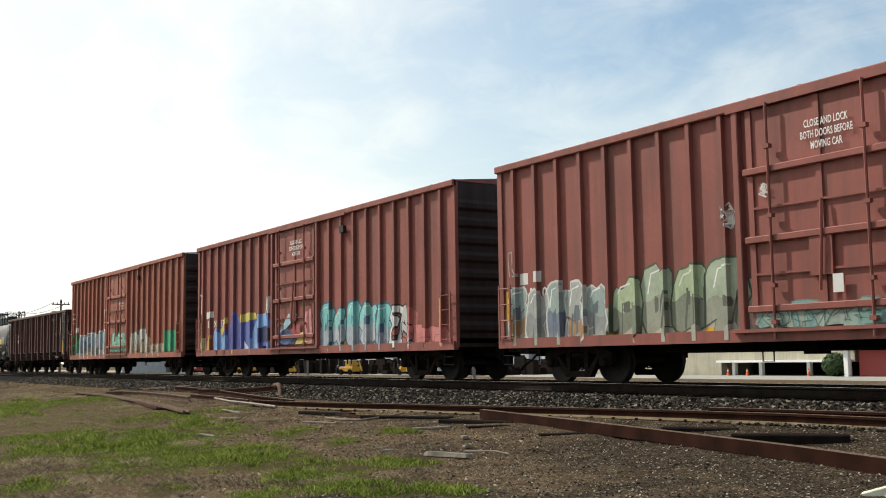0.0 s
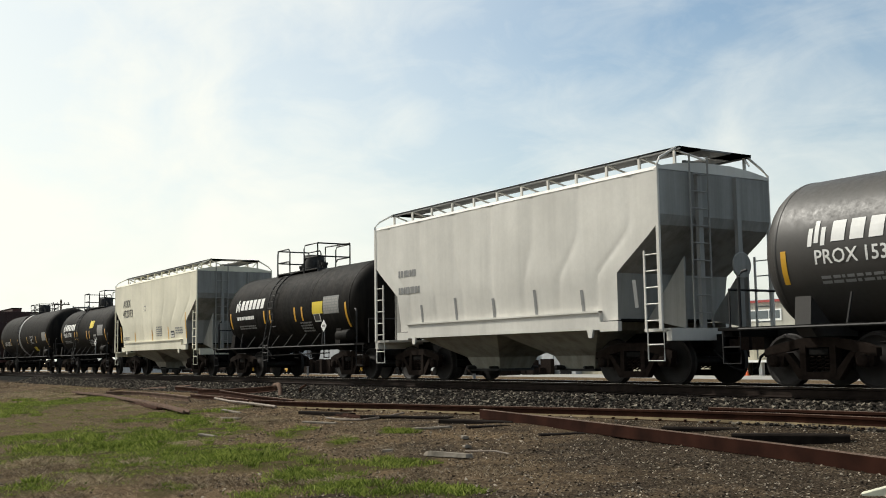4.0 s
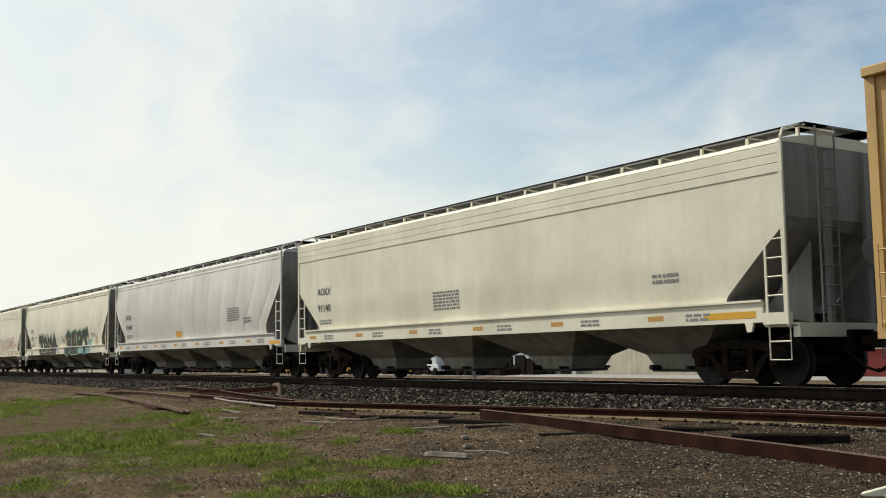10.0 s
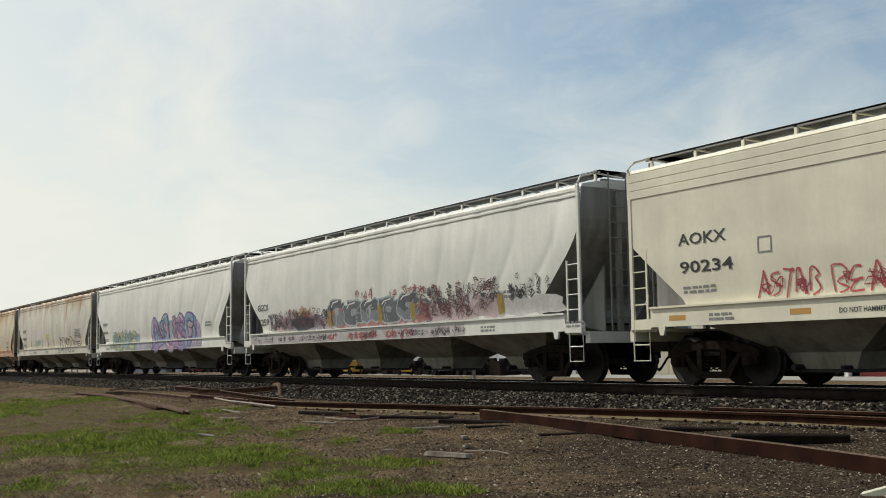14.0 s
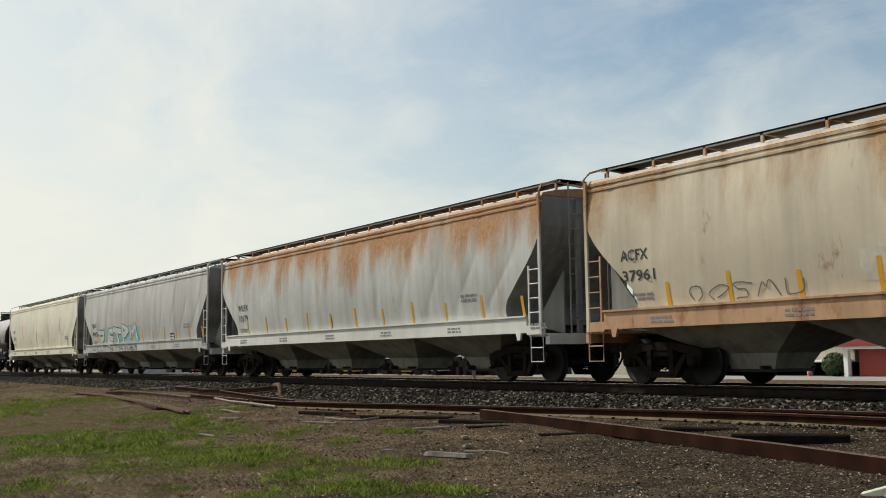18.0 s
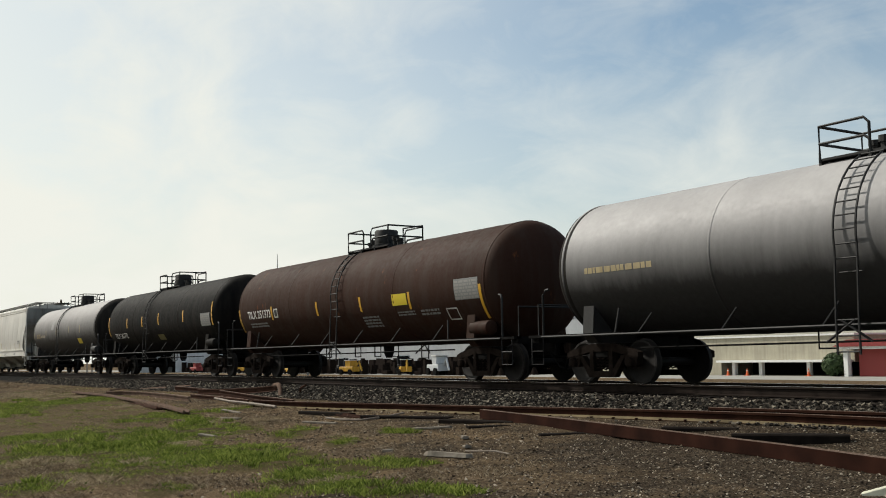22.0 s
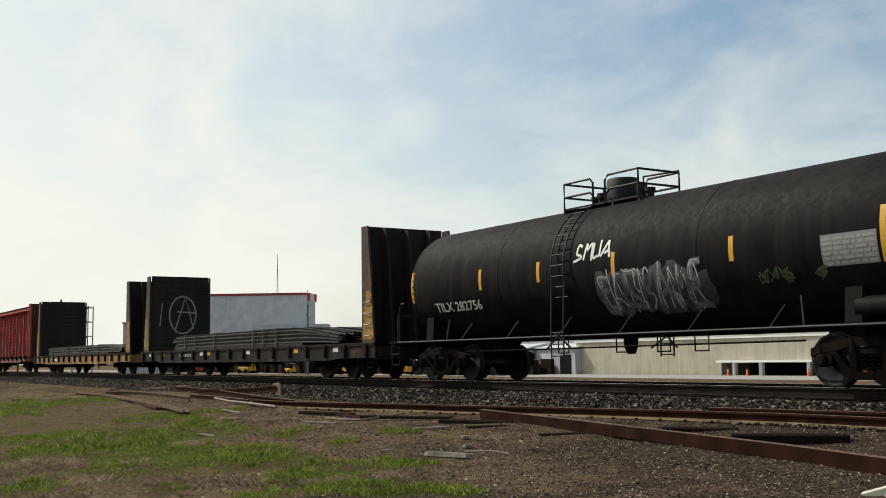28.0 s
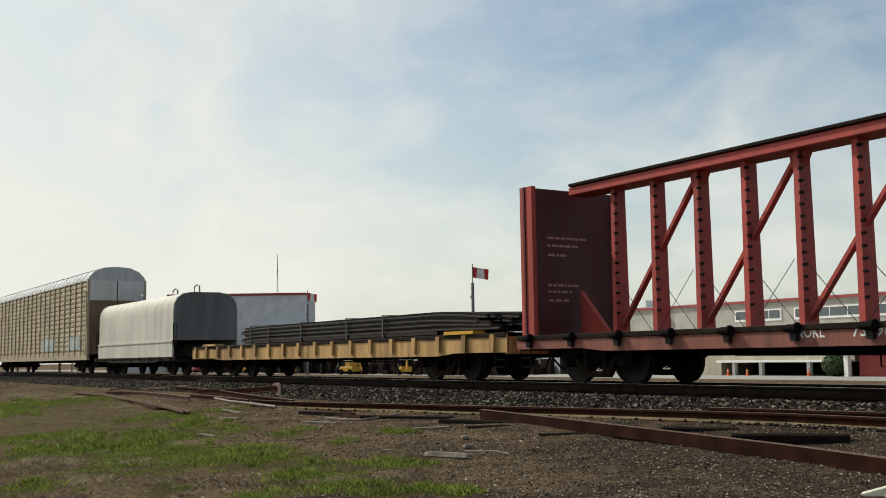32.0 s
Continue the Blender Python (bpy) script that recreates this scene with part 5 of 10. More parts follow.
def bar_load(car, x0, x1, z, layers, mat, strap_mat, seed, straps=(), droop=0.15, w=1.25, bar=0.19):
    """Long steel bars in strapped layers on the deck, ends uneven, the free end hanging down."""
    rnd = random.Random(seed)
    ld = part("steel_load", Shape().box(x0 + 0.4, x1 - 2.5, -w, w, z, z + 0.08), strap_mat, car, "strapped stack of long steel bars")
    zz = z + 0.09
    for k in range(layers):
        n = int(2 * w / bar)
        for i in range(n):
            y = -w + (i + 0.5) * 2 * w / n
            a, b = x0 + rnd.uniform(-0.15, 0.3), x1 + rnd.uniform(-0.7, 0.25)
            sag = rnd.uniform(-0.01, 0.012)
            ring = [(y - bar * 0.42, 0), (y + bar * 0.42, 0), (y + bar * 0.42, 0.03), (y + 0.03, 0.05), (y + 0.03, 0.085), (y + bar * 0.3, 0.1), (y + bar * 0.3, 0.115 + sag),
                    (y - bar * 0.3, 0.115 + sag), (y - bar * 0.3, 0.1), (y - 0.03, 0.085), (y - 0.03, 0.05), (y - bar * 0.42, 0.03)]
            m = len(ring)
            stations = ((a, -0.03), (a + 1.5, 0.0), (b - 2.4, 0.0), (b - 1.1, -droop * 0.4 * (k + 1) / layers), (b, -droop * (k + 1) / layers))
            s = Shape()
            s.add([(x, q[0], zz + q[1] + dz) for x, dz in stations for q in ring],
                  [(r * m + j, r * m + (j + 1) % m, (r + 1) * m + (j + 1) % m, (r + 1) * m + j) for r in range(4) for j in range(m)] + [tuple(range(m - 1, -1, -1)), tuple(range(4 * m, 5 * m))])
            part("steel_bar", s, mat, ld)
        zz += 0.13
    for x in straps:
        s = Shape()
        s.box(x - 0.03, x + 0.03, -w - 0.045, -w - 0.015, z - 0.1, zz + 0.005)
        s.box(x - 0.03, x + 0.03, w + 0.015, w + 0.045, z - 0.1, zz + 0.005)
        s.box(x - 0.03, x + 0.03, -w - 0.045, w + 0.045, zz - 0.008, zz + 0.008)
        part("strap", s, M_STRAP, ld)


def flat_car(x0, length, mat, label):
    car = thing("flatcar", label, "railroad car", "freight cars of the train")
    h = length / 2
    deck(car, h, 0.68, 1.16, mat, mat, 18)
    for sgn in (-1, 1):
        for side in (1, -1):
            s = Shape()
            s.box(*sorted((sgn * (h - 1.3), sgn * (h - 2.6))), *sorted((side * -1.56, side * -1.2)), 1.16, 1.24)
            part("end_bracket", s, M_YELLOW if sgn > 0 else mat, car)
    brake_rigging(car, 5.0, 0.45)
    running_gear(car, (-7.2, 7.2), x0)
    coupler(car, h, h + 0.75)
    return car, (lambda x, z: -1.505)


def coil_car(x0, length, mat, hood_mat, label):
    car = thing("coil_car", label, "railroad car", "freight cars of the train")
    h = length / 2
    deck(car, h, 0.62, 0.80, mat, M_POCKET, 9)
    s = Shape()
    hh = h - 0.55
    out = [(-1.42, 1.5), (-1.42, 2.75), (-1.38, 3.05), (-1.25, 3.30), (-1.0, 3.47), (-0.6, 3.54), (0.6, 3.54), (1.0, 3.47), (1.25, 3.30), (1.38, 3.05), (1.42, 2.75), (1.42, 1.5)]
    s.prism(out, -hh, hh)
    hood = part("hood", s, hood_mat, car, "cream rounded steel coil hood", smooth=40)
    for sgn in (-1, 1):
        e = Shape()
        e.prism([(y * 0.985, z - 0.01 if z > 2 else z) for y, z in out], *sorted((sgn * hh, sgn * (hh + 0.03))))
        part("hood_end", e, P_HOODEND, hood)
    for x in (-hh + 0.06, hh - 0.06):
        r = Shape()
        r.prism([(y * 1.008, z + (0.012 if z > 3 else 0)) for y, z in out], x - 0.05, x + 0.05)
        part("hood_rib", r, hood_mat, hood)
    for side in (1, -1):
        k_ = Shape()
        k_.box(-hh, hh, *sorted((side * -1.47, side * -1.40)), 0.78, 1.42)
        k_.box(-hh - 0.03, hh + 0.03, *sorted((side * -1.50, side * -1.40)), 1.42, 1.50)
        part("trough_side", k_, hood_mat, car)
    for x in (-hh * 0.6, hh * 0.3, hh * 0.8):
        r = Shape()
        r.tube([(x - 0.35, 0, 3.56), (x - 0.32, 0, 3.85), (x, 0, 3.95), (x + 0.32, 0, 3.85), (x + 0.35, 0, 3.56)], 0.035, 6)
        part("lifting_eye", r, M_GRAYMETAL, hood)
    for sgn in (-1, 1):
        g = Shape()
        g.tube([(sgn * (h - 0.1), -1.45, 1.25), (sgn * (h - 0.1), -1.45, 2.2), (sgn * (h - 0.45), -1.45, 2.2), (sgn * (h - 0.45), -1.45, 1.25)], 0.022, 5)
        part("grab_rail", g, mat, car)
    brake_rigging(car, 2.6, 0.5)
    running_gear(car, (-h + 1.7, h - 1.7), x0)
    coupler(car, h, h + 0.75)
    return car, (lambda x, z: -1.505)


def autorack(x0, length, mat, roof_mat, label):
    car = thing("autorack", label, "railroad car", "freight cars of the train")
    h = length / 2
    for side in (1, -1):
        for k in range(22):
            xa = -h + 0.15 + (length - 0.3) * k / 22
            xb = -h + 0.15 + (length - 0.3) * (k + 1) / 22
            s = Shape()
            out = [(side * -1.44, 1.2)]
            for j in range(14):
                z = 1.3 + j * 0.26
                out += [(side * -1.47, z - 0.03), (side * -1.50, z), (side * -1.50, z + 0.14), (side * -1.47, z + 0.17)]
            s.prism(out + [(side * -1.44, 4.95)], xa + 0.02, xb - 0.02)
            part("side_panel", s, mat, car)
            p_ = Shape()
            p_.box(xa - 0.05, xa + 0.05, *sorted((side * -1.55, side * -1.42)), 1.0, 5.0)
            part("side_post", p_, mat, car)
        b = Shape()
        b.box(-h, h, *sorted((side * -1.52, side * -1.38)), 0.75, 1.2)
        part("side_sill", b, mat, car)
    r = Shape()
    prof = [(-1.52, 4.95), (-1.50, 5.1), (-1.2, 5.45), (-0.7, 5.66), (0, 5.72), (0.7, 5.66), (1.2, 5.45), (1.50, 5.1), (1.52, 4.95)]
    r.prism(prof, -h, h)
    part("roof", r, roof_mat, car, smooth=40)
    for k in range(1, 24):
        x = -h + length * k / 24
        q = Shape()
        q.prism([(y * 1.008, z + 0.02) for y, z in prof], x - 0.04, x + 0.04)
        part("roof_rib", q, roof_mat, car)
    for sgn in (-1, 1):
        for y0, y1 in ((-1.45, -0.03), (0.03, 1.45)):
            d = Shape()
            d.box(*sorted((sgn * (h - 0.04), sgn * (h + 0.05))), y0, y1, 1.05, 3.9)
            for yy in (y0 + 0.1, (y0 + y1) / 2, y1 - 0.1):
                d.box(*sorted((sgn * (h + 0.05), sgn * (h + 0.10))), yy - 0.04, yy + 0.04, 1.05, 3.9)
            part("end_door", d, P_AUTOEND, car)
            d = Shape()
            d.box(*sorted((sgn * (h - 0.04), sgn * (h + 0.05))), y0, y1, 3.905, 4.95)
            d.box(*sorted((sgn * (h + 0.05), sgn * (h + 0.08))), y0 + 0.3, y1 - 0.3, 4.35, 4.9)
            part("upper_end_panel", d, P_AUTOTOP, car, "pale silver end panel")
        for side in (1, -1):
            g = Shape()
            g.box(*sorted((sgn * (h + 0.06), sgn * (h - 0.16))), *sorted((side * 1.56, side * 1.44)), 0.9, 5.0)
            part("corner_post", g, mat, car)
            ladder(car, sgn * (h - 0.1), sgn * (h - 0.5), side * 1.58, [1.1 + 0.4 * k for k in range(9)], mat)
    f = Shape()
    f.box(-h, h, -1.42, 1.42, 0.95, 1.08)
    f.box(-h, h, -0.3, 0.3, 0.6, 0.95)
    part("floor", f, M_BLACK, car)
    running_gear(car, (-h + 3.0, h - 3.0), x0)
    coupler(car, h, h + 0.9)
    return car, (lambda x, z: -1.50)


# ---- ground ----
def gz(x, y):
    """Height of the ground: ballast bed, its shoulders, and land that falls away towards the viewer."""
    pts = [(-4000, -1.3), (-30, -1.15), (-16, -1.0), (-10, -0.87), (-6, -0.76), (-4.2, -0.68), (-3.0, -0.57), (-2.5, -0.50), (-1.6, -0.235), (1.55, -0.235), (2.6, -0.55), (6, -0.7), (25, -1.35), (60, -1.72), (4000, -1.72)]
    for (a, u), (b, w) in zip(pts, pts[1:]):
        if a <= y <= b:
            z = u + (w - u) * (y - a) / (b - a)
            break
    if -30 < y < -2.2:
        k = min(1, (-2.2 - y) / 1.5)
        z += k * (0.05 * noise.noise((x * 0.35, y * 0.35, 3.1)) + 0.02 * noise.noise((x * 1.6, y * 1.6, 7.0)))
    return z


def spaced(*runs):
    out = []
    for a, b, n in runs:
        out += [a + (b - a) * k / n for k in range(n)]
    return out + [runs[-1][1]]


gxs = spaced((-3000, -400, 8), (-400, -90, 14), (-90, -50, 40), (-50, -2, 200), (-2, 40, 30), (40, 3000, 10))
gys = spaced((-1500, -60, 6), (-60, -20, 10), (-20, -14, 20), (-14, -2.6, 70), (-2.6, 3, 18), (3, 60, 14), (60, 3000, 10))
g = Shape()
g.add([(x, y, gz(x, y)) for x in gxs for y in gys],
      [(i * len(gys) + k, (i + 1) * len(gys) + k, (i + 1) * len(gys) + k + 1, i * len(gys) + k + 1) for i in range(len(gxs) - 1) for k in range(len(gys) - 1)])


def ground_material():
    m, t, b = start_mat("railway_ground", 1.0)
    b.inputs["Specular IOR Level"].default_value = 0.03
    co = t.nodes.new("ShaderNodeTexCoord")
    sep = t.nodes.new("ShaderNodeSeparateXYZ")
    t.links.new(co.outputs["Object"], sep.inputs[0])
    big = noise_of(t, 0.22, detail=5)
    mid = noise_of(t, 1.3, detail=7, rough=0.65)
    fine = noise_of(t, 24.0, detail=5, rough=0.72)
    grit = noise_of(t, 70.0, detail=3, rough=0.7, offset=(4, 2, 0))
    # dark cinders and gravel by the rails, dry tan dirt and turf farther along and nearer the field
    co2 = t.nodes.new("ShaderNodeTexCoord")
    cells = []
    for scale in (34.0, 15.0):
        vo = nd(t, "ShaderNodeTexVoronoi", Scale=scale)
        t.links.new(co2.outputs["Object"], vo.inputs["Vector"])
        bw = t.nodes.new("ShaderNodeSeparateColor")
        t.links.new(vo.outputs["Color"], bw.inputs[0])
        cells.append((bw.outputs[0], vo.outputs["Distance"]))
    cinder = mixc(t, ramp(t, mid, 0.32, 0.68), (0.033, 0.0235, 0.016), (0.130, 0.095, 0.064))
    cinder = mixc(t, ramp(t, cells[0][0], 0.45, 0.95, 0.0, 0.9), cinder, (0.115, 0.088, 0.060))
    cinder = mixc(t, ramp(t, cells[0][0], 0.93, 0.97, 0.0, 0.9), cinder, (0.31, 0.265, 0.20))
    cinder = mixc(t, ramp(t, cells[1][0], 0.90, 0.96, 0.0, 0.6), cinder, (0.16, 0.13, 0.095))
    # shade in the gaps between gravel stones is put into the colour
    cinder = mixc(t, ramp(t, cells[0][1], 0.30, 0.62, 0.0, 0.8), cinder, (0.006, 0.005, 0.004))
    tan = mixc(t, ramp(t, mid, 0.3, 0.7), (0.034, 0.022, 0.013), (0.140, 0.095, 0.054))
    tan = mixc(t, ramp(t, fine, 0.42, 0.74, 0.0, 0.65), tan, (0.175, 0.124, 0.075))
    tan = mixc(t, ramp(t, cells[0][0], 0.75, 0.98, 0.0, 0.7), tan, (0.32, 0.25, 0.16))
    tan = mixc(t, ramp(t, fine, 0.50, 0.30, 0.0, 0.6), tan, (0.013, 0.009, 0.006))
    turf = mixc(t, ramp(t, fine, 0.3, 0.7), (0.018, 0.018, 0.006), (0.082, 0.070, 0.026))
    wide = math2(t, "ADD", big, math2(t, "MULTIPLY", mid, 0.45))
    tanmask = math2(t, "ADD", wide, ramp(t, sep.outputs["X"], -9.0, -22.0, -0.16, 0.12))
    tanmask = math2(t, "ADD", tanmask, ramp(t, sep.outputs["Y"], -4.0, -9.0, -0.10, 0.06))
    c = mixc(t, ramp(t, tanmask, 0.56, 0.78), cinder, tan)
    cover = t.nodes.new("ShaderNodeAttribute")
    cover.attribute_name = "turf"
    gmask = math2(t, "ADD", cover.outputs["Fac"], math2(t, "MULTIPLY", math2(t, "ADD", mid, -0.5), 1.6))
    c = mixc(t, ramp(t, gmask, 0.25, 0.85, 0.0, 0.75), c, turf)
    stone = mixc(t, fine, (0.006, 0.0055, 0.005), (0.024, 0.023, 0.0215))
    c = mixc(t, ramp(t, sep.outputs["Y"], -2.9, -2.3), c, stone)
    c = mixc(t, ramp(t, sep.outputs["Y"], 4.0, 12.0), c, tan)
    t.links.new(c, b.inputs["Base Color"])
    bump(t, b, math2(t, "ADD", math2(t, "ADD", fine, mid), math2(t, "MULTIPLY", cells[0][1], -0.8)), 0.9, 0.03)
    return m


M_GROUND = ground_material()
GREEN = [(-37.0, -9.0, 1.4, 4.2), (-18.5, -11.6, 1.1, 1.6), (-15.0, -11.8, 0.8, 0.8), (-27.1, -7.3, 0.84, 2.2), (-21.0, -9.2, 1.65, 2.2), (-16.2, -10.3, 1.2, 1.6), (-24.0, -7.4, 0.33, 1.2), (-16.1, -9.4, 0.56, 1.1), (-28.0, -4.9, 0.42, 1.5), (-19.0, -7.3, 0.33, 1.2), (-16.4, -7.6, 0.24, 0.9), (-14.7, -9.7, 0.68, 1.2),
         (-12.6, -9.9, 0.56, 1.4), (-12.7, -8.7, 0.55, 0.7), (-11.1, -10.3, 0.4, 0.65), (-10.3, -10.1, 0.57, 0.5), (-13.9, -13.3, 0.42, 0.7), (-12.6, -11.9, 0.23, 0.5), (-11.2, -11.2, 0.33, 0.4), (-17.5, -5.7, 0.38, 0.8), (-9.6, -9.7, 0.2, 0.5), (-39.8, -6.0, 1.3, 3.2), (-22.9, -11.0, 0.94, 2.0), (-19.0, -10.7, 0.95, 1.4)]
MEADOW = [(-36, -8.5, 3.0, 9.0), (-27, -9.6, 2.6, 6.0), (-20, -10.4, 2.2, 4.5), (-15.8, -11.2, 1.6, 2.6), (-48, -7.0, 2.5, 9.0)]


def turf_at(x, y):
    """How much turf grows at a place: 1 in the green patches, less around them."""
    f = 0.0
    for patches, k in ((GREEN, 1.0), (MEADOW, 0.45)):
        for px, py, a, b in patches:
            dx, dy = x - px, y - py
            u, w = (dx * 0.5414 + dy * 0.8408) / a, (-dx * 0.8408 + dy * 0.5414) / b
            r = u * u + w * w
            if r < 1.9:
                f = max(f, k * min(1.0, (1.9 - r) / 1.2))
    return f


ground_mesh = g.mesh("ground", M_GROUND, 80)
turf_map = ground_mesh.attributes.new("turf", "FLOAT", "POINT")
turf_map.data.foreach_set("value", [turf_at(v.co.x, v.co.y) if -75 < v.co.x < -5 and -16 < v.co.y < -2 else 0.0 for v in ground_mesh.vertices])
tagged(new("ground", ground_mesh), "trackside ground of dark gravel, dirt and patchy grass", "ground", kind="structure")

# ---- the main track ----
M_MAINRAIL = plain("oily_dark_rail", (0.022, 0.016, 0.013), 0.75, 0.1, 0.35, 5.0, 0.2)
RAIL = [(-0.075, -0.185), (0.075, -0.185), (0.075, -0.172), (0.012, -0.155), (0.010, -0.05), (0.037, -0.036), (0.037, -0.004), (0.028, 0.0), (-0.028, 0.0), (-0.037, -0.004), (-0.037, -0.036), (-0.010, -0.05), (-0.012, -0.155), (-0.075, -0.172)]
for y in (-0.755, 0.755):
    s = Shape()
    s.prism([(y + a, z) for a, z in RAIL], -420, 330)
    r = solid("rail", s, M_MAINRAIL, "steel running rail with a polished head", "rail", "rails of the main track", "structure")
    h = Shape()
    h.box(-420, 330, y - 0.027, y + 0.027, 0.0, 0.004)
    part("rail_head", h, M_RAILTOP, r)
M_TIE = plain("creosoted_wood", (0.012, 0.0092, 0.0075), 0.95, 0.0, 0.4, 5.0, 0.4)
for k in range(170):
    x = -92 + k * 0.53
    tie = cached("tie", lambda: Shape().cbox(-0.115, 0.115, -1.3, 1.3, -0.36, -0.19, 0.012).mesh("tie", M_TIE))
    tob = new("tie", tie)
    tob.matrix_basis = pose(x, random.uniform(-0.03, 0.03), random.uniform(-0.008, 0.0), 0, 0, random.uniform(-0.6, 0.6))
    tagged(tob, "weathered wooden railway tie in ballast", "railroad tie", "ties of the main track")


# ---- the far side of the line: street, yard, works and masts ----
M_CREAM = paint("cream_render", (0.44, 0.405, 0.31), 0.3, 0.0, seed=31, rough=0.85)
M_BEIGE = paint("beige_cladding", (0.36, 0.345, 0.295), 0.2, 0.0, seed=32, rough=0.8)
M_GREYCLAD = paint("grey_cladding", (0.40, 0.41, 0.42), 0.15, 0.0, seed=33, rough=0.7)
M_PALECLAD = paint("pale_cladding", (0.50, 0.515, 0.52), 0.15, 0.0, seed=34, rough=0.7)
M_REDTRIM = plain("red_trim", (0.30, 0.055, 0.05), 0.6)
M_REDROOF = plain("red_roof_tiles", (0.24, 0.04, 0.038), 0.7, 0.0, 0.25, 3.0)
M_DARKHOLE = plain("dark_interior", (0.012, 0.012, 0.013), 0.9)
M_TRIMW = plain("white_trim", (0.74, 0.74, 0.71), 0.6)
M_PAVE = plain("pale_concrete_pavement", (0.30, 0.29, 0.265), 0.9, 0.0, 0.15, 0.8)
M_EQUIP = paint("yellow_machine_paint", (0.60, 0.33, 0.03), 0.4, 0.1, seed=35)
M_ORANGE = plain("orange_plastic", (0.65, 0.12, 0.03), 0.5)
M_GLASS = plain("dark_window_glass", (0.10, 0.115, 0.12), 0.1, 0.0, 0.1, 2.0, 0.0)
M_POLE = plain("grey_pole_metal", (0.16, 0.16, 0.16), 0.5, 0.3)
M_WOODPOLE = plain("weathered_pole_wood", (0.10, 0.075, 0.055), 0.9)

s = Shape()
s.box(-420, 60, 52, 71.5, -1.9, -1.70)
solid("pavement", s, M_PAVE, "pale concrete pavement along the far street", "pavement", kind="structure")


def house(name, label, walls, mat):
    """A building of plain blocks: walls are (x0, x1, y0, y1, z0, z1)."""
    t = thing(name, label, "building")
    for w in walls:
        part("wall", Shape().box(*w), mat, t)
    return t


# long low warehouse with a red roof edge, parallel to the line
wh = thing("warehouse", "long beige and grey warehouse with a red roof edge", "building")
for k in range(18):
    xa, xb = -196 + k * 10, -186 + k * 10
    part("wall", Shape().box(xa, xb - 0.02, 80, 92, -1.75, 6.35), M_GREYCLAD if xb < -104 else M_BEIGE, wh)
part("roof_edge", Shape().box(-196.2, -15.8, 79.7, 92.2, 6.35, 6.62), M_REDTRIM, wh)
part("roof", Shape().prism([(79.7, 6.62), (86, 7.1), (92.2, 6.62)], -196, -16), M_GREYCLAD, wh)
for a, b in ((-86, -79.5), (-77.5, -68.5), (-67.0, -58.0), (-56, -47)):
    win = part("window", Shape().box(a - 0.12, b + 0.12, 79.9, 80.1, 4.25, 5.55), M_TRIMW, wh)
    n = 4
    for k in range(n):
        x = a + (b - a) * k / n
        part("pane", Shape().box(x + 0.08, x + (b - a) / n - 0.08, 79.86, 79.9, 4.5, 5.4), M_GLASS, win)
part("vent_box", Shape().box(-98.0, -96.6, 79.6, 80, 4.0, 5.2), M_INKGREY, wh)
part("roof_unit", Shape().box(-106.5, -105.2, 84, 86, 7.0, 7.9), M_TRIMW, wh)

# cream loading dock with open dark bays
dk = thing("loading_dock", "cream rendered loading dock with dark open bays", "building")
part("wall", Shape().box(-105.5, -81.2, 72, 79.9, -1.75, 2.25), M_CREAM, dk)
part("upper_wall", Shape().box(-81.2, -64.4, 72, 79.9, -0.35, 2.25), M_CREAM, dk)
part("canopy", Shape().box(-81.2, -64.6, 71.2, 72.0, -0.35, -0.12), M_TRIMW, dk)
part("back_wall", Shape().box(-81.2, -64.4, 77, 79.9, -1.75, -0.35), M_DARKHOLE, dk)
for x in (-79.4, -75.76, -69.72, -65.2):
    part("column", Shape().cbox(x - 0.22, x + 0.22, 71.9, 72.35, -1.75, -0.35, 0.03), M_TRIMW, dk)
part("parapet", Shape().box(-105.7, -64.2, 71.8, 80, 2.25, 2.42), M_TRIMW, dk)

# restaurant porch with a red roof
rs = thing("porch_building", "small red building with a white porch and red roof", "building")
part("wall", Shape().box(-63.2, -46, 71, 79, -1.75, 0.85), M_REDTRIM, rs)
part("porch_column", Shape().cbox(-64.2, -63.7, 70.0, 70.5, -1.75, 0.9, 0.04), M_TRIMW, rs)
part("fascia", Shape().box(-64.6, -46, 69.7, 79, 0.85, 1.1), M_TRIMW, rs)
part("roof", Shape().prism([(-65.0, 1.1), (-63.4, 1.75), (-46, 1.75), (-46, 1.1)], 69.5, 79.2, "y"), M_REDROOF, rs)


def leaf_ball(r, n, seed, leaf=0.16):
    """A clipped shrub: leaves scattered through a rough ball."""
    rnd = random.Random(seed)
    s = Shape()
    for _ in range(n):
        d = Vector((rnd.gauss(0, 1), rnd.gauss(0, 1), rnd.gauss(0, 1))).normalized() * r * rnd.uniform(0.72, 1.06)
        c = Vector((d.x, d.y, d.z * 0.92 + r))
        u = Vector((rnd.gauss(0, 1), rnd.gauss(0, 1), rnd.gauss(0, 1))).normalized()
        w = u.cross(d).normalized()
        a = leaf * rnd.uniform(0.6, 1.3)
        s.add([c - u * a, c + w * a * 0.6, c + u * a, c - w * a * 0.6], [(0, 1, 2, 3)])
    return s


M_SHRUB = plain("shrub_leaves", (0.045, 0.075, 0.025), 0.7, 0.0, 0.5, 2.5, 0.0)
sh = thing("bush", "round dark green clipped bush by the porch", "bush")
part("foliage", leaf_ball(1.15, 2200, 4), M_SHRUB, sh)
part("stem", Shape().tube([(0, 0, -0.2), (0, 0, 1.0)], 0.06), M_WOODPOLE, sh)
sh.location = (-65.6, 70.6, -1.72)

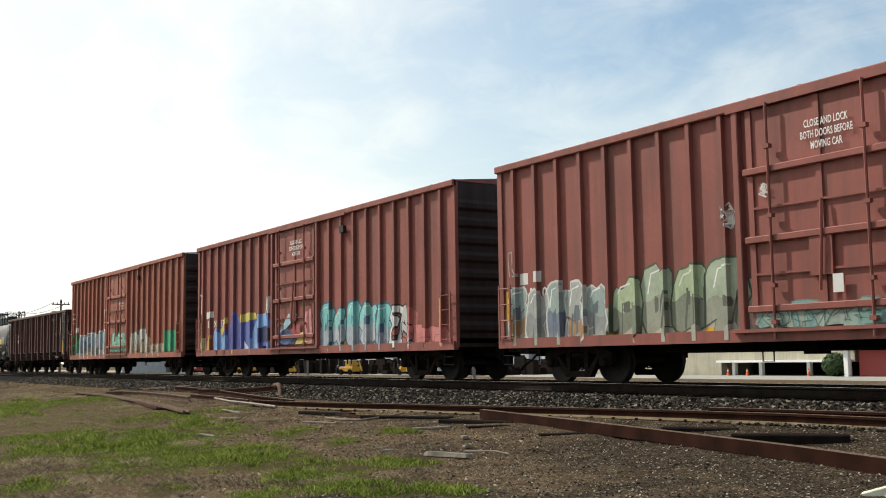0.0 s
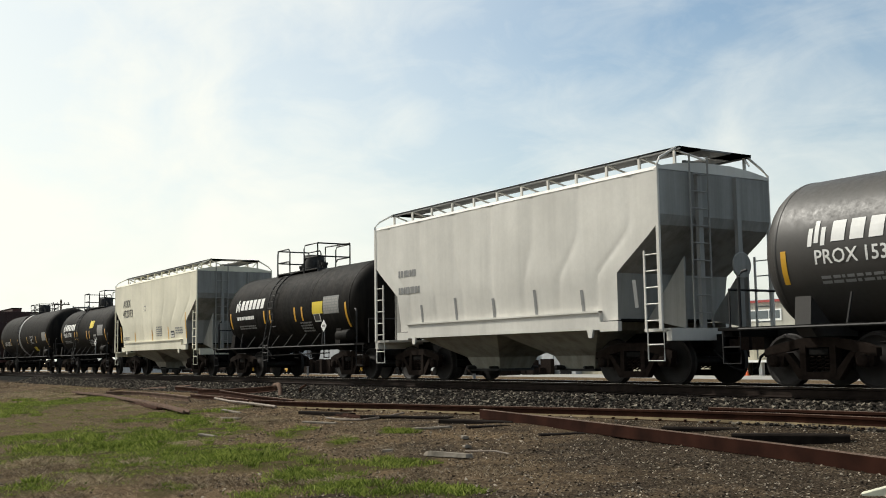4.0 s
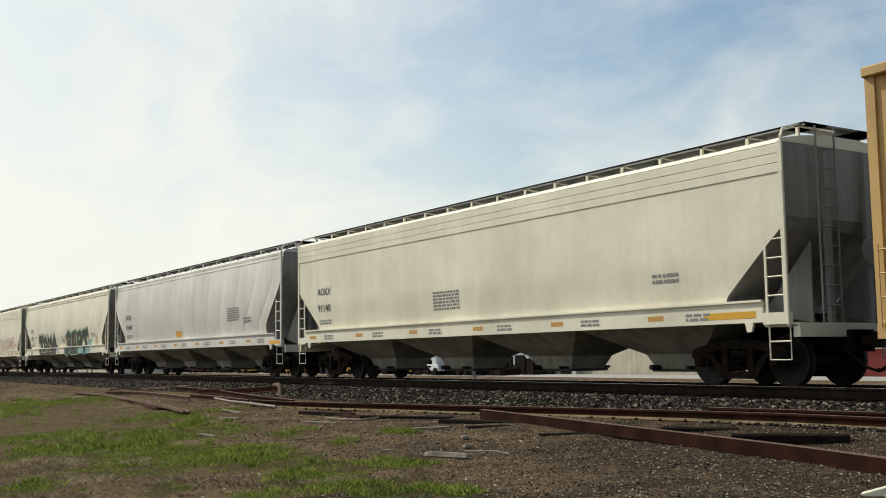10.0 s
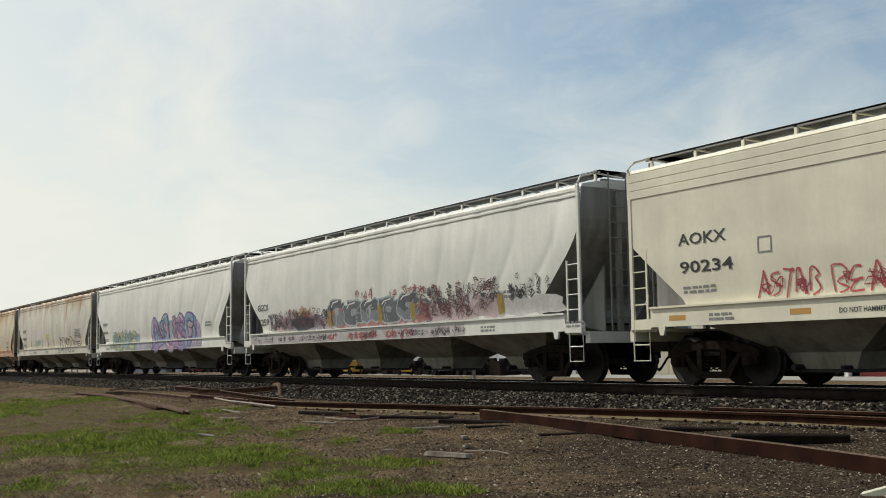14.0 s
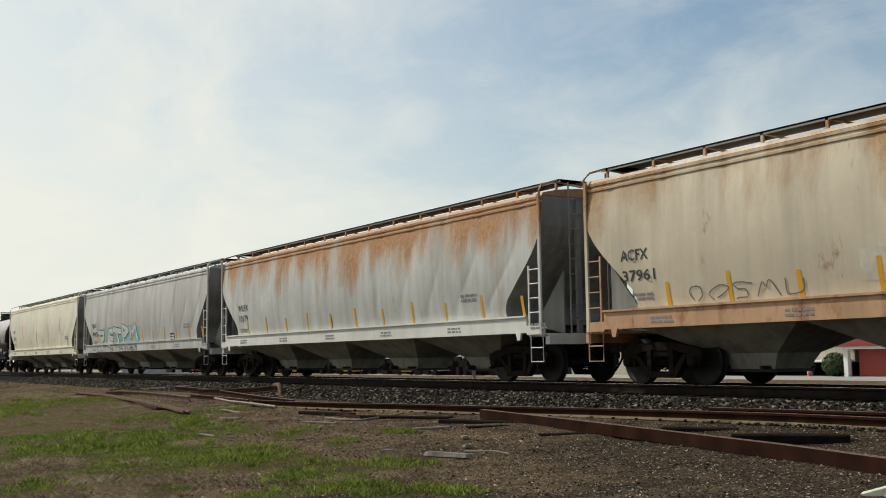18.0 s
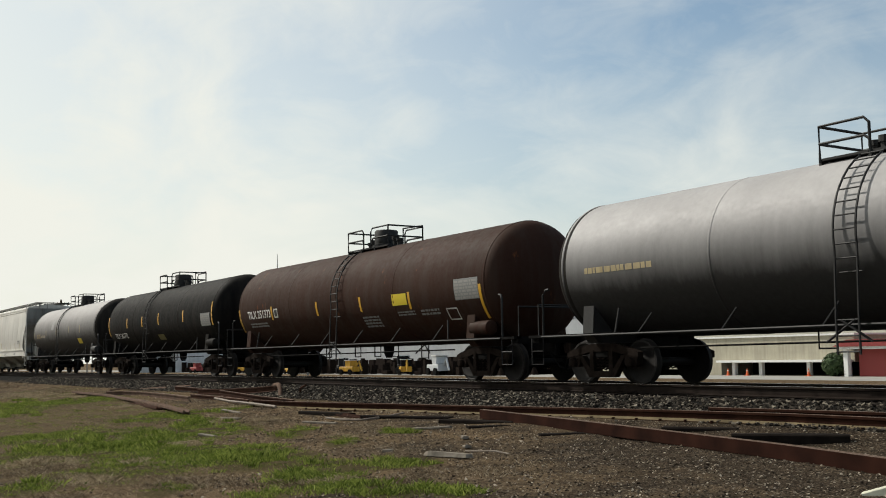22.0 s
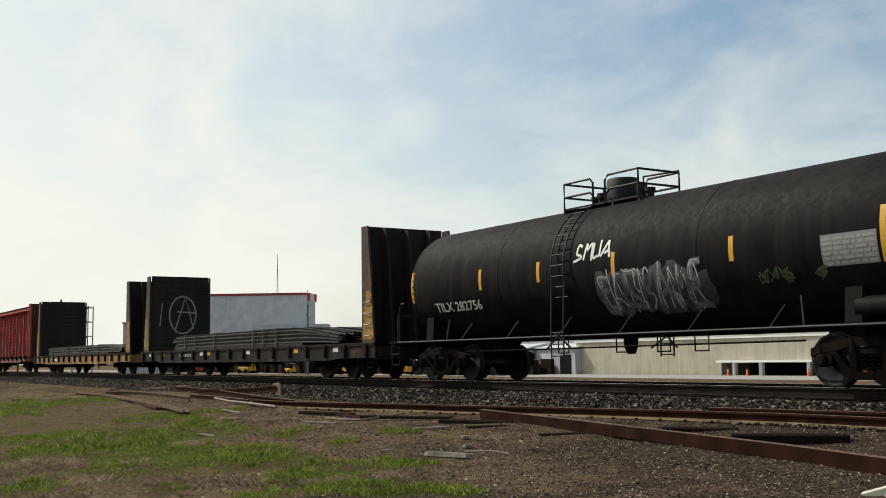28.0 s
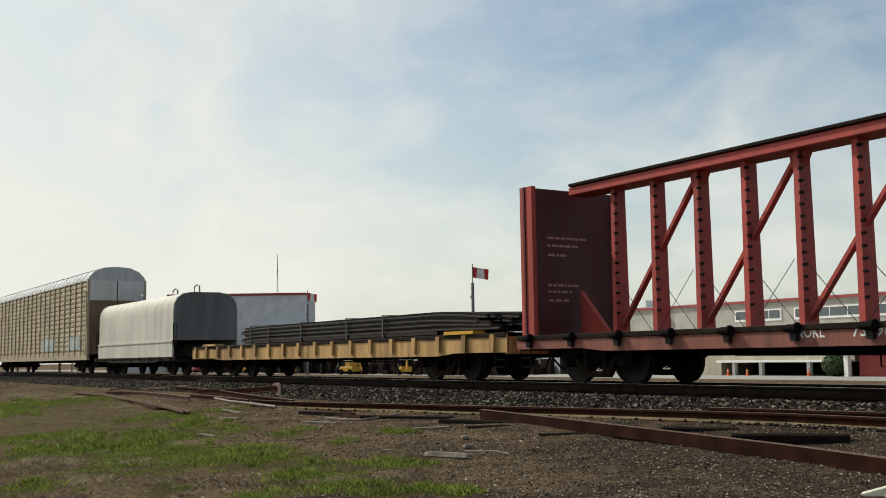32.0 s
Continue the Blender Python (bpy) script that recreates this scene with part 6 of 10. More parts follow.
for x in (-78.9, -76.3, -68.6):
    c = thing("traffic_cone", "small orange traffic cone with a white band", "traffic cone", "cones by the dock")
    part("cone", Shape().lathe([(0.04, 0.22), (0.1, 0.17), (0.75, 0.04)], 12, "z"), M_ORANGE, c)
    part("band", Shape().lathe([(0.38, 0.112), (0.55, 0.082)], 12, "z"), M_WHITE, c)
    part("base", Shape().box(-0.25, 0.25, -0.25, 0.25, 0.0, 0.05), M_ORANGE, c)
    c.location = (x, 70.5, -1.70)

# grey sheds
for xa, xb, y, zt in ((-121.0, -113.0, 70, 1.75), (-112.6, -104.6, 71, 1.65)):
    t = thing("shed", "low grey metal shed with a wide door", "building", "sheds by the yard")
    part("wall", Shape().box(xa, xb, y, y + 6, -1.75, zt), M_GREYCLAD, t)
    part("roof", Shape().prism([(y - 0.3, zt), (y + 3, zt + 0.6), (y + 6.3, zt)], xa - 0.2, xb + 0.2), M_PALECLAD, t)
    part("door", Shape().box(xa + 1.2, xa + 3.6, y - 0.06, y, -1.7, 0.9), M_PALECLAD, t)
    part("door", Shape().box(xb - 3.0, xb - 0.8, y - 0.06, y, -1.7, 0.8), M_DARKHOLE, t)

# tall grey works block with a flared end wall, set square to the view
M_WORKS = paint("pale_works_cladding", (0.60, 0.61, 0.62), 0.12, 0.0, seed=45, rough=0.7)
M_WORKSWHITE = paint("white_works_cladding", (0.80, 0.80, 0.79), 0.08, 0.0, seed=46, rough=0.7)
wk = thing("factory", "tall grey factory with pale cladding and a red roof line", "building")
AX = Vector((15.03, 23.55, 0)).normalized()
UP = Vector((0, 0, 1))
BK = Vector((-AX.y, AX.x, 0))
ORG = Vector((-224.5, 59.56, 0))


def block(u0, u1, b0, b1, z0, z1):
    v = [ORG + AX * u + BK * b + UP * z for u in (u0, u1) for b in (b0, b1) for z in (z0, z1)]
    return Shape().add(v, [(0, 1, 3, 2), (4, 6, 7, 5), (0, 4, 5, 1), (2, 3, 7, 6), (0, 2, 6, 4), (1, 5, 7, 3)])


part("wall", block(0, 28.0, 0, 18, -1.7, 14.6), M_WORKS, wk)
part("roof_edge", block(-2.0, 28.2, -0.2, 18.2, 14.6, 15.1), M_REDTRIM, wk)
fl = [ORG + AX * u + BK * b + UP * z for u, z, b in ((-2.0, 14.6, -0.1), (0, 14.6, -0.1), (1.2, 5.2, -0.1), (-2.6, 5.2, -0.1), (-2.0, 14.6, 17), (0, 14.6, 17), (1.2, 5.2, 17), (-2.6, 5.2, 17))]
part("flared_wall", Shape().add(fl, [(0, 1, 2, 3), (7, 6, 5, 4), (0, 4, 5, 1), (1, 5, 6, 2), (2, 6, 7, 3), (3, 7, 4, 0)]), M_WORKSWHITE, wk)
part("dark_band", block(1.2, 8.5, -0.3, 0.0, 5.2, 6.1), M_DARKHOLE, wk)
part("annex", block(17, 33, -3, 4, -1.7, 8.2), M_PALECLAD, wk)
part("annex", block(-12, -2.6, 2, 12, -1.7, 9.0), M_PALECLAD, wk)
part("annex_roof", block(-12.2, -2.4, 1.8, 12.2, 9.0, 9.3), M_REDTRIM, wk)


def flagpole(x, y, z, zt, label, flag, lean):
    t = thing("flagpole", label, "flagpole", "flagpoles")
    part("pole", Shape().tube([(x, y, z), (x, y, zt - 2.0)], 0.16, 8).tube([(x, y, zt - 2.2), (x, y, zt)], 0.05, 8), M_POLE, t)
    part("bracket", Shape().box(x - 0.35, x + 0.05, y - 0.1, y + 0.1, zt - 3.6, zt - 3.3), M_POLE, t)
    s = Shape()
    n = 8
    v = []
    for k in range(n + 1):
        u = k / n
        dx = 1.85 * u * lean
        dz = -0.25 * u
        wv = 0.08 * math.sin(u * 7)
        v += [(x + dx * 0.54 + wv, y + dx * 0.84, zt - 0.35 + dz), (x + dx * 0.54 - wv, y + dx * 0.84, zt - 1.42 + dz * 1.2)]
    s.add(v, [(2 * k, 2 * k + 1, 2 * k + 3, 2 * k + 2) for k in range(n)])
    part("flag", s, flag, t, smooth=60)
    return t


def banded_flag():
    m, t, b = start_mat("red_white_flag", 0.8)
    co = t.nodes.new("ShaderNodeTexCoord")
    sep = t.nodes.new("ShaderNodeSeparateXYZ")
    t.links.new(co.outputs["Generated"], sep.inputs[0])
    d = math2(t, "ABSOLUTE", math2(t, "SUBTRACT", sep.outputs["Y"], 0.5), 0.0)
    t.links.new(mixc(t, ramp(t, d, 0.2, 0.26), (0.7, 0.68, 0.66), (0.5, 0.03, 0.04)), b.inputs["Base Color"])
    return m


M_FLAG = banded_flag()
flagpole(-90.9, 46.1, -1.7, 10.3, "grey flagpole flying a red and white flag", M_FLAG, 0.9)
flagpole(-136.8, 49.1, -1.7, 10.4, "grey flagpole with a drooping red and white flag", M_FLAG, 0.7)

ms = thing("radio_mast", "thin grey lattice radio mast far behind the works", "mast")
for k in range(3):
    a = k * math.tau / 3
    part("leg", Shape().tube([(-296 + 0.9 * math.cos(a), 115 + 0.9 * math.sin(a), -1.7), (-295 + 0.15 * math.cos(a), 114.5 + 0.15 * math.sin(a), 24), (-295, 114.4, 32.5)], 0.07, 5), M_POLE, ms)
for k in range(18):
    z = 1 + k * 1.3
    u = 0.9 - 0.75 * (z + 1.7) / 25.7
    c = (-296 + (z + 1.7) / 25.7, 115 - 0.5 * (z + 1.7) / 25.7)
    part("lacing", Shape().tube([(c[0] + u, c[1], z), (c[0] - u * 0.5, c[1] + u * 0.87, z + 0.65), (c[0] - u * 0.5, c[1] - u * 0.87, z + 1.3)], 0.04, 4), M_POLE, ms)

for x, y, zt, lab in ((-166.2, 22.1, 10.2, "wooden utility pole with two crossarms"), (-212.0, 25.0, 10.5, "wooden utility pole with a crossarm")):
    t = thing("utility_pole", lab, "utility pole", "utility poles")
    part("pole", Shape().lathe([(-1.8, 0.2), (zt, 0.13)], 10, "z", (x, y, 0)), M_WOODPOLE, t)
    for z in (zt - 0.8, zt - 1.9):
        part("crossarm", Shape().box(x - 0.08, x + 0.08, y - 1.3, y + 1.3, z, z + 0.16), M_WOODPOLE, t)
    for yy in (-1.1, -0.5, 0.5, 1.1):
        part("insulator", Shape().lathe([(zt - 0.64, 0.05), (zt - 0.5, 0.07), (zt - 0.42, 0.03)], 8, "z", (x, y + yy, 0)), M_GRAYMETAL, t)
for yy in (-1.1, 1.1):
    s = Shape()
    pts = []
    for k in range(21):
        u = k / 20
        pts.append((-166.2 - 45.8 * u, 22.1 + yy + 2.9 * u, 9.78 + 0.3 * u - 2.2 * u * (1 - u)))
    s.tube(pts, 0.03, 4)
    s.tube([(-212.0, 25 + yy, 10.08), (-330, 32 + yy, 10.3)], 0.03, 4)
    solid("power_line", s, M_BLACK, "thin sagging power line between utility poles", "power line", "power lines")

tw = thing("stair_tower", "open steel stair tower beside the yard", "tower")
for dx, dy in ((0, 0), (1.7, 2.6), (-2.6, 1.7), (-0.9, 4.3)):
    part("leg", Shape().tube([(-226.5 + dx, 38.4 + dy, -1.7), (-226.5 + dx, 38.4 + dy, 12.4)], 0.12, 6), M_POLE, tw)
for z in (3, 6, 9, 12):
    part("landing", Shape().add([(-226.5, 38.4, z), (-224.8, 41.0, z), (-227.4, 42.7, z), (-229.1, 40.1, z), (-226.5, 38.4, z + 0.2), (-224.8, 41.0, z + 0.2), (-227.4, 42.7, z + 0.2), (-229.1, 40.1, z + 0.2)],
         [(0, 1, 2, 3), (7, 6, 5, 4), (0, 4, 5, 1), (1, 5, 6, 2), (2, 6, 7, 3), (3, 7, 4, 0)]), M_POLE, tw)
    part("brace", Shape().tube([(-226.5, 38.4, z - 2.8), (-224.8, 41.0, z)], 0.08, 5), M_POLE, tw)


def machine(x, y, s_, label, body, seed):
    """A small yard machine: body, cab, boom and wheels."""
    rnd = random.Random(seed)
    t = thing("yard_machine", label, "machine", "machines in the far yard")
    part("body", Shape().cbox(-1.6, 1.4, -0.8, 0.8, 0.5, 1.25, 0.08), body, t)
    part("cab", Shape().cbox(-0.3, 0.8, -0.7, 0.7, 1.25, 2.2, 0.1), body if rnd.random() < 0.4 else M_DARKHOLE, t)
    part("roof", Shape().box(-0.45, 0.95, -0.8, 0.8, 2.2, 2.3), M_TRIMW, t)
    part("boom", Shape().tube([(1.2, 0, 1.1), (2.1, 0, 1.9 + rnd.uniform(-0.5, 0.3)), (2.7, 0, 0.6)], 0.14, 6), body, t)
    for wx in (-1.1, 0.9):
        for wy in (-0.85, 0.85):
            part("wheel", Shape().lathe([(wy - 0.16, 0.05), (wy - 0.16, 0.42), (wy + 0.16, 0.42), (wy + 0.16, 0.05)], 14, "y", (wx, 0, 0.45)), M_BLACK, t)
    t.matrix_basis = Matrix.Translation((x, y, -1.70)) @ Matrix.Rotation(rnd.uniform(-0.5, 0.5), 4, "Z") @ Matrix.Diagonal((s_, s_, s_, 1))


for i, (x, y, sc, mt) in enumerate(((-162.0, 58, 0.75, M_EQUIP), (-141.0, 58, 0.95, M_EQUIP), (-126.5, 59, 0.95, M_EQUIP), (-119.5, 60, 1.15, M_PALECLAD), (-111.0, 60, 0.9, M_TRUCK), (-181.0, 58, 0.95, M_EQUIP), (-193.0, 59, 0.9, M_TRUCK), (-207.0, 58, 0.9, M_REDTRIM), (-151.0, 62, 1.1, M_DARKSTEEL), (-134.0, 63, 1.2, M_DARKSTEEL), (-172.0, 63, 1.2, M_TRUCK))):
    machine(x, y, sc, "yellow yard machine with a cab and boom" if mt is M_EQUIP else "dark yard machine with a cab and boom", mt, i)
s = Shape()
rnd = random.Random(11)
for k in range(620):
    x, y = rnd.uniform(-260, -108), rnd.uniform(60, 76)
    a, b, c = rnd.uniform(0.3, 2.2), rnd.uniform(0.3, 1.2), rnd.uniform(0.5, 2.5)
    s.box(x, x + a, y, y + b, -1.75, -1.75 + c)
solid("scrap_heap", s, M_TRUCK, "heaped rusty scrap and crates in the far yard", "scrap", kind="stuff")


# ---- loose rails, ties and litter beside the track ----
M_GREYRUST = plain("grey_rust_iron", (0.20, 0.165, 0.135), 0.7, 0.2, 0.3, 6.0, 0.2)
M_OLDHEAD = plain("worn_rust_head", (0.17, 0.115, 0.085), 0.6, 0.3, 0.3, 6.0, 0.1)


def loose_rail(pts, label, tilt=0.0, mat=None, k=1.0):
    """An old rail laid along points (x, y, height of its head)."""
    s = Shape()
    n = len(RAIL)
    v = []
    for i, q in enumerate(pts):
        a, b = pts[max(i - 1, 0)], pts[min(i + 1, len(pts) - 1)]
        l = math.hypot(b[0] - a[0], b[1] - a[1])
        nx, ny = -(b[1] - a[1]) / l, (b[0] - a[0]) / l
        c, sn = math.cos(radians(tilt)), math.sin(radians(tilt))
        for u, z in RAIL:
            w, zz = (u * c - (z + 0.09) * sn) * k, (u * sn + (z + 0.09) * c) * k - 0.09
            v.append((q[0] + nx * w, q[1] + ny * w, q[2] + zz))
    f = [(i * n + k, i * n + (k + 1) % n, (i + 1) * n + (k + 1) % n, (i + 1) * n + k) for i in range(len(pts) - 1) for k in range(n)]
    f += [tuple(range(n - 1, -1, -1)), tuple(range((len(pts) - 1) * n, len(pts) * n))]
    s.add(v, f)
    r = solid("loose_rail", s, mat or M_RAILRUST, label, "rail", "discarded rails beside the track")
    if tilt == 0:
        t = Shape()
        rows = []
        for i, q in enumerate(pts):
            a, b = pts[max(i - 1, 0)], pts[min(i + 1, len(pts) - 1)]
            l = math.hypot(b[0] - a[0], b[1] - a[1])
            nx, ny = -(b[1] - a[1]) / l * 0.026, (b[0] - a[0]) / l * 0.026
            rows += [(q[0] - nx, q[1] - ny, q[2] - 0.002), (q[0] + nx, q[1] + ny, q[2] - 0.002), (q[0] + nx, q[1] + ny, q[2] + 0.005), (q[0] - nx, q[1] - ny, q[2] + 0.005)]
        t.add(rows, [(4 * i + k, 4 * i + (k + 1) % 4, 4 * i + 4 + (k + 1) % 4, 4 * i + 4 + k) for i in range(len(pts) - 1) for k in range(4)])
        part("rail_head", t, M_OLDHEAD, r, "paler worn running head")
    return r


M_OLDRAIL = plain("pale_rust_rail", (0.105, 0.068, 0.050), 0.8, 0.1, 0.35, 4.0, 0.25)
M_DEEPRUST = plain("deep_red_rust_rail", (0.030, 0.0125, 0.0078), 0.9, 0.1, 0.4, 3.0, 0.3)
M_DARKRUST = plain("dark_brown_rust", (0.024, 0.0092, 0.0058), 0.95, 0.0, 0.45, 2.0, 0.3)
M_DUSTFOOT = plain("dust_caked_rail_foot", (0.135, 0.105, 0.062), 0.95, 0.0, 0.35, 3.0, 0.4)
long_pts = [(-28.39, -4.22, -0.51), (-25.96, -4.08, -0.50), (-23.81, -3.85, -0.48), (-21.51, -3.55, -0.45), (-19.4, -3.37, -0.43), (-16.06, -2.95, -0.39), (-13.31, -2.71, -0.36), (-11.02, -2.60, -0.34), (-9.39, -2.58, -0.34), (-7.52, -2.57, -0.34), (-4.0, -2.55, -0.34)]
siding = loose_rail(long_pts, "long rusty old siding rail with a dusty foot", 0, M_DEEPRUST)
# dust lies on the foot and its spikes stand along it
s = Shape()
for (xa, ya, za), (xb, yb, zb) in zip(long_pts, long_pts[1:]):
    s.add([(xa, ya - 0.074, za - 0.190), (xb, yb - 0.074, zb - 0.190), (xb, yb - 0.074, zb - 0.166), (xa, ya - 0.074, za - 0.166), (xb, yb - 0.014, zb - 0.128), (xa, ya - 0.014, za - 0.128)],
          [(0, 1, 2, 3), (3, 2, 4, 5)])
part("dusty_foot", s, M_DUSTFOOT, siding, "tan dust caked on the rail's foot")["kind"] = "stuff"
for (xa, ya, za), (xb, yb, zb) in zip(long_pts, long_pts[1:]):
    n = max(1, round(abs(xb - xa) / 0.55))
    for k in range(n):
        u = (k + 0.4) / n
        x, y, z = xa + (xb - xa) * u, ya + (yb - ya) * u, za + (zb - za) * u
        part("spike", Shape().cbox(x - 0.014, x + 0.014, y - 0.11, y - 0.072, z - 0.2, z - 0.150, 0.004).box(x - 0.02, x + 0.02, y - 0.10, y - 0.055, z - 0.160, z - 0.146), M_DEEPRUST, siding)
heavy_pts = [(-17.8, -3.63, -0.455), (-14.71, -4.06, -0.495), (-11.35, -4.69, -0.525), (-8.94, -5.16, -0.545), (-7.35, -5.54, -0.565), (-5.68, -5.92, -0.585), (-3.2, -6.5, -0.61)]
heavy = loose_rail(heavy_pts, "heavy dark rail lying on its side, foot outward, on gravel", -90, M_DARKRUST, 1.22)
s = Shape()
for (xa, ya, za), (xb, yb, zb) in zip(heavy_pts, heavy_pts[1:]):
    for dy in (-0.104, -0.02):
        s.add([(xa, ya + dy - 0.012, za + 0.006), (xb, yb + dy - 0.012, zb + 0.006), (xb, yb + dy + 0.012, zb + 0.006), (xa, ya + dy + 0.012, za + 0.006), (xa, ya + dy - 0.012, za - 0.01), (xb, yb + dy - 0.012, zb - 0.01)], [(0, 1, 2, 3), (4, 5, 1, 0)])
worn = part("worn_edge", s, M_OLDHEAD, heavy, "paler worn upper edge")
worn["kind"] = "stuff"
loose_rail([(-13.0, -2.27, -0.315), (-11.0, -2.22, -0.30), (-9.66, -2.18, -0.29), (-5.5, -2.1, -0.29)], "short rusty rail half buried in ballast", 0, M_DEEPRUST)
loose_rail([(-46.72, -4.70, -0.55), (-40.82, -4.91, -0.56), (-35.76, -5.44, -0.58), (-30.98, -6.02, -0.60), (-26.95, -6.66, -0.62)], "long pale bent rail in the grass", 78, M_OLDRAIL)
loose_rail([(-34.15, -5.92, -0.64), (-32.53, -6.0, -0.64), (-30.36, -6.27, -0.65)], "short rail offcut beside a bent rail", 80, M_RAILRUST)
loose_rail([(-42.44, -4.5, -0.53), (-41.4, -4.12, -0.51), (-39.67, -3.97, -0.50), (-35.98, -4.12, -0.51), (-33.41, -4.32, -0.53)], "curved rail piece with a pale worn head", 0, M_OLDRAIL)
loose_rail([(-34.99, -3.71, -0.50), (-32.23, -3.82, -0.51), (-29.2, -4.02, -0.53)], "rusty rail piece meeting the siding rail", 0, M_RAILRUST)
loose_rail([(-39.96, -2.58, -0.34), (-37.14, -2.70, -0.36), (-34.85, -2.82, -0.38), (-30.08, -3.48, -0.44), (-26.6, -3.80, -0.48)], "thin dark rail lying across the shoulder", 0, M_DEEPRUST)
loose_rail([(-36.0, -3.1, -0.37), (-34.17, -2.82, -0.34), (-32.62, -2.42, -0.28), (-31.45, -2.14, -0.20)], "rail stub propped on the ballast shoulder", 0, M_RAILRUST)
loose_rail([(-46.1, -3.4, -0.54), (-46.2, -2.66, -0.46)], "rail offcut in dry grass", 60, M_OLDRAIL)
loose_rail([(-43.8, -2.67, -0.45), (-41.75, -2.28, -0.37)], "pale rail offcut on ballast", 60, M_OLDRAIL)
loose_rail([(-41.1, -2.11, -0.32), (-39.75, -1.95, -0.28)], "small rail offcut high on the ballast", 60, M_OLDRAIL)
loose_rail([(-22.23, -4.65, -0.62), (-20.35, -4.87, -0.63)], "short dark rail stub on dirt", 85, M_DEEPRUST)
# thin bent rods
for pts, r in (([(-32.38, -3.85, -0.57), (-30.43, -4.14, -0.60), (-28.08, -4.31, -0.61), (-26.11, -4.53, -0.62)], 0.035), ([(-21.39, -5.39, -0.69), (-20.79, -5.40, -0.70), (-20.09, -5.21, -0.69), (-20.23, -4.59, -0.66), (-20.34, -4.02, -0.60)], 0.022), ([(-13.2, -7.2, -0.78), (-12.7, -7.0, -0.76), (-12.3, -7.05, -0.77)], 0.012)):
    solid("iron_rod", Shape().tube(pts, r, 7), M_GREYRUST, "thin bent iron rod on the ground", "rod", "rods beside the track", smooth=50)
# switch clamp at a rail's end
s = Shape()
s.tube([(-31.5, -2.2, -0.20), (-31.1, -2.25, -0.17), (-30.6, -2.4, -0.27), (-30.35, -2.5, -0.52)], 0.075, 8)
solid("rail_clamp", s, M_OLDRAIL, "bent rusty clamp at a rail end", "clamp", smooth=50)
s = Shape()
s.tube([(-29.6, -2.2, -0.45), (-29.45, -2.25, -0.25), (-29.2, -2.2, -0.16)], 0.035, 6)
solid("track_spike", s, M_RAILRUST, "bent iron rod standing in the ballast", "rod")

# loose ties, some of them dark timbers put in for shaded hollows by the rails
for x, y, z, rz, l in ((-19.7, -4.35, -0.66, 28, 1.1), (-17.3, -4.15, -0.66, 18, 0.9), (-15.4, -3.9, -0.64, -8, 0.9), (-23.0, -4.6, -0.68, 10, 1.0), (-16.2, -4.25, -0.70, 70, 0.75), (-13.9, -4.35, -0.72, 66, 0.75), (-9.95, -3.95, -0.56, 40, 0.78), (-10.05, -3.72, -0.57, 38, 0.6), (-12.2, -3.35, -0.60, 30, 0.6), (-7.6, -4.4, -0.69, 60, 1.0)):
    s = Shape()
    s.cbox(-l, l, -0.11, 0.11, -0.12, 0.035, 0.02)
    o = solid("tie_shade_block", s, M_TIE, "dark rotten wooden tie on gravel, some only stand-ins for shaded hollows", "railroad tie", "loose ties beside the track")
    o.matrix_basis = pose(x, y, z, 0, 0, rz)
M_GREYWOOD = plain("silvered_wood", (0.19, 0.165, 0.135), 0.9, 0.0, 0.35, 8.0, 0.4)
s = Shape()
s.add([(-0.40, -0.06, 0.0), (-0.30, -0.10, 0.0), (0.38, -0.07, 0.0), (0.42, 0.05, 0.0), (0.05, 0.09, 0.0), (-0.38, 0.06, 0.0),
       (-0.38, -0.04, 0.05), (-0.28, -0.08, 0.07), (0.36, -0.05, 0.05), (0.40, 0.04, 0.05), (0.05, 0.07, 0.055), (-0.36, 0.05, 0.06)],
      [(5, 4, 3, 2, 1, 0), (6, 7, 8, 9, 10, 11)] + [(i, (i + 1) % 6, 6 + (i + 1) % 6, 6 + i) for i in range(6)])
o = solid("plank", s, M_GREYWOOD, "short splintered grey plank on gravel", "plank")
o.matrix_basis = pose(-12.7, -7.83, gz(-12.7, -7.83) + 0.01, 0, 0, 18)
for x, y, l, rz in ((-19.6, -8.8, 0.22, 20), (-14.1, -8.0, 0.08, 50), (-13.6, -6.9, 0.10, -20), (-24.0, -6.6, 0.35, 15), (-17.0, -5.4, 0.4, 30), (-20.5, -6.0, 0.45, 25), (-26.5, -5.6, 0.5, 5), (-15.0, -6.0, 0.25, -30)):
    s = Shape()
    s.cbox(-l, l, -0.05, 0.05, -0.01, 0.035, 0.01)
    o = solid("wood_scrap", s, M_GREYWOOD, "pale splintered wood scrap on dirt", "wood scrap", "wood scraps beside the track")
    o.matrix_basis = pose(x, y, gz(x, y) + 0.012, 0, random.uniform(-4, 4), rz)

M_CREAMWOOD = plain("cream_painted_wood", (0.55, 0.54, 0.42), 0.7, 0.0, 0.15, 8.0, 0.2)
s = Shape()
s.cbox(-0.28, 0.28, -0.05, 0.05, 0.0, 0.12, 0.015)
o = solid("board_end", s, M_CREAMWOOD, "pale cream painted board end on gravel", "board")
o.matrix_basis = pose(-6.35, -6.85, gz(-6.35, -6.85) - 0.01, 0, -18, 25)


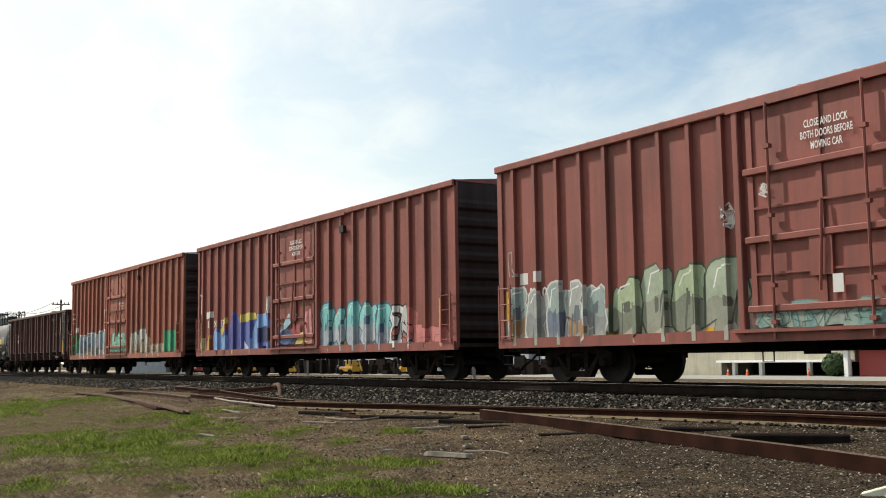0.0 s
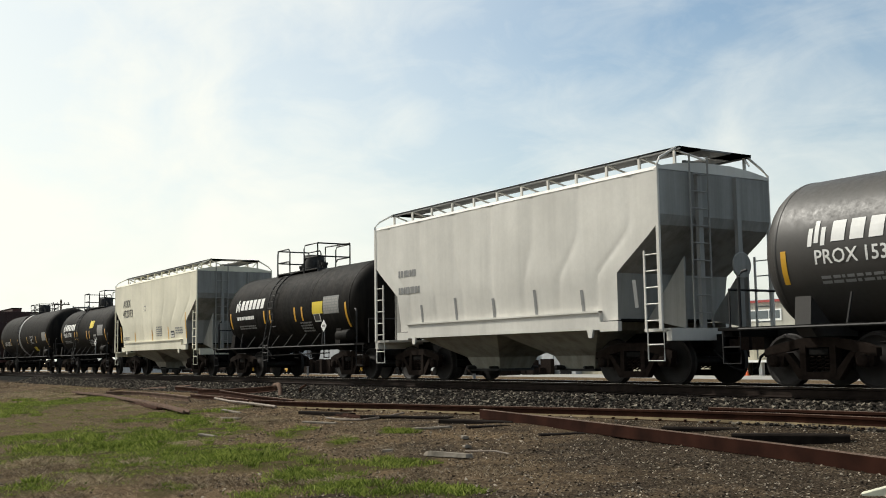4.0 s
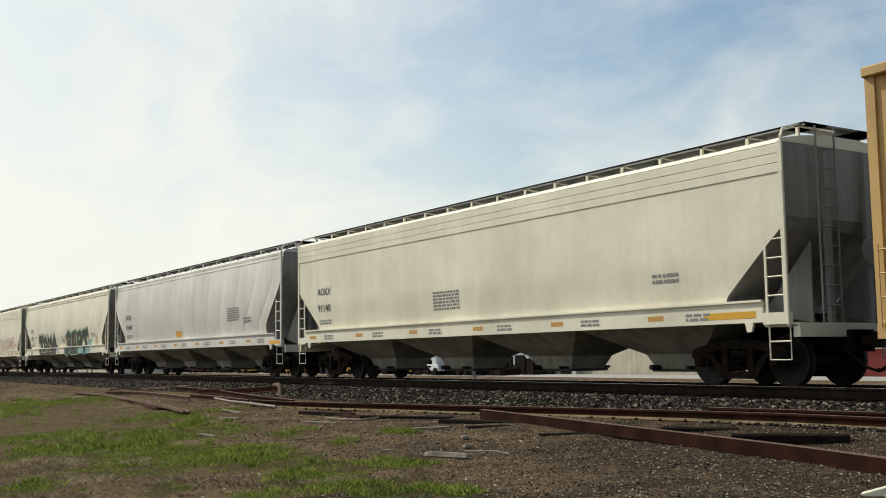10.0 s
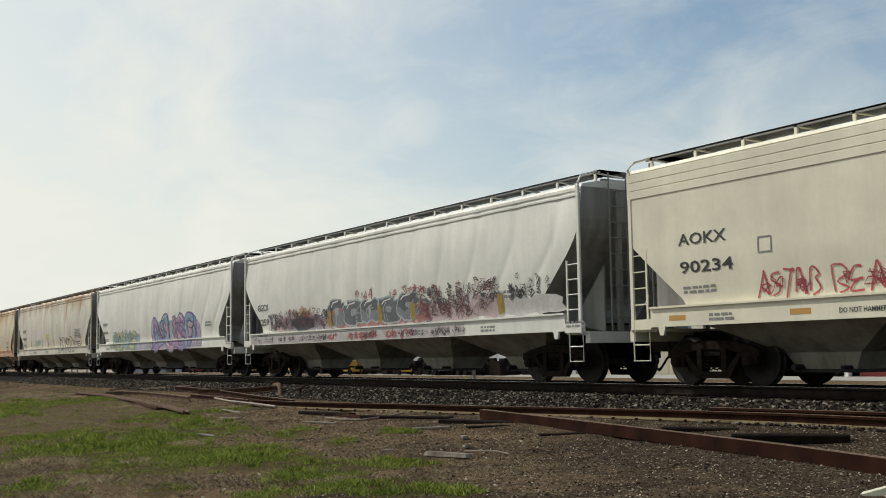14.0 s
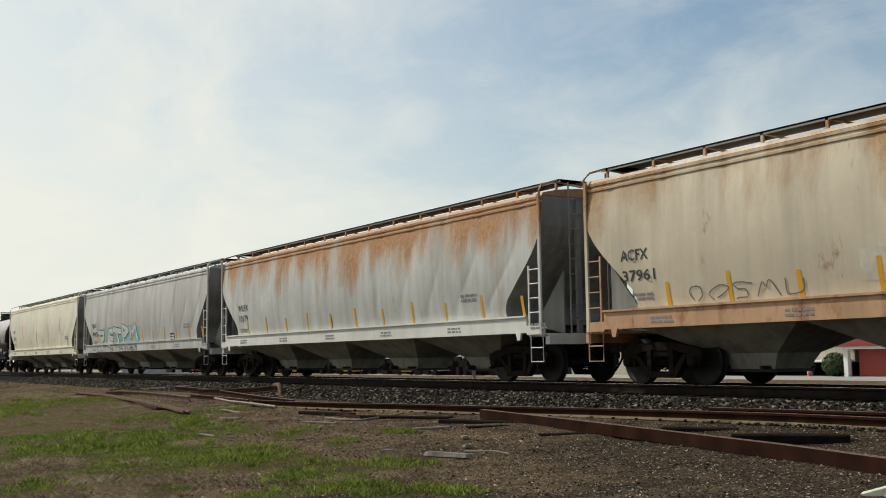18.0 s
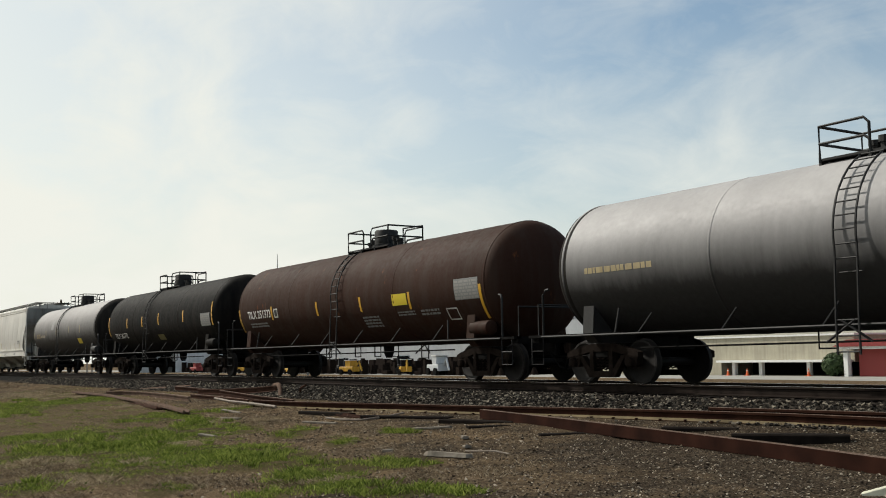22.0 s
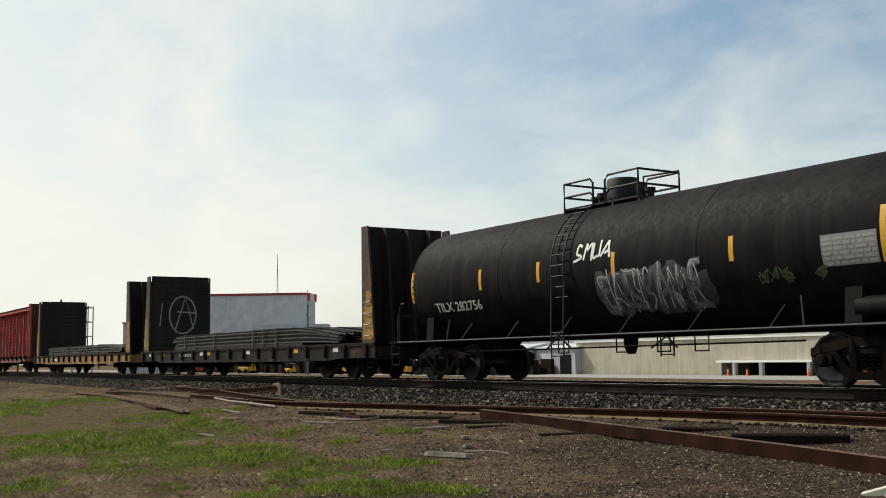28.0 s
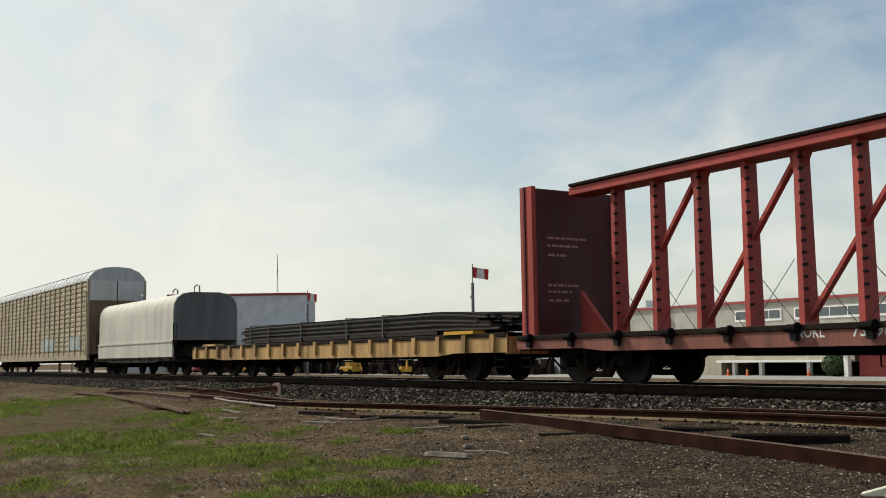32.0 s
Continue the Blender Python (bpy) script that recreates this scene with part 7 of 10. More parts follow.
# ---- ballast, gravel and grass: uncounted, one object each ----
def stones(n, xr, yr, size, seed, bias=None):
    """Many angular stones as one mesh."""
    rng = np.random.default_rng(seed)
    base = np.array([(1, 0, 0), (-1, 0, 0), (0, 1, 0), (0, -1, 0), (0, 0, 1), (0, 0, -1)], float)
    tri = np.array([(0, 2, 4), (2, 1, 4), (1, 3, 4), (3, 0, 4), (2, 0, 5), (1, 2, 5), (3, 1, 5), (0, 3, 5)])
    x = rng.uniform(*xr, n) if bias is None else xr[1] - (xr[1] - xr[0]) * rng.uniform(0, 1, n) ** bias
    y = rng.uniform(*yr, n)
    bare = np.array([b > -2.8 or turf_at(a, b) < 0.35 for a, b in zip(x, y)])
    x, y = x[bare], y[bare]
    n = len(x)
    z = np.array([gz(a, b) for a, b in zip(x, y)])
    rad = size * rng.uniform(0.55, 1.35, n)
    v = base[None] * rng.uniform(0.55, 1.25, (n, 6, 1)) + rng.normal(0, 0.16, (n, 6, 3))
    q = rng.normal(size=(n, 4))
    q /= np.linalg.norm(q, axis=1, keepdims=True)
    w, a, b, c = q.T
    R = np.stack([np.stack([1 - 2 * (b * b + c * c), 2 * (a * b - w * c), 2 * (a * c + w * b)], -1),
                  np.stack([2 * (a * b + w * c), 1 - 2 * (a * a + c * c), 2 * (b * c - w * a)], -1),
                  np.stack([2 * (a * c - w * b), 2 * (b * c + w * a), 1 - 2 * (a * a + b * b)], -1)], 1)
    v = np.einsum("nij,nkj->nki", R, v) * rad[:, None, None] * np.array([1, 1, 0.75])
    v += np.stack([x, y, z + rad * 0.25], -1)[:, None, :]
    f = (tri[None] + 6 * np.arange(n)[:, None, None]).reshape(-1, 3)
    return v.reshape(-1, 3), f


def heap(name, v, f, mat, label, category):
    me = bpy.data.meshes.new(name)
    me.from_pydata(v.tolist(), [], f.tolist())
    me.materials.append(mat)
    return tagged(new(name, me), label, category, kind="stuff")


def by_island(name, dark, light, rough=0.9, mid=None):
    m, t, b = start_mat(name, rough)
    b.inputs["Specular IOR Level"].default_value = 0.12
    g_ = t.nodes.new("ShaderNodeNewGeometry")
    r = g_.outputs["Random Per Island"]
    c = mixc(t, ramp(t, r, 0.0, 0.75), dark, mid or tuple((x + y) / 2 for x, y in zip(dark, light)))
    c = mixc(t, ramp(t, r, 0.72, 1.0), c, light)
    t.links.new(c, b.inputs["Base Color"])
    return m


M_BALLAST = by_island("crushed_ballast", (0.009, 0.0075, 0.006), (0.26, 0.225, 0.175), 0.9, (0.045, 0.036, 0.028))
M_GRAVEL = by_island("mixed_gravel", (0.008, 0.006, 0.0045), (0.50, 0.43, 0.34), 0.9, (0.092, 0.068, 0.048))
heap("ballast", *stones(30000, (-70, -4), (-2.75, -1.3), 0.042, 5, 1.5), M_BALLAST, "dark crushed stone ballast along the rails", "ballast")
heap("ballast", *stones(9000, (-60, -4), (-1.3, 1.6), 0.04, 6, 1.4), M_BALLAST, "dark crushed stone ballast between the rails", "ballast")
heap("gravel", *stones(34000, (-34, -3), (-11.5, -2.7), 0.0135, 7, 1.8), M_GRAVEL, "scattered pale and dark gravel on dirt", "gravel")
heap("gravel", *stones(2200, (-55, -3), (-13.5, -2.7), 0.026, 8, 1.5), M_GRAVEL, "scattered larger stones on dirt", "gravel")

DRY = [(-51.5, -4.8, 1.4, 6.5), (-16.4, -12.6, 0.54, 1.1), (-13.2, -11.4, 0.83, 0.6), (-14.3, -12.5, 0.55, 0.6), (-11.8, -10.6, 0.49, 0.45), (-22.2, -6.5, 0.58, 1.3), (-16.7, -7.0, 0.32, 0.9), (-11.1, -9.1, 0.49, 0.7), (-21.5, -9.6, 0.72, 1.4), (-14.2, -7.9, 0.52, 0.8), (-12.3, -11.3, 0.42, 0.7), (-24.2, -6.6, 0.35, 2.4), (-12.6, -12.8, 0.63, 0.5), (-18.4, -6.1, 0.45, 1.0), (-11.0, -8.0, 0.59, 0.7)]


def grass(patches, clumps, blades, hgt, wid, seed, lay=0.5, spread=0.13, thin=-0.15):
    """Clumps of blades in ragged patches (x, y, half width, half depth): clumps to the square metre, blades to the clump."""
    rng = np.random.default_rng(seed)
    sx, sy = np.array([0.5414, 0.8408]), np.array([-0.8408, 0.5414])
    V = []
    for px, py, a, b in patches:
        far = max(0.35, min(1.0, 18.0 / math.hypot(px, py + 16)))
        n = int(clumps * far * math.pi * a * b) + 1
        r, th = np.sqrt(rng.uniform(0, 1, n)) * rng.uniform(0.75, 1.3, n), rng.uniform(0, math.tau, n)
        p = np.array([px, py]) + (r * np.cos(th))[:, None] * a * sx + (r * np.sin(th))[:, None] * b * sy
        for q in p:
            lush = noise.noise((q[0] * 1.1, q[1] * 1.1, seed)) + 0.6 * noise.noise((q[0] * 3.1, q[1] * 3.1, seed))
            if q[1] > -2.9 or lush < thin:
                continue
            k = max(4, int(blades * rng.uniform(0.5, 1.4)))
            size = hgt * (0.75 + 0.7 * max(-0.3, lush)) * rng.uniform(0.6, 1.45)
            rad = spread * rng.uniform(0.5, 1.5) / far ** 0.5
            at = rng.normal(0, rad, (k, 2))
            l = size * rng.uniform(0.4, 1.2, k)
            lean = rng.normal(0, lay, (k, 2)) * l[:, None] + at / rad * l[:, None] * 0.3 * lay
            t = rng.uniform(0, math.tau, k)
            w = np.stack([np.cos(t), np.sin(t)], 1) * (wid / far * rng.uniform(0.6, 1.4, k))[:, None]
            root = q + at
            z = np.full(k, gz(q[0], q[1]) - 0.012)
            V.append(np.stack([np.c_[root - w, z], np.c_[root + w, z], np.c_[root + lean * 0.4 + w * 0.7, z + l * 0.62], np.c_[root + lean, z + l]], 1))
    v = np.concatenate(V)
    n = len(v)
    f = np.array([(0, 1, 2), (0, 2, 3)])[None] + 4 * np.arange(n)[:, None, None]
    return v.reshape(-1, 3), f.reshape(-1, 3)


def leafy(name, dark, mid, light, through_):
    """Thin leaves: each blade its own tone, paler and deeper in drifts, and light shining through."""
    m, t, b = start_mat(name, 0.7)
    g_ = t.nodes.new("ShaderNodeNewGeometry")
    r = math2(t, "ADD", math2(t, "MULTIPLY", g_.outputs["Random Per Island"], 0.5), math2(t, "MULTIPLY", noise_of(t, 2.6, detail=5, rough=0.65), 0.66))
    c = mixc(t, ramp(t, r, 0.26, 0.56), dark, mid)
    c = mixc(t, ramp(t, r, 0.54, 0.82), c, light)
    t.links.new(c, b.inputs["Base Color"])
    b.inputs["Specular IOR Level"].default_value = 0.1
    tl = t.nodes.new("ShaderNodeBsdfTranslucent")
    t.links.new(c, tl.inputs["Color"])
    mx = nd(t, "ShaderNodeMixShader", Fac=through_)
    t.links.new(b.outputs["BSDF"], mx.inputs[1])
    t.links.new(tl.outputs["BSDF"], mx.inputs[2])
    t.links.new(mx.outputs["Shader"], t.nodes["Material Output"].inputs["Surface"])
    return m


M_GRASS = leafy("spring_grass", (0.028, 0.046, 0.008), (0.125, 0.170, 0.026), (0.33, 0.37, 0.09), 0.36)
M_STRAW = leafy("dry_grass", (0.055, 0.038, 0.022), (0.17, 0.125, 0.078), (0.46, 0.37, 0.26), 0.2)
heap("grass", *grass(GREEN, 66, 28, 0.042, 0.0055, 21, 0.45, 0.07, 0.0), M_GRASS, "ragged patches of fresh green grass", "grass")
heap("grass", *grass(GREEN, 10, 80, 0.072, 0.0055, 33, 0.45, 0.08, -0.05), M_GRASS, "taller tufts of fresh green grass", "grass")
heap("grass", *grass([(-12.6, -9.9, 0.5, 1.1), (-11.1, -10.3, 0.4, 0.5), (-10.3, -10.1, 0.5, 0.4), (-9.6, -9.7, 0.2, 0.4), (-16.2, -10.3, 1.0, 1.2), (-16.4, -7.6, 0.22, 0.6)], 30, 50, 0.06, 0.009, 31, 0.5, 0.07, -0.2), M_GRASS, "lush green clumps of broad grass near the gravel", "grass")
heap("grass", *grass(MEADOW, 26, 18, 0.035, 0.005, 25, 0.5, 0.07, 0.0), M_GRASS, "thin new grass spreading over dry ground", "grass")
heap("grass", *grass(MEADOW, 55, 14, 0.028, 0.0028, 26, 1.0, 0.14, -0.15), M_STRAW, "flattened straw among the new grass", "grass")
heap("grass", *grass([(-62, -5.2, 2.0, 22.0), (-80, -4.5, 3.0, 20.0)], 14, 14, 0.11, 0.007, 27, 0.7, 0.2), M_STRAW, "pale dry grass along the far shoulder", "grass")
heap("grass", *grass(DRY, 80, 26, 0.04, 0.003, 22, 0.8, 0.09, -0.2), M_STRAW, "tufts of dry straw-coloured grass", "grass")
STRAW_TUFTS = [(-47.4, -6.0, 1.2, 1.6), (-50.6, -6.0, 1.2, 1.8), (-43.2, -6.0, 0.8, 1.2), (-33.1, -6.3, 0.6, 0.9), (-17.0, -12.2, 0.5, 0.6), (-17.2, -12.8, 0.5, 0.5), (-23.9, -7.0, 0.4, 0.6), (-22.7, -6.3, 0.4, 0.6),
               (-28.6, -4.9, 0.5, 0.7), (-17.5, -6.9, 0.35, 0.5), (-15.9, -11.2, 0.5, 0.4), (-14.4, -12.4, 0.4, 0.4), (-18.1, -9.7, 0.4, 0.6), (-11.8, -10.0, 0.3, 0.3)]
GREEN_TUFTS = [(-23.3, -7.6, 0.5, 0.5), (-12.6, -10.0, 0.35, 0.45), (-19.0, -11.0, 0.7, 0.8), (-15.1, -10.0, 0.6, 0.7), (-32.5, -9.7, 0.9, 1.4), (-40.9, -8.4, 1.2, 1.8), (-17.3, -10.3, 0.8, 0.8), (-20.8, -9.8, 0.9, 1.0), (-17.2, -6.0, 0.3, 0.4), (-19.4, -12.0, 0.6, 0.6), (-21.6, -10.8, 0.8, 0.8)]
M_HAY = leafy("bleached_grass", (0.13, 0.095, 0.055), (0.30, 0.235, 0.145), (0.56, 0.46, 0.31), 0.25)
heap("grass", *grass(STRAW_TUFTS, 30, 60, 0.075, 0.0035, 41, 0.55, 0.07, -0.45), M_HAY, "bleached standing tufts of last year's grass", "grass")
heap("grass", *grass(GREEN_TUFTS, 9, 120, 0.10, 0.0055, 42, 0.42, 0.09, -0.2), M_GRASS, "thick rounded tussocks of green grass", "grass")
heap("grass", *grass([(-18, -9, 3.5, 9), (-10.5, -8.0, 1.4, 1.4)], 9, 9, 0.028, 0.0028, 23, 1.8, 0.2, -0.2), M_STRAW, "scattered dry stalks on bare dirt", "grass")
heap("grass_tuft", *grass([(-23.8, -7.5, 0.25, 0.3)], 50, 60, 0.16, 0.007, 24, 0.4, 0.1, -2.0), M_GRASS, "dense dark green tuft of grass", "grass")


# ---- the train, in running order ----
CARS = []


def put(car, x0):
    CARS.append((car, x0))
    car.matrix_basis = Matrix.Translation((x0 - 309.57, 0, 0))


P_BROWN = paint("brown_boxcar_paint", (0.262, 0.080, 0.062), 0.5, 0.10, seed=1)
P_BROWN2 = paint("red_brown_boxcar_paint", (0.31, 0.098, 0.060), 0.5, 0.12, seed=2)
P_GOND = paint("dark_brown_gondola_paint", (0.080, 0.029, 0.022), 0.6, 0.25, seed=3)
P_TANKBLK = paint("black_tank_paint", (0.0055, 0.005, 0.0046), 0.25, 0.0, seed=4, rough=0.62, spec=0.06, relief=0.03)
P_TANKGRY = paint("grey_sheen_tank_paint", (0.040, 0.037, 0.034), 0.3, 0.0, seed=5, rough=0.48, spec=0.35, relief=0.03)
P_TANKSIL = paint("pale_grey_tank_paint", (0.35, 0.336, 0.33), 0.06, 0.0, seed=6, rough=0.6, relief=0.03, shade_z=2.4)
P_TANKSIL2 = paint("dull_grey_tank_paint", (0.31, 0.293, 0.283), 0.1, 0.0, seed=36, rough=0.6, relief=0.03, shade_z=2.45)
# near-black ends for the two pale tanks
P_DARKHEAD = paint("dark_tank_end_paint", (0.011, 0.010, 0.0095), 0.4, 0.0, seed=47, rough=0.7, spec=0.06, relief=0.04)
P_TANKBRN = paint("rust_brown_tank_paint", (0.036, 0.0150, 0.0092), 0.45, 0.1, seed=7, rough=0.65, spec=0.08, relief=0.04)
P_HOP = paint("pale_grey_hopper_paint", (0.615, 0.592, 0.54), 0.12, 0.0, seed=8, relief=0.06)
P_HOPC = paint("cream_hopper_paint", (0.70, 0.66, 0.525), 0.08, 0.0, seed=9, relief=0.06)
P_HOPW = paint("white_hopper_paint", (0.68, 0.67, 0.615), 0.12, 0.0, seed=10, relief=0.06)
P_HOPG = paint("grey_hopper_paint", (0.50, 0.49, 0.46), 0.35, 0.02, seed=11)
P_HOPR = paint("rusting_hopper_paint", (0.57, 0.54, 0.46), 0.22, 0.05, (2.9, 4.4, 0.32), seed=12, relief=0.06, runs_tone=(0.40, 0.27, 0.13))
P_HOPR3 = paint("yellowed_hopper_paint", (0.60, 0.52, 0.39), 0.24, 0.12, (2.8, 4.4, 0.32), seed=41, relief=0.06, runs_tone=(0.42, 0.27, 0.12))
P_HOPR2 = paint("rust_streaked_hopper_paint", (0.52, 0.52, 0.49), 0.3, 0.05, (2.3, 4.3, 0.45), seed=13, relief=0.06, runs_tone=(0.45, 0.24, 0.09))
P_SILLR = paint("rusty_sill_paint", (0.50, 0.30, 0.17), 0.3, 0.75, seed=14)
# hopper ends and bays: a darker body grey that carries their shade, plus grime
P_DARKEND = paint("grimy_shaded_grey_paint", (0.27, 0.265, 0.245), 0.55, 0.0, seed=15)
P_BAY = paint("grimy_shaded_bay_paint", (0.32, 0.30, 0.245), 0.6, 0.0, seed=29)
# boxcar ends: near-black copies of the car paint that carry the ends' shade
P_YELEND = paint("shaded_yellow_end", (0.055, 0.033, 0.016), 0.7, 0.2, seed=33)
P_BOXEND = paint("shaded_boxcar_end", (0.028, 0.012, 0.010), 0.5, 0.1, seed=30)
P_YEL = paint("yellow_boxcar_paint", (0.50, 0.32, 0.122), 0.5, 0.10, seed=16)
P_DOOR = paint("black_door_paint", (0.030, 0.030, 0.032), 0.3, 0.0, seed=17)
P_ROOFW = paint("galvanised_roof", (0.52, 0.52, 0.52), 0.25, 0.05, seed=18)
P_CBBR = paint("maroon_centerbeam_paint", (0.075, 0.026, 0.022), 0.4, 0.2, seed=19)
P_CBRED = paint("red_centerbeam_paint", (0.42, 0.064, 0.050), 0.35, 0.1, seed=20)
# bulkhead faces: darker copies of the car paint with their shade mixed in
P_CBEND = paint("shaded_red_bulkhead_paint", (0.095, 0.020, 0.019), 0.5, 0.05, seed=34)
P_CBEND2 = paint("shaded_maroon_bulkhead_paint", (0.04, 0.016, 0.014), 0.5, 0.1, seed=35)
P_CBDECK = paint("faded_red_deck_paint", (0.27, 0.095, 0.07), 0.7, 0.3, seed=21)
P_TTX = paint("yellow_flatcar_paint", (0.54, 0.33, 0.13), 0.75, 0.4, seed=22, grime=(0.02, 0.014, 0.009))
P_TTX2 = paint("scorched_yellow_deck_paint", (0.38, 0.22, 0.075), 0.95, 0.7, seed=44, grime=(0.02, 0.014, 0.009))
P_BULK = paint("charred_plank_paint", (0.020, 0.0135, 0.0105), 0.3, 0.0, seed=23, rough=0.85)
P_BULKSIDE = paint("rusted_bulkhead_plate", (0.052, 0.031, 0.020), 0.5, 0.5, seed=24)
P_DECKD = paint("dark_flatcar_paint", (0.017, 0.014, 0.011), 0.5, 0.3, seed=25, spec=0.1)
P_COIL = paint("cream_hood_paint", (0.58, 0.56, 0.48), 0.3, 0.0, seed=26)
P_AUTOEND = paint("brown_autorack_end", (0.24, 0.15, 0.085), 0.5, 0.1, seed=42)
P_AUTOTOP = paint("pale_autorack_end", (0.62, 0.60, 0.58), 0.2, 0.0, seed=43)
P_AUTO = paint("tan_autorack_paint", (0.42, 0.35, 0.23), 0.4, 0.1, seed=27)
P_WASH = paint("washed_grey_band", (0.30, 0.30, 0.30), 0.4, 0.0, seed=28)
M_STEEL = plain("mill_scale_steel", (0.032, 0.027, 0.024), 0.6, 0.4, 0.25, 6.0, 0.15)


WHT, BLK, TEAL, BLUE, RED = (0.72, 0.72, 0.68), (0.02, 0.02, 0.022), (0.10, 0.42, 0.40), (0.09, 0.16, 0.42), (0.45, 0.05, 0.06)
GRN, PALEGRN, PINK, YELO, GREY = (0.05, 0.33, 0.16), (0.33, 0.44, 0.34), (0.62, 0.22, 0.20), (0.62, 0.42, 0.04), (0.30, 0.31, 0.30)
LILAC, SKY, ORNG, DKRED = (0.30, 0.22, 0.40), (0.25, 0.42, 0.55), (0.58, 0.22, 0.05), (0.30, 0.03, 0.05)
M_LETW = ink("white_lettering", (0.74, 0.73, 0.70), 0.6, 0.35)


def door_notice(car, x, z, lines, mat, size=0.13, y=-1.542):
    for k, (text, w) in enumerate(lines):
        mark("lettering", moved(letters(text, size, w), x - w / 2, z - k * size * 1.45), mat, car, lambda a, b: y)


NOTICE = (("CLOSE AND LOCK", 0.86), ("BOTH DOORS BEFORE", 1.02), ("MOVING CAR", 0.62))
M_PAPER = ink("pasted_white_label", (0.62, 0.60, 0.56), 0.7, 0.3)


def box_extras(car, surf, cuts, numbers, x_num):
    """Reporting digits between the posts, labels and yellow strips."""
    for x, text in numbers:
        mark("lettering", moved(letters(text, 0.26, 0.28 * len(text) / 2 + 0.1), x, 1.88), M_LETW, car, surf, cuts)
    mark("label_plate", rect(x_num, 2.22, 0.3, 0.26), M_PAPER, car, surf, cuts)
    mark("label_plate", rect(x_num + 0.55, 2.25, 0.24, 0.24), M_PAPER, car, surf, cuts)
    for x in (-8.95, -5.6, -2.9, 3.0, 5.7, 8.5):
        mark("reflector", rect(x, 0.98, 0.34, 0.11), M_YELLOW, car, surf, cuts)
    mark("reflector", rect(-9.05, 1.25, 0.09, 0.85), M_YELLOW, car, surf, cuts)
    mark("reflector", rect(8.55, 1.35, 0.09, 0.75), M_YELLOW, car, surf, cuts)


# 1-3: brown box cars
x0 = 298.67
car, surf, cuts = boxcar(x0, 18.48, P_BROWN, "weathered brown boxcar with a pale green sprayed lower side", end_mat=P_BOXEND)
door_notice(car, -0.02, 4.32, NOTICE, M_LETW)
bubbles(car, -8.9, -5.5, 0.84, 2.3, 5, 101, [(0.30, 0.37, 0.34), (0.36, 0.37, 0.34)], [(0.36, 0.21, 0.10), (0.27, 0.28, 0.27), (0.17, 0.20, 0.26)], (0.58, 0.58, 0.54), surf, cuts, (), (0.12, 0.14, 0.16), 0.05, (0.33, 0.33, 0.26))
bubbles(car, -5.4, -1.9, 0.84, 2.42, 4, 102, [(0.42, 0.50, 0.31), (0.36, 0.42, 0.30)], [(0.20, 0.22, 0.16), (0.28, 0.29, 0.22)], (0.07, 0.09, 0.05), surf, cuts, (), (0.10, 0.11, 0.08), 0.045, (0.40, 0.39, 0.32))
scribble(car, -2.5, -1.95, 2.75, 3.45, 103, WHT, surf, (), 7, 0.4, 0.05, 0.006)
scribble(car, -1.55, -1.15, 3.2, 3.7, 128, (0.6, 0.56, 0.53), lambda x, z: -1.545, (), 4, 0.3, 0.03, 0.002)
tag_lines(car, -8.95, -8.5, 2.4, 3.0, 104, (0.4, 0.36, 0.33), surf, cuts, (), 1, 0.03)
graffiti(car, -1.5, 1.1, 1.02, 1.42, 105, [(0.26, 0.36, 0.30), (0.16, 0.30, 0.27)], BLK, lambda x, z: -1.545, (), count=4, cloud=[(0.20, 0.33, 0.29), (0.30, 0.36, 0.30)], width=0.09, edge=(0.12, 0.17, 0.15), shine=False)
mark("label_plate", rect(0.0, 1.55, 0.2, 0.3), M_PAPER, car, lambda x, z: -1.58)
box_extras(car, surf, cuts, ((-8.45, "11"), (-7.7, "06"), (-6.75, "8")), -8.5)
put(car, x0)

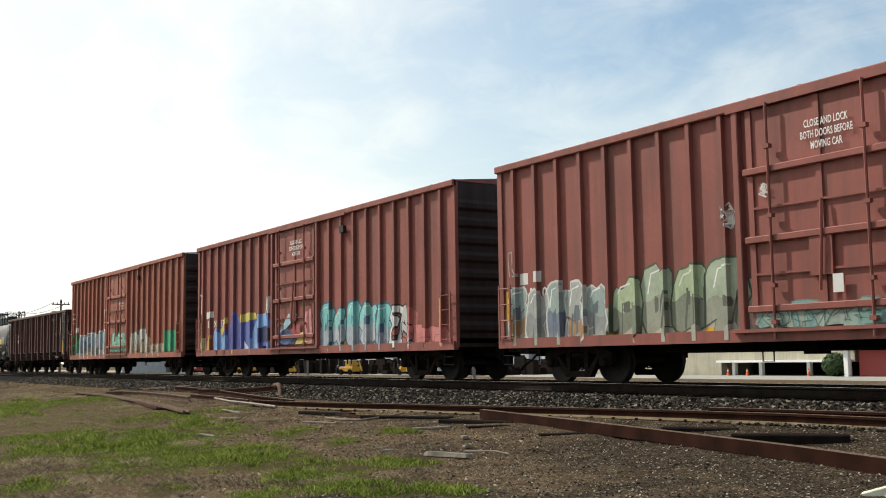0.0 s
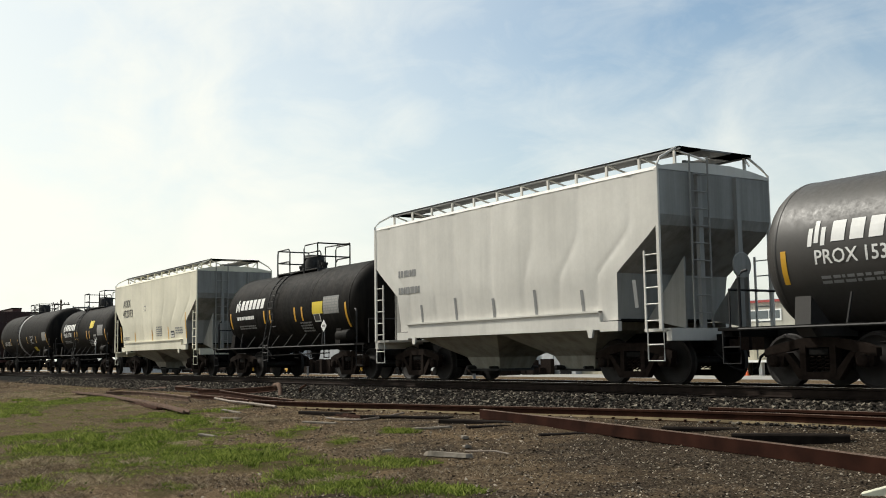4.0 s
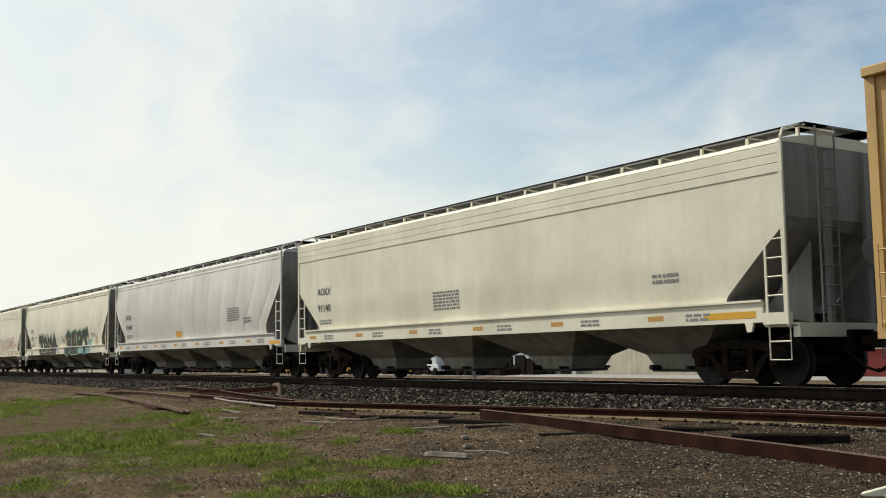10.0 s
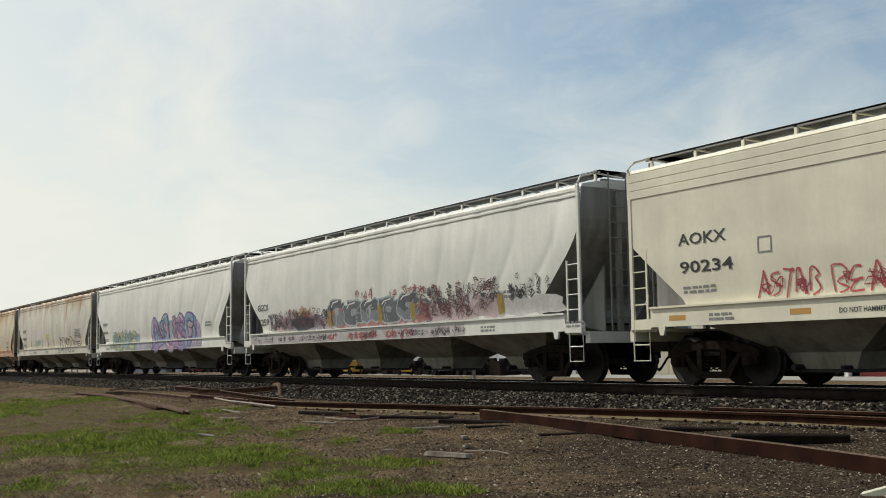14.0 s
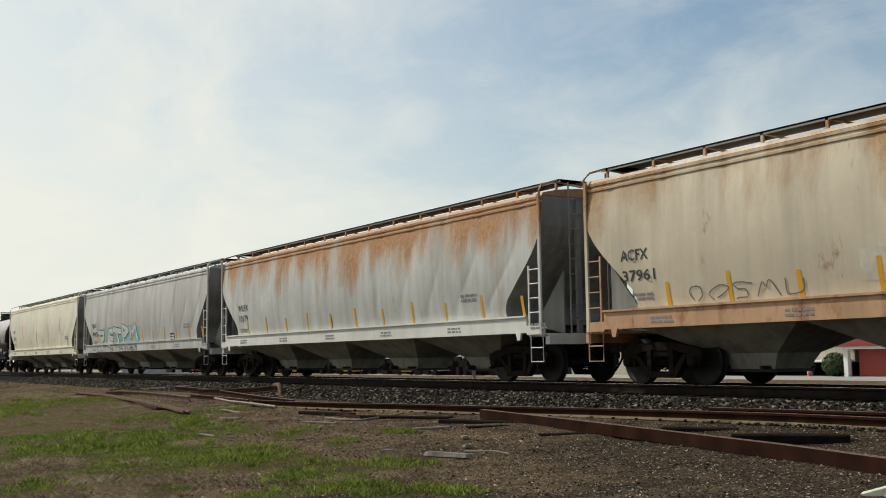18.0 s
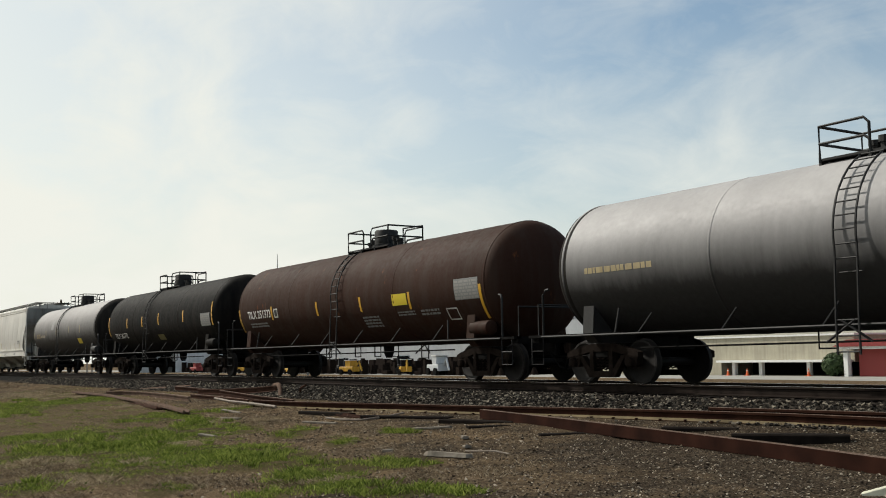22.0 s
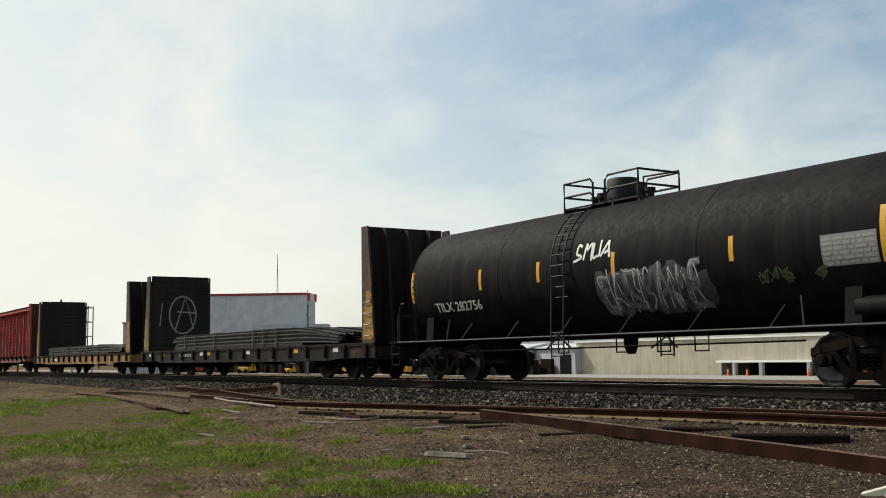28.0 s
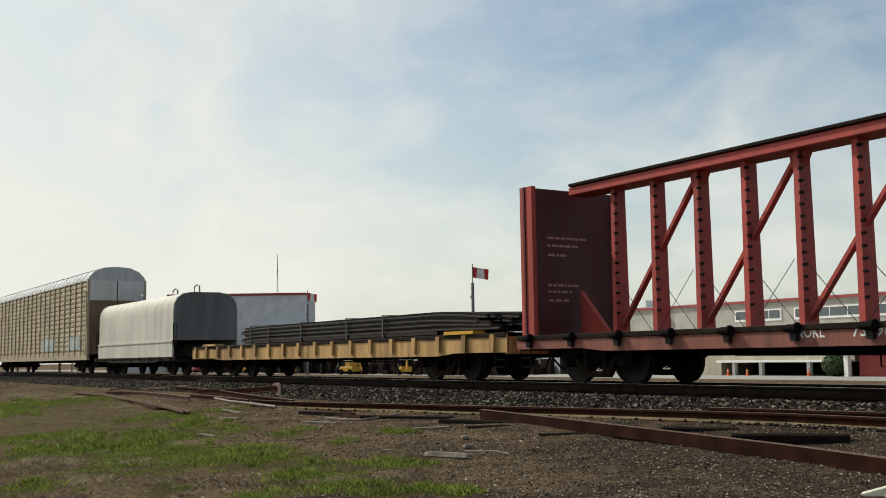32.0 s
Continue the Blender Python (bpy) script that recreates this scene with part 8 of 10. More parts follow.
x0 = 278.29
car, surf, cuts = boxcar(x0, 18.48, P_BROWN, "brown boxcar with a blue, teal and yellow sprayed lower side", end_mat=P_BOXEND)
door_notice(car, -0.02, 4.34, NOTICE, M_LETW)
NAVY, MIDB, SKYB = (0.03, 0.04, 0.11), (0.10, 0.13, 0.38), (0.24, 0.40, 0.68)
for k, (col, poly) in enumerate((
        (MIDB, [(-7.5, 0.84), (-6.3, 0.8), (-1.75, 0.8), (-1.5, 1.2), (-1.62, 1.8), (-2.5, 2.2), (-3.4, 2.1), (-4.8, 1.95), (-5.5, 2.42), (-6.2, 1.7), (-6.7, 2.0), (-7.6, 1.5)]),
        (SKYB, [(-7.55, 0.84), (-6.2, 0.82), (-6.15, 1.55), (-6.6, 1.45), (-7.4, 1.9), (-7.7, 1.5)]),
        ((0.08, 0.09, 0.30), [(-6.1, 0.83), (-4.7, 0.83), (-4.75, 1.75), (-5.5, 2.3), (-6.1, 1.65)]),
        ((0.62, 0.52, 0.12), [(-6.95, 1.75), (-6.2, 2.2), (-6.1, 2.05), (-6.8, 1.5)]),
        ((0.62, 0.52, 0.12), [(-4.95, 1.95), (-4.85, 2.22), (-4.2, 2.3), (-3.5, 2.26), (-3.4, 2.05), (-4.2, 1.98)]),
        (SKYB, [(-3.9, 0.84), (-3.8, 1.6), (-3.2, 2.2), (-2.6, 2.2), (-2.5, 1.8), (-3.3, 1.55), (-3.2, 0.84)]),
        (NAVY, [(-3.2, 1.2), (-2.5, 1.25), (-2.5, 1.8), (-3.15, 1.7)]),
        ((0.17, 0.33, 0.62), [(-2.5, 0.84), (-2.5, 2.12), (-1.55, 1.55), (-1.6, 1.35)]),
        ((0.05, 0.05, 0.08), [(-2.4, 1.15), (-2.35, 1.75), (-1.85, 1.5)]),
        (RED, [(-2.25, 1.35), (-2.1, 1.55), (-2.0, 1.45)]),
        ((0.58, 0.64, 0.74), [(-4.6, 0.85), (-4.55, 1.3), (-4.1, 1.05), (-3.95, 0.85)]),
        (NAVY, [(-1.9, 0.82), (-1.45, 0.82), (-1.45, 1.2), (-1.7, 1.1)]),
        ((0.58, 0.48, 0.28), [(-9.1, 0.84), (-8.4, 0.84), (-8.45, 1.5), (-9.1, 1.4)]),
        ((0.55, 0.30, 0.06), [(-8.4, 0.84), (-7.9, 0.84), (-7.75, 1.6), (-8.3, 1.35)]),
        ((0.62, 0.52, 0.12), [(-5.75, 0.83), (-5.2, 0.83), (-5.4, 1.0), (-5.8, 0.95)]))):
    mark("graffiti", [poly], spray(col), car, surf, cuts, (), 0.004 + 0.001 * k)
for k, (col, poly) in enumerate((
        (NAVY, [(-1.5, 1.1), (-0.2, 1.1), (0.3, 1.35), (-0.6, 1.6), (-1.4, 1.7)]),
        ((0.10, 0.16, 0.36), [(-1.4, 1.1), (-0.7, 1.1), (-0.2, 1.3), (-1.0, 1.4)]),
        ((0.30, 0.48, 0.54), [(-1.3, 1.5), (-0.6, 2.1), (0.1, 2.05), (-0.7, 1.65)]),
        ((0.34, 0.06, 0.06), [(-0.4, 1.55), (0.3, 1.8), (0.35, 1.2), (-0.2, 1.35)]),
        ((0.60, 0.50, 0.12), [(-0.1, 1.1), (0.9, 1.1), (0.9, 1.55), (0.3, 1.45)]),
        ((0.62, 0.24, 0.23), [(0.55, 1.5), (0.7, 2.1), (1.1, 2.2), (1.2, 1.1), (0.85, 1.1)]))):
    mark("graffiti", [poly], spray(col), car, lambda x, z: -1.545, (), (), 0.002 + 0.001 * k)
bubbles(car, 1.55, 6.0, 0.84, 2.4, 5, 114, [(0.20, 0.52, 0.50), (0.26, 0.58, 0.55)], [(0.36, 0.40, 0.44), (0.46, 0.48, 0.50)], (0.05, 0.13, 0.18), surf, cuts, (), (0.10, 0.14, 0.22), 0.06, (0.30, 0.33, 0.36))
graffiti(car, 5.9, 7.1, 0.85, 2.05, 115, [WHT, (0.5, 0.5, 0.48)], BLK, surf, cuts, count=2, cloud=[(0.45, 0.14, 0.12)], edge=BLK, width=0.18, shine=False)
graffiti(car, 7.0, 8.6, 0.85, 1.5, 116, [PINK], BLK, surf, cuts, count=2, cloud=[(0.52, 0.16, 0.13), PINK], edge=PINK, width=0.12, shine=False)
tag_lines(car, -2.6, -1.9, 2.2, 3.0, 117, WHT, surf, cuts, (), 2, 0.06)
tag_lines(car, -9.1, -8.7, 2.3, 3.2, 118, WHT, surf, cuts, (), 1, 0.05)
box_extras(car, surf, cuts, ((-8.3, "11"), (-7.6, "00"), (-6.9, "37")), -8.4)
put(car, x0)

x0 = 258.03
car, surf, cuts = boxcar(x0, 18.45, P_BROWN2, "faded red-brown boxcar with pale bubble graffiti and green panels", P_ROOFW, P_BOXEND)
door_notice(car, 0.54, 3.37, (("CLOSE AND LOCK", 0.72), ("DOORS BEFORE", 0.62), ("MOVING CAR", 0.5)), M_LETW, 0.1)
bubbles(car, -7.6, -1.95, 0.82, 2.35, 6, 121, [(0.34, 0.43, 0.50), (0.42, 0.50, 0.54)], [(0.36, 0.36, 0.34), (0.43, 0.41, 0.37)], (0.78, 0.78, 0.74), surf, cuts, (), (0.22, 0.25, 0.30), 0.06, (0.66, 0.65, 0.60))
graffiti(car, -8.9, -7.6, 1.05, 2.2, 122, [GRN, (0.15, 0.4, 0.25)], BLK, surf, cuts, count=2, edge=(0.05, 0.16, 0.09), width=0.12, shine=False)
bubbles(car, -0.9, 1.2, 1.12, 2.15, 3, 123, [(0.22, 0.50, 0.37), (0.16, 0.42, 0.31)], [(0.15, 0.36, 0.27)], (0.10, 0.26, 0.20), lambda x, z: -1.545, (), (), (0.42, 0.56, 0.48), 0.05)
bubbles(car, 2.2, 4.3, 0.9, 2.15, 2, 124, [(0.56, 0.55, 0.48)], [(0.50, 0.42, 0.30)], (0.20, 0.17, 0.15), surf, cuts, (), (0.24, 0.22, 0.20), 0.05)
mark("graffiti", rect(6.85, 1.06, 1.45, 0.86), spray((0.06, 0.36, 0.19)), car, surf, cuts, (), 0.005)
graffiti(car, 4.2, 6.6, 0.80, 1.4, 125, [(0.55, 0.48, 0.36)], BLK, surf, cuts, count=3, cloud=[(0.58, 0.52, 0.40), (0.5, 0.42, 0.3)], edge=(0.4, 0.33, 0.25), width=0.1, shine=False)
tag_lines(car, -9.0, -8.45, 2.75, 3.25, 126, WHT, surf, cuts, (), 2, 0.035)
tag_lines(car, -2.4, -1.75, 2.6, 3.3, 127, WHT, surf, cuts, (), 2, 0.05)
box_extras(car, surf, cuts, ((-8.35, "18"), (-7.6, "22")), -8.5)
put(car, x0)

# 4: gondola
x0 = 239.43
car, surf = gondola(x0, 16.4, P_GOND, "dark rusty brown high-side gondola with scraped paint, empty")
mark("lettering", moved(letters("CM", 0.24, 0.44), -6.5, 2.28) + moved(letters("BX", 0.24, 0.44), -5.62, 2.28) + moved(letters("197", 0.24, 0.44), -6.5, 1.95) + moved(letters("918", 0.24, 0.44), -5.62, 1.95), M_LETW, car, surf)
SCRAPE = ink("scraped_pale_patch", (0.34, 0.20, 0.16), 0.7, 0.5)
for k, pts in enumerate(([(3.95, 3.2), (3.9, 2.7), (4.0, 2.38), (4.25, 2.3)], [(5.0, 2.25), (5.35, 2.3), (5.5, 2.6)], [(5.3, 3.15), (5.6, 3.1), (5.75, 2.85)], [(6.05, 2.45), (6.25, 2.25), (6.42, 2.5), (6.5, 3.2)], [(4.4, 3.2), (4.7, 3.15)], [(7.1, 3.3), (7.45, 3.3), (7.5, 2.9)])):
    mark("scrape", ribbon(pts, 0.13), SCRAPE, car, surf, (), (), 0.003)
for x, z in ((7.0, 1.15), (-0.9, 1.2)):
    mark("reflector", rect(x, z, 0.14, 0.75), M_YELLOW, car, surf)
put(car, x0)


def brand_block(car, surf, x, z, w, h, n=6):
    """A maker's mark as plain white blocks, with its round badge."""
    polys = []
    a = x
    step = w / (n + 1.3)
    for k in range(3):
        polys += rect(a + k * step * 0.36, z - 0.05 + 0.05 * (k % 2), step * 0.24, h * (0.9 + 0.2 * (k == 1)), 0.02)
    a += step * 1.3
    for k in range(n):
        polys += rect(a, z, step * 0.72, h, 0.03)
        a += step
    mark("brand_mark", polys, M_LETW, car, surf, (), TZ, 0.006)


M_DULL = ink("dull_grey_print", (0.28, 0.27, 0.25))


def data_panel(car, surf, x, z, w, h, seed):
    mark("data_panel", rect(x, z, w, h), M_INKGREY, car, surf, (), TZ, 0.005)
    mark("small_print", bars(x + 0.03, z + 0.02, w - 0.06, h - 0.04, 6, seed, 0.68), M_DULL, car, surf, (), TZ, 0.007)


def tank_text(car, surf, x, z, text, size, w):
    mark("lettering", moved(letters(text, size, w), x, z), M_LETW, car, surf, (), tuple(c for c in TZ if z < c < z + size), 0.006)


# 5, 7, 9: short black tank cars
for x0, mat, num, lab, pf in ((224.65, P_TANKGRY, "PROX 15339", "short grimy grey-black tank car with white lettering", 2.9), (199.3, P_TANKBLK, None, "short black tank car with a yellow placard", 3.2), (173.0, P_TANKBLK, "PROX 17190", "short black tank car with a wide railed platform", 4.1)):
    car, surf = tank_car(x0, 10.8, 1.36, 2.28, mat, lab, 4.2, -0.45, pf, 4.45)
    brand_block(car, surf, -4.1, 2.4, 2.6, 0.34)
    if num:
        tank_text(car, surf, -3.98, 2.05, num, 0.24, 1.7)
    else:
        small_print(car, surf, -3.98, 2.05, 1.6, 0.2, 1, M_LETW, 5, TZ)
    small_print(car, surf, -3.9, 1.72, 1.5, 0.16, 2, M_INKGREY, 6, TZ)
    mark("placard_sheet", rect(1.55 if num and num.endswith("0") else 2.26, 2.42 if num and num.endswith("0") else 2.03, 0.74, 0.38, 0.03), M_PLACARD, car, surf, (), TZ, 0.006)
    data_panel(car, surf, 3.06, 2.0, 1.05, 0.54, 3)
    mark("inspection_box", rect(2.35, 1.78, 0.45, 0.28), M_PAPER, car, surf, (), TZ, 0.005)
    mark("inspection_box", rect(2.40, 1.82, 0.35, 0.2), M_INKBLACK, car, surf, (), TZ, 0.007)
    tank_marks(car, surf, 2.28, 1.36, ((-4.66, 1.75, 2.32), (-1.6, 1.86, 2.3), (-1.1, 1.86, 2.3), (0.9, 1.85, 2.3), (1.45, 1.85, 2.3), (4.5, 1.56, 2.3)))
    small_print(car, surf, 1.25, 1.5, 0.85, 0.34, 4, M_INKGREY, 8, TZ)
    placard(car, 3.45, -1.52, 1.62)
    mark("small_print", bars(0.1, 3.0, 0.0, 0.2, 1), M_INKGREY, car, surf)
    e = Shape()
    for r_ in range(3):
        e.box(5.08 - 0.1 * r_, 5.10 - 0.1 * r_, -0.55, 0.25 - 0.1 * r_, 3.0 - r_ * 0.16, 3.09 - r_ * 0.16)
    put(car, x0)

# 6, 8, 30: short two-bay hoppers
x0 = 211.72
car, surf = hopper(x0, 11.25, P_HOP, "short white two-bay covered hopper car with grimy shaded ends", 2, False, 0, post_step=1.0, short=True, end_mat=P_DARKEND, rib_mat=M_INKGREY)
small_print(car, surf, -4.3, 2.75, 0.9, 0.3, 1, M_INKGREY, 3)
small_print(car, surf, -4.3, 2.3, 1.1, 0.3, 1, M_INKGREY, 4)
put(car, x0)
x0 = 185.95
car, surf = hopper(x0, 11.45, P_HOPC, "short cream two-bay covered hopper car with black lettering", 2, False, 0, post_step=1.0, short=True, end_mat=P_DARKEND)
stencil(car, surf, -4.33, 3.15, "AOKX", 0.36, M_INKBLACK, width=1.13)
stencil(car, surf, -4.36, 2.68, "492073", 0.36, M_INKBLACK, width=1.53)
for x, h in ((-4.75, 0.75), (-2.55, 0.42), (-0.05, 0.45), (2.15, 0.52), (4.35, 1.05)):
    mark("reflector", rect(x, 1.53, 0.10, h, -0.03), M_YELLOW, car, surf, (), CZ)
mark("label_plate", rect(2.5, 1.60, 0.46, 0.28), M_INKBLACK, car, surf, (), CZ)
mark("label_plate", bars(2.53, 1.63, 0.4, 0.22, 2, 4), M_PAPER, car, surf, (), CZ, 0.007)
mark("type_box", rect(-1.14, 2.86, 0.28, 0.03) + rect(-1.14, 3.07, 0.28, 0.03) + rect(-1.14, 2.86, 0.03, 0.24) + rect(-0.89, 2.86, 0.03, 0.24), M_INKGREY, car, surf, (), CZ)
small_print(car, surf, 0.6, 1.7, 0.75, 0.45, 5, M_INKGREY, 5)
small_print(car, surf, 3.1, 1.75, 0.9, 0.3, 3, M_INKGREY, 7)
small_print(car, surf, -4.3, 1.62, 0.9, 0.18, 2, M_INKGREY, 8)
put(car, x0)
x0 = -234.0
car, surf = hopper(x0, 11.5, P_HOPW, "short white two-bay covered hopper car with black lettering", 2, True, 2, post_step=1.35, end_mat=P_DARKEND)
stencil(car, surf, -4.0, 2.5, "WWUX", 0.28, M_INKBLACK, width=1.06)
stencil(car, surf, -4.02, 2.1, "16161", 0.28, M_INKBLACK, width=0.73)
small_print(car, surf, -3.95, 1.65, 0.9, 0.2, 2, M_INKGREY, 5)
small_print(car, surf, 0.2, 1.75, 1.2, 0.36, 4, spray((0.45, 0.12, 0.10)), 6)
tag_lines(car, 2.2, 4.2, 1.6, 2.4, 301, BLK, surf, (), CZ, 2, 0.035)
put(car, x0)

# 10 and the long tank cars
LONG = (
    (158.0, 15.4, P_TANKBLK, "long black tank car with a washed grey band", 6.3, -0.45, 2.5, P_WASH),
    (-126.3, 16.7, P_TANKSIL, "long pale grey tank car with a dark shaded underside", 7.0, -0.2, 2.95, None),
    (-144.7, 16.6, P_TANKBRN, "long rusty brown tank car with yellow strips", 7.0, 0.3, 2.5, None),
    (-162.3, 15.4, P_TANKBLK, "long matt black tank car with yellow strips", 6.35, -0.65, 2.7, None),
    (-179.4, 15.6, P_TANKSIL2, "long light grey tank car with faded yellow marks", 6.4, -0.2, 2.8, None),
    (-248.95, 15.4, P_TANKBLK, "long black tank car with smeared white graffiti", 6.35, -0.55, 2.45, None))
for i, (x0, ln, mat, lab, tc, dd, pf, dip) in enumerate(LONG):
    car, surf = tank_car(x0, ln, 1.5, 2.46, mat, lab, tc, dd, pf, 4.52, dip_mat=dip, head_mat=P_DARKHEAD if mat in (P_TANKSIL, P_TANKSIL2) else None)
    h = ln / 2
    if i == 0:
        tank_text(car, surf, -5.9, 1.86, "GATX 35872", 0.25, 1.95)
        strips = ((-6.8, 1.67, 2.3), (-3.8, 1.87, 2.32), (-1.45, 1.88, 2.32), (1.45, 1.88, 2.32), (4.05, 1.88, 2.32), (6.9, 1.6, 2.4))
        tag_lines(car, 2.45, 3.45, 1.85, 2.35, 201, (0.55, 0.55, 0.55), surf, (), TZ, 5, 0.03)
        mark("placard_sheet", rect(2.8, 1.42, 0.8, 0.24, -0.03), M_PLACARD, car, surf, (), TZ, 0.006)
        data_panel(car, surf, 5.8, 2.0, 1.0, 0.5, 5)
    elif i == 1:
        strips = ((1.05, 2.15, 2.58), (3.8, 2.2, 2.6), (7.6, 1.95, 2.8))
        data_panel(car, surf, 6.33, 2.06, 1.05, 0.42, 5)
        mark("placard_sheet", rect(3.04, 1.63, 0.86, 0.27, -0.02), M_PLACARD, car, surf, (), TZ, 0.006)
        placard(car, 6.9, -1.56, 1.55)
        small_print(car, surf, -7.0, 2.3, 2.0, 0.2, 1, spray((0.45, 0.36, 0.2)), 4, TZ)
    elif i == 2:
        tank_text(car, surf, -6.96, 2.05, "TILX 251373", 0.27, 1.95)
        mark("type_box", rect(-4.72, 2.02, 0.3, 0.3), M_PAPER, car, surf, (), TZ, 0.005)
        mark("type_box", rect(-4.68, 2.06, 0.22, 0.22), M_INKBLACK, car, surf, (), TZ, 0.007)
        strips = ((-7.75, 1.6, 2.4), (-4.95, 1.95, 2.4), (-1.5, 1.95, 2.38), (1.35, 1.95, 2.37), (4.1, 1.9, 2.36), (7.45, 1.53, 2.36))
        mark("placard_sheet", rect(3.25, 2.03, 0.78, 0.31), M_PLACARD, car, surf, (), TZ, 0.006)
        data_panel(car, surf, 6.38, 2.02, 1.06, 0.52, 5)
        small_print(car, surf, 1.35, 1.5, 0.95, 0.34, 4, M_INKGREY, 4, TZ)
        small_print(car, surf, 3.4, 1.75, 0.9, 0.14, 2, M_INKGREY, 4, TZ)
        small_print(car, surf, 4.6, 1.72, 0.9, 0.18, 2, M_INKGREY, 6, TZ)
        mark("inspection_box", rect(5.83, 1.55, 0.5, 0.03) + rect(5.83, 1.82, 0.5, 0.03) + rect(5.83, 1.55, 0.03, 0.3) + rect(6.3, 1.55, 0.03, 0.3), M_PAPER, car, surf, (), TZ, 0.005)
        small_print(car, surf, -6.9, 1.75, 1.5, 0.18, 2, M_INKGREY, 4, TZ)
    elif i == 3:
        tank_text(car, surf, -6.3, 1.75, "TILX 262772", 0.23, 2.0)
        strips = ((-7.2, 1.85, 2.8), (-4.15, 2.2, 2.65), (-1.83, 2.2, 2.65), (0.5, 2.2, 2.7), (3.7, 2.2, 2.67), (7.0, 1.98, 2.87))
        data_panel(car, surf, 5.8, 1.97, 1.03, 0.5, 5)
        mark("placard_sheet", rect(0.1, 1.55, 0.8, 0.24), spray((0.13, 0.11, 0.03)), car, surf, (), TZ, 0.006)
    elif i == 4:
        strips = ((-3.85, 2.24, 2.6), (-1.3, 2.23, 2.63), (1.7, 2.28, 2.65), (4.1, 2.24, 2.63), (-7.1, 2.1, 2.5))
        mark("placard_sheet", rect(3.39, 1.66, 0.8, 0.28), M_PLACARD, car, surf, (), TZ, 0.006)
        mark("lettering", moved(letters("UTLX", 0.25, 0.95), -6.3, 2.14), spray((0.42, 0.28, 0.09)), car, surf, (), tuple(c for c in TZ if 2.14 < c < 2.39), 0.006)
        small_print(car, surf, -5.15, 2.15, 1.1, 0.24, 1, spray((0.34, 0.29, 0.22)), 14, TZ)
        mark("patch", rect(-2.5, 2.55, 0.6, 0.6), spray((0.34, 0.33, 0.32)), car, surf, (), TZ, 0.005)
    else:
        tank_text(car, surf, -6.1, 1.76, "TILX 282756", 0.23, 2.05)
        strips = ((-7.15, 2.05, 2.85), (-4.0, 2.2, 2.7), (-1.73, 2.24, 2.69), (0.75, 2.2, 2.69), (3.88, 2.24, 2.69), (6.95, 1.98, 2.87))
        graffiti(car, 0.3, 3.2, 1.4, 2.4, 202, [(0.16, 0.16, 0.16), (0.10, 0.10, 0.10)], BLK, surf, (), TZ, count=7, cloud=[(0.05, 0.05, 0.05), (0.035, 0.035, 0.035)], edge=(0.06, 0.06, 0.06), width=0.09)
        tag_lines(car, 0.4, 3.1, 1.5, 2.3, 205, (0.45, 0.45, 0.45), surf, (), TZ, 9, 0.035)
        tag_lines(car, -0.4, 0.75, 2.6, 2.95, 203, WHT, surf, (), TZ, 4, 0.055)
        scribble(car, 4.0, 6.0, 1.75, 2.08, 204, (0.07, 0.085, 0.05), surf, TZ, 9, 0.4, 0.03)
        data_panel(car, surf, 5.84, 1.98, 1.05, 0.52, 5)
    tank_marks(car, surf, 2.46, 1.5, strips, spray((0.34, 0.28, 0.16)) if i in (1, 4) else None)
    put(car, x0)

# 11: maroon centerbeam
x0 = 137.6
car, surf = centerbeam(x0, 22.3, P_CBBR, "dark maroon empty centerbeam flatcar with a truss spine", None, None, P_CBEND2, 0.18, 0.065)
for k in range(20):
    x = -10.9 + k * 1.13
    col = (M_YELLOW, M_PAPER, spray((0.30, 0.09, 0.07)))[k % 3]
    mark("sill_mark", rect(x, 0.86, 0.42, 0.14), col, car, surf)
small_print(car, surf, 3.0, 0.84, 0.5, 0.16, 1, M_LETW, 4)
put(car, x0)

# 12: yellow pool boxcar
x0 = 115.23
car, surf, cuts = pool_boxcar(x0, 18.56, P_YEL, P_DOOR, "yellow high-cube boxcar with two black doors and graffiti", P_ROOFW, P_ROOFW)
for cx in (-1.2, 1.28):
    door_notice(car, cx, 4.56, (("BOTH DOORS LATCH", 0.95), ("BEFORE CLOSING", 0.9), ("MAIN DOOR", 0.55)) if cx < 0 else (("BOTH DOORS LATCH", 0.95), ("MOVING CAR", 0.6)), M_LETW, 0.1)
    small_print(car, lambda a, b: -1.542, cx - 0.45, 3.82, 0.92, 0.42, 3, M_LETW, 4)
    mark("label_plate", rect(cx - 0.1, 1.95, 0.2, 0.28), M_PAPER, car, lambda a, b: -1.58)
    graffiti(car, cx - 1.0, cx + 0.95, 1.1, 1.95, 131 + int(cx), [GREY, (0.45, 0.44, 0.42)], BLK, lambda a, b: -1.545, (), count=4, cloud=None, width=0.1)
    tag_lines(car, cx - 0.4, cx + 0.2, 2.25, 2.5, 140, WHT, lambda a, b: -1.585, (), (), 2, 0.03)
mark("lettering", moved(letters("RAILCAR POOLING EXPERTS", 0.30, 4.6), 3.68, 3.26), M_INKBLACK, car, surf, cuts, (), 0.008)
faded = spray((0.42, 0.09, 0.06))
mark("brand_mark", rect(5.2, 3.95, 0.95, 0.16) + rect(5.45, 3.4, 0.16, 0.6) + rect(5.9, 3.4, 0.16, 0.6) + ribbon([(6.25, 4.05), (6.85, 3.4)], 0.16) + ribbon([(6.25, 3.4), (6.85, 4.05)], 0.16), faded, car, surf, cuts)
redx, bluex = spray((0.50, 0.07, 0.05)), spray((0.09, 0.11, 0.36))
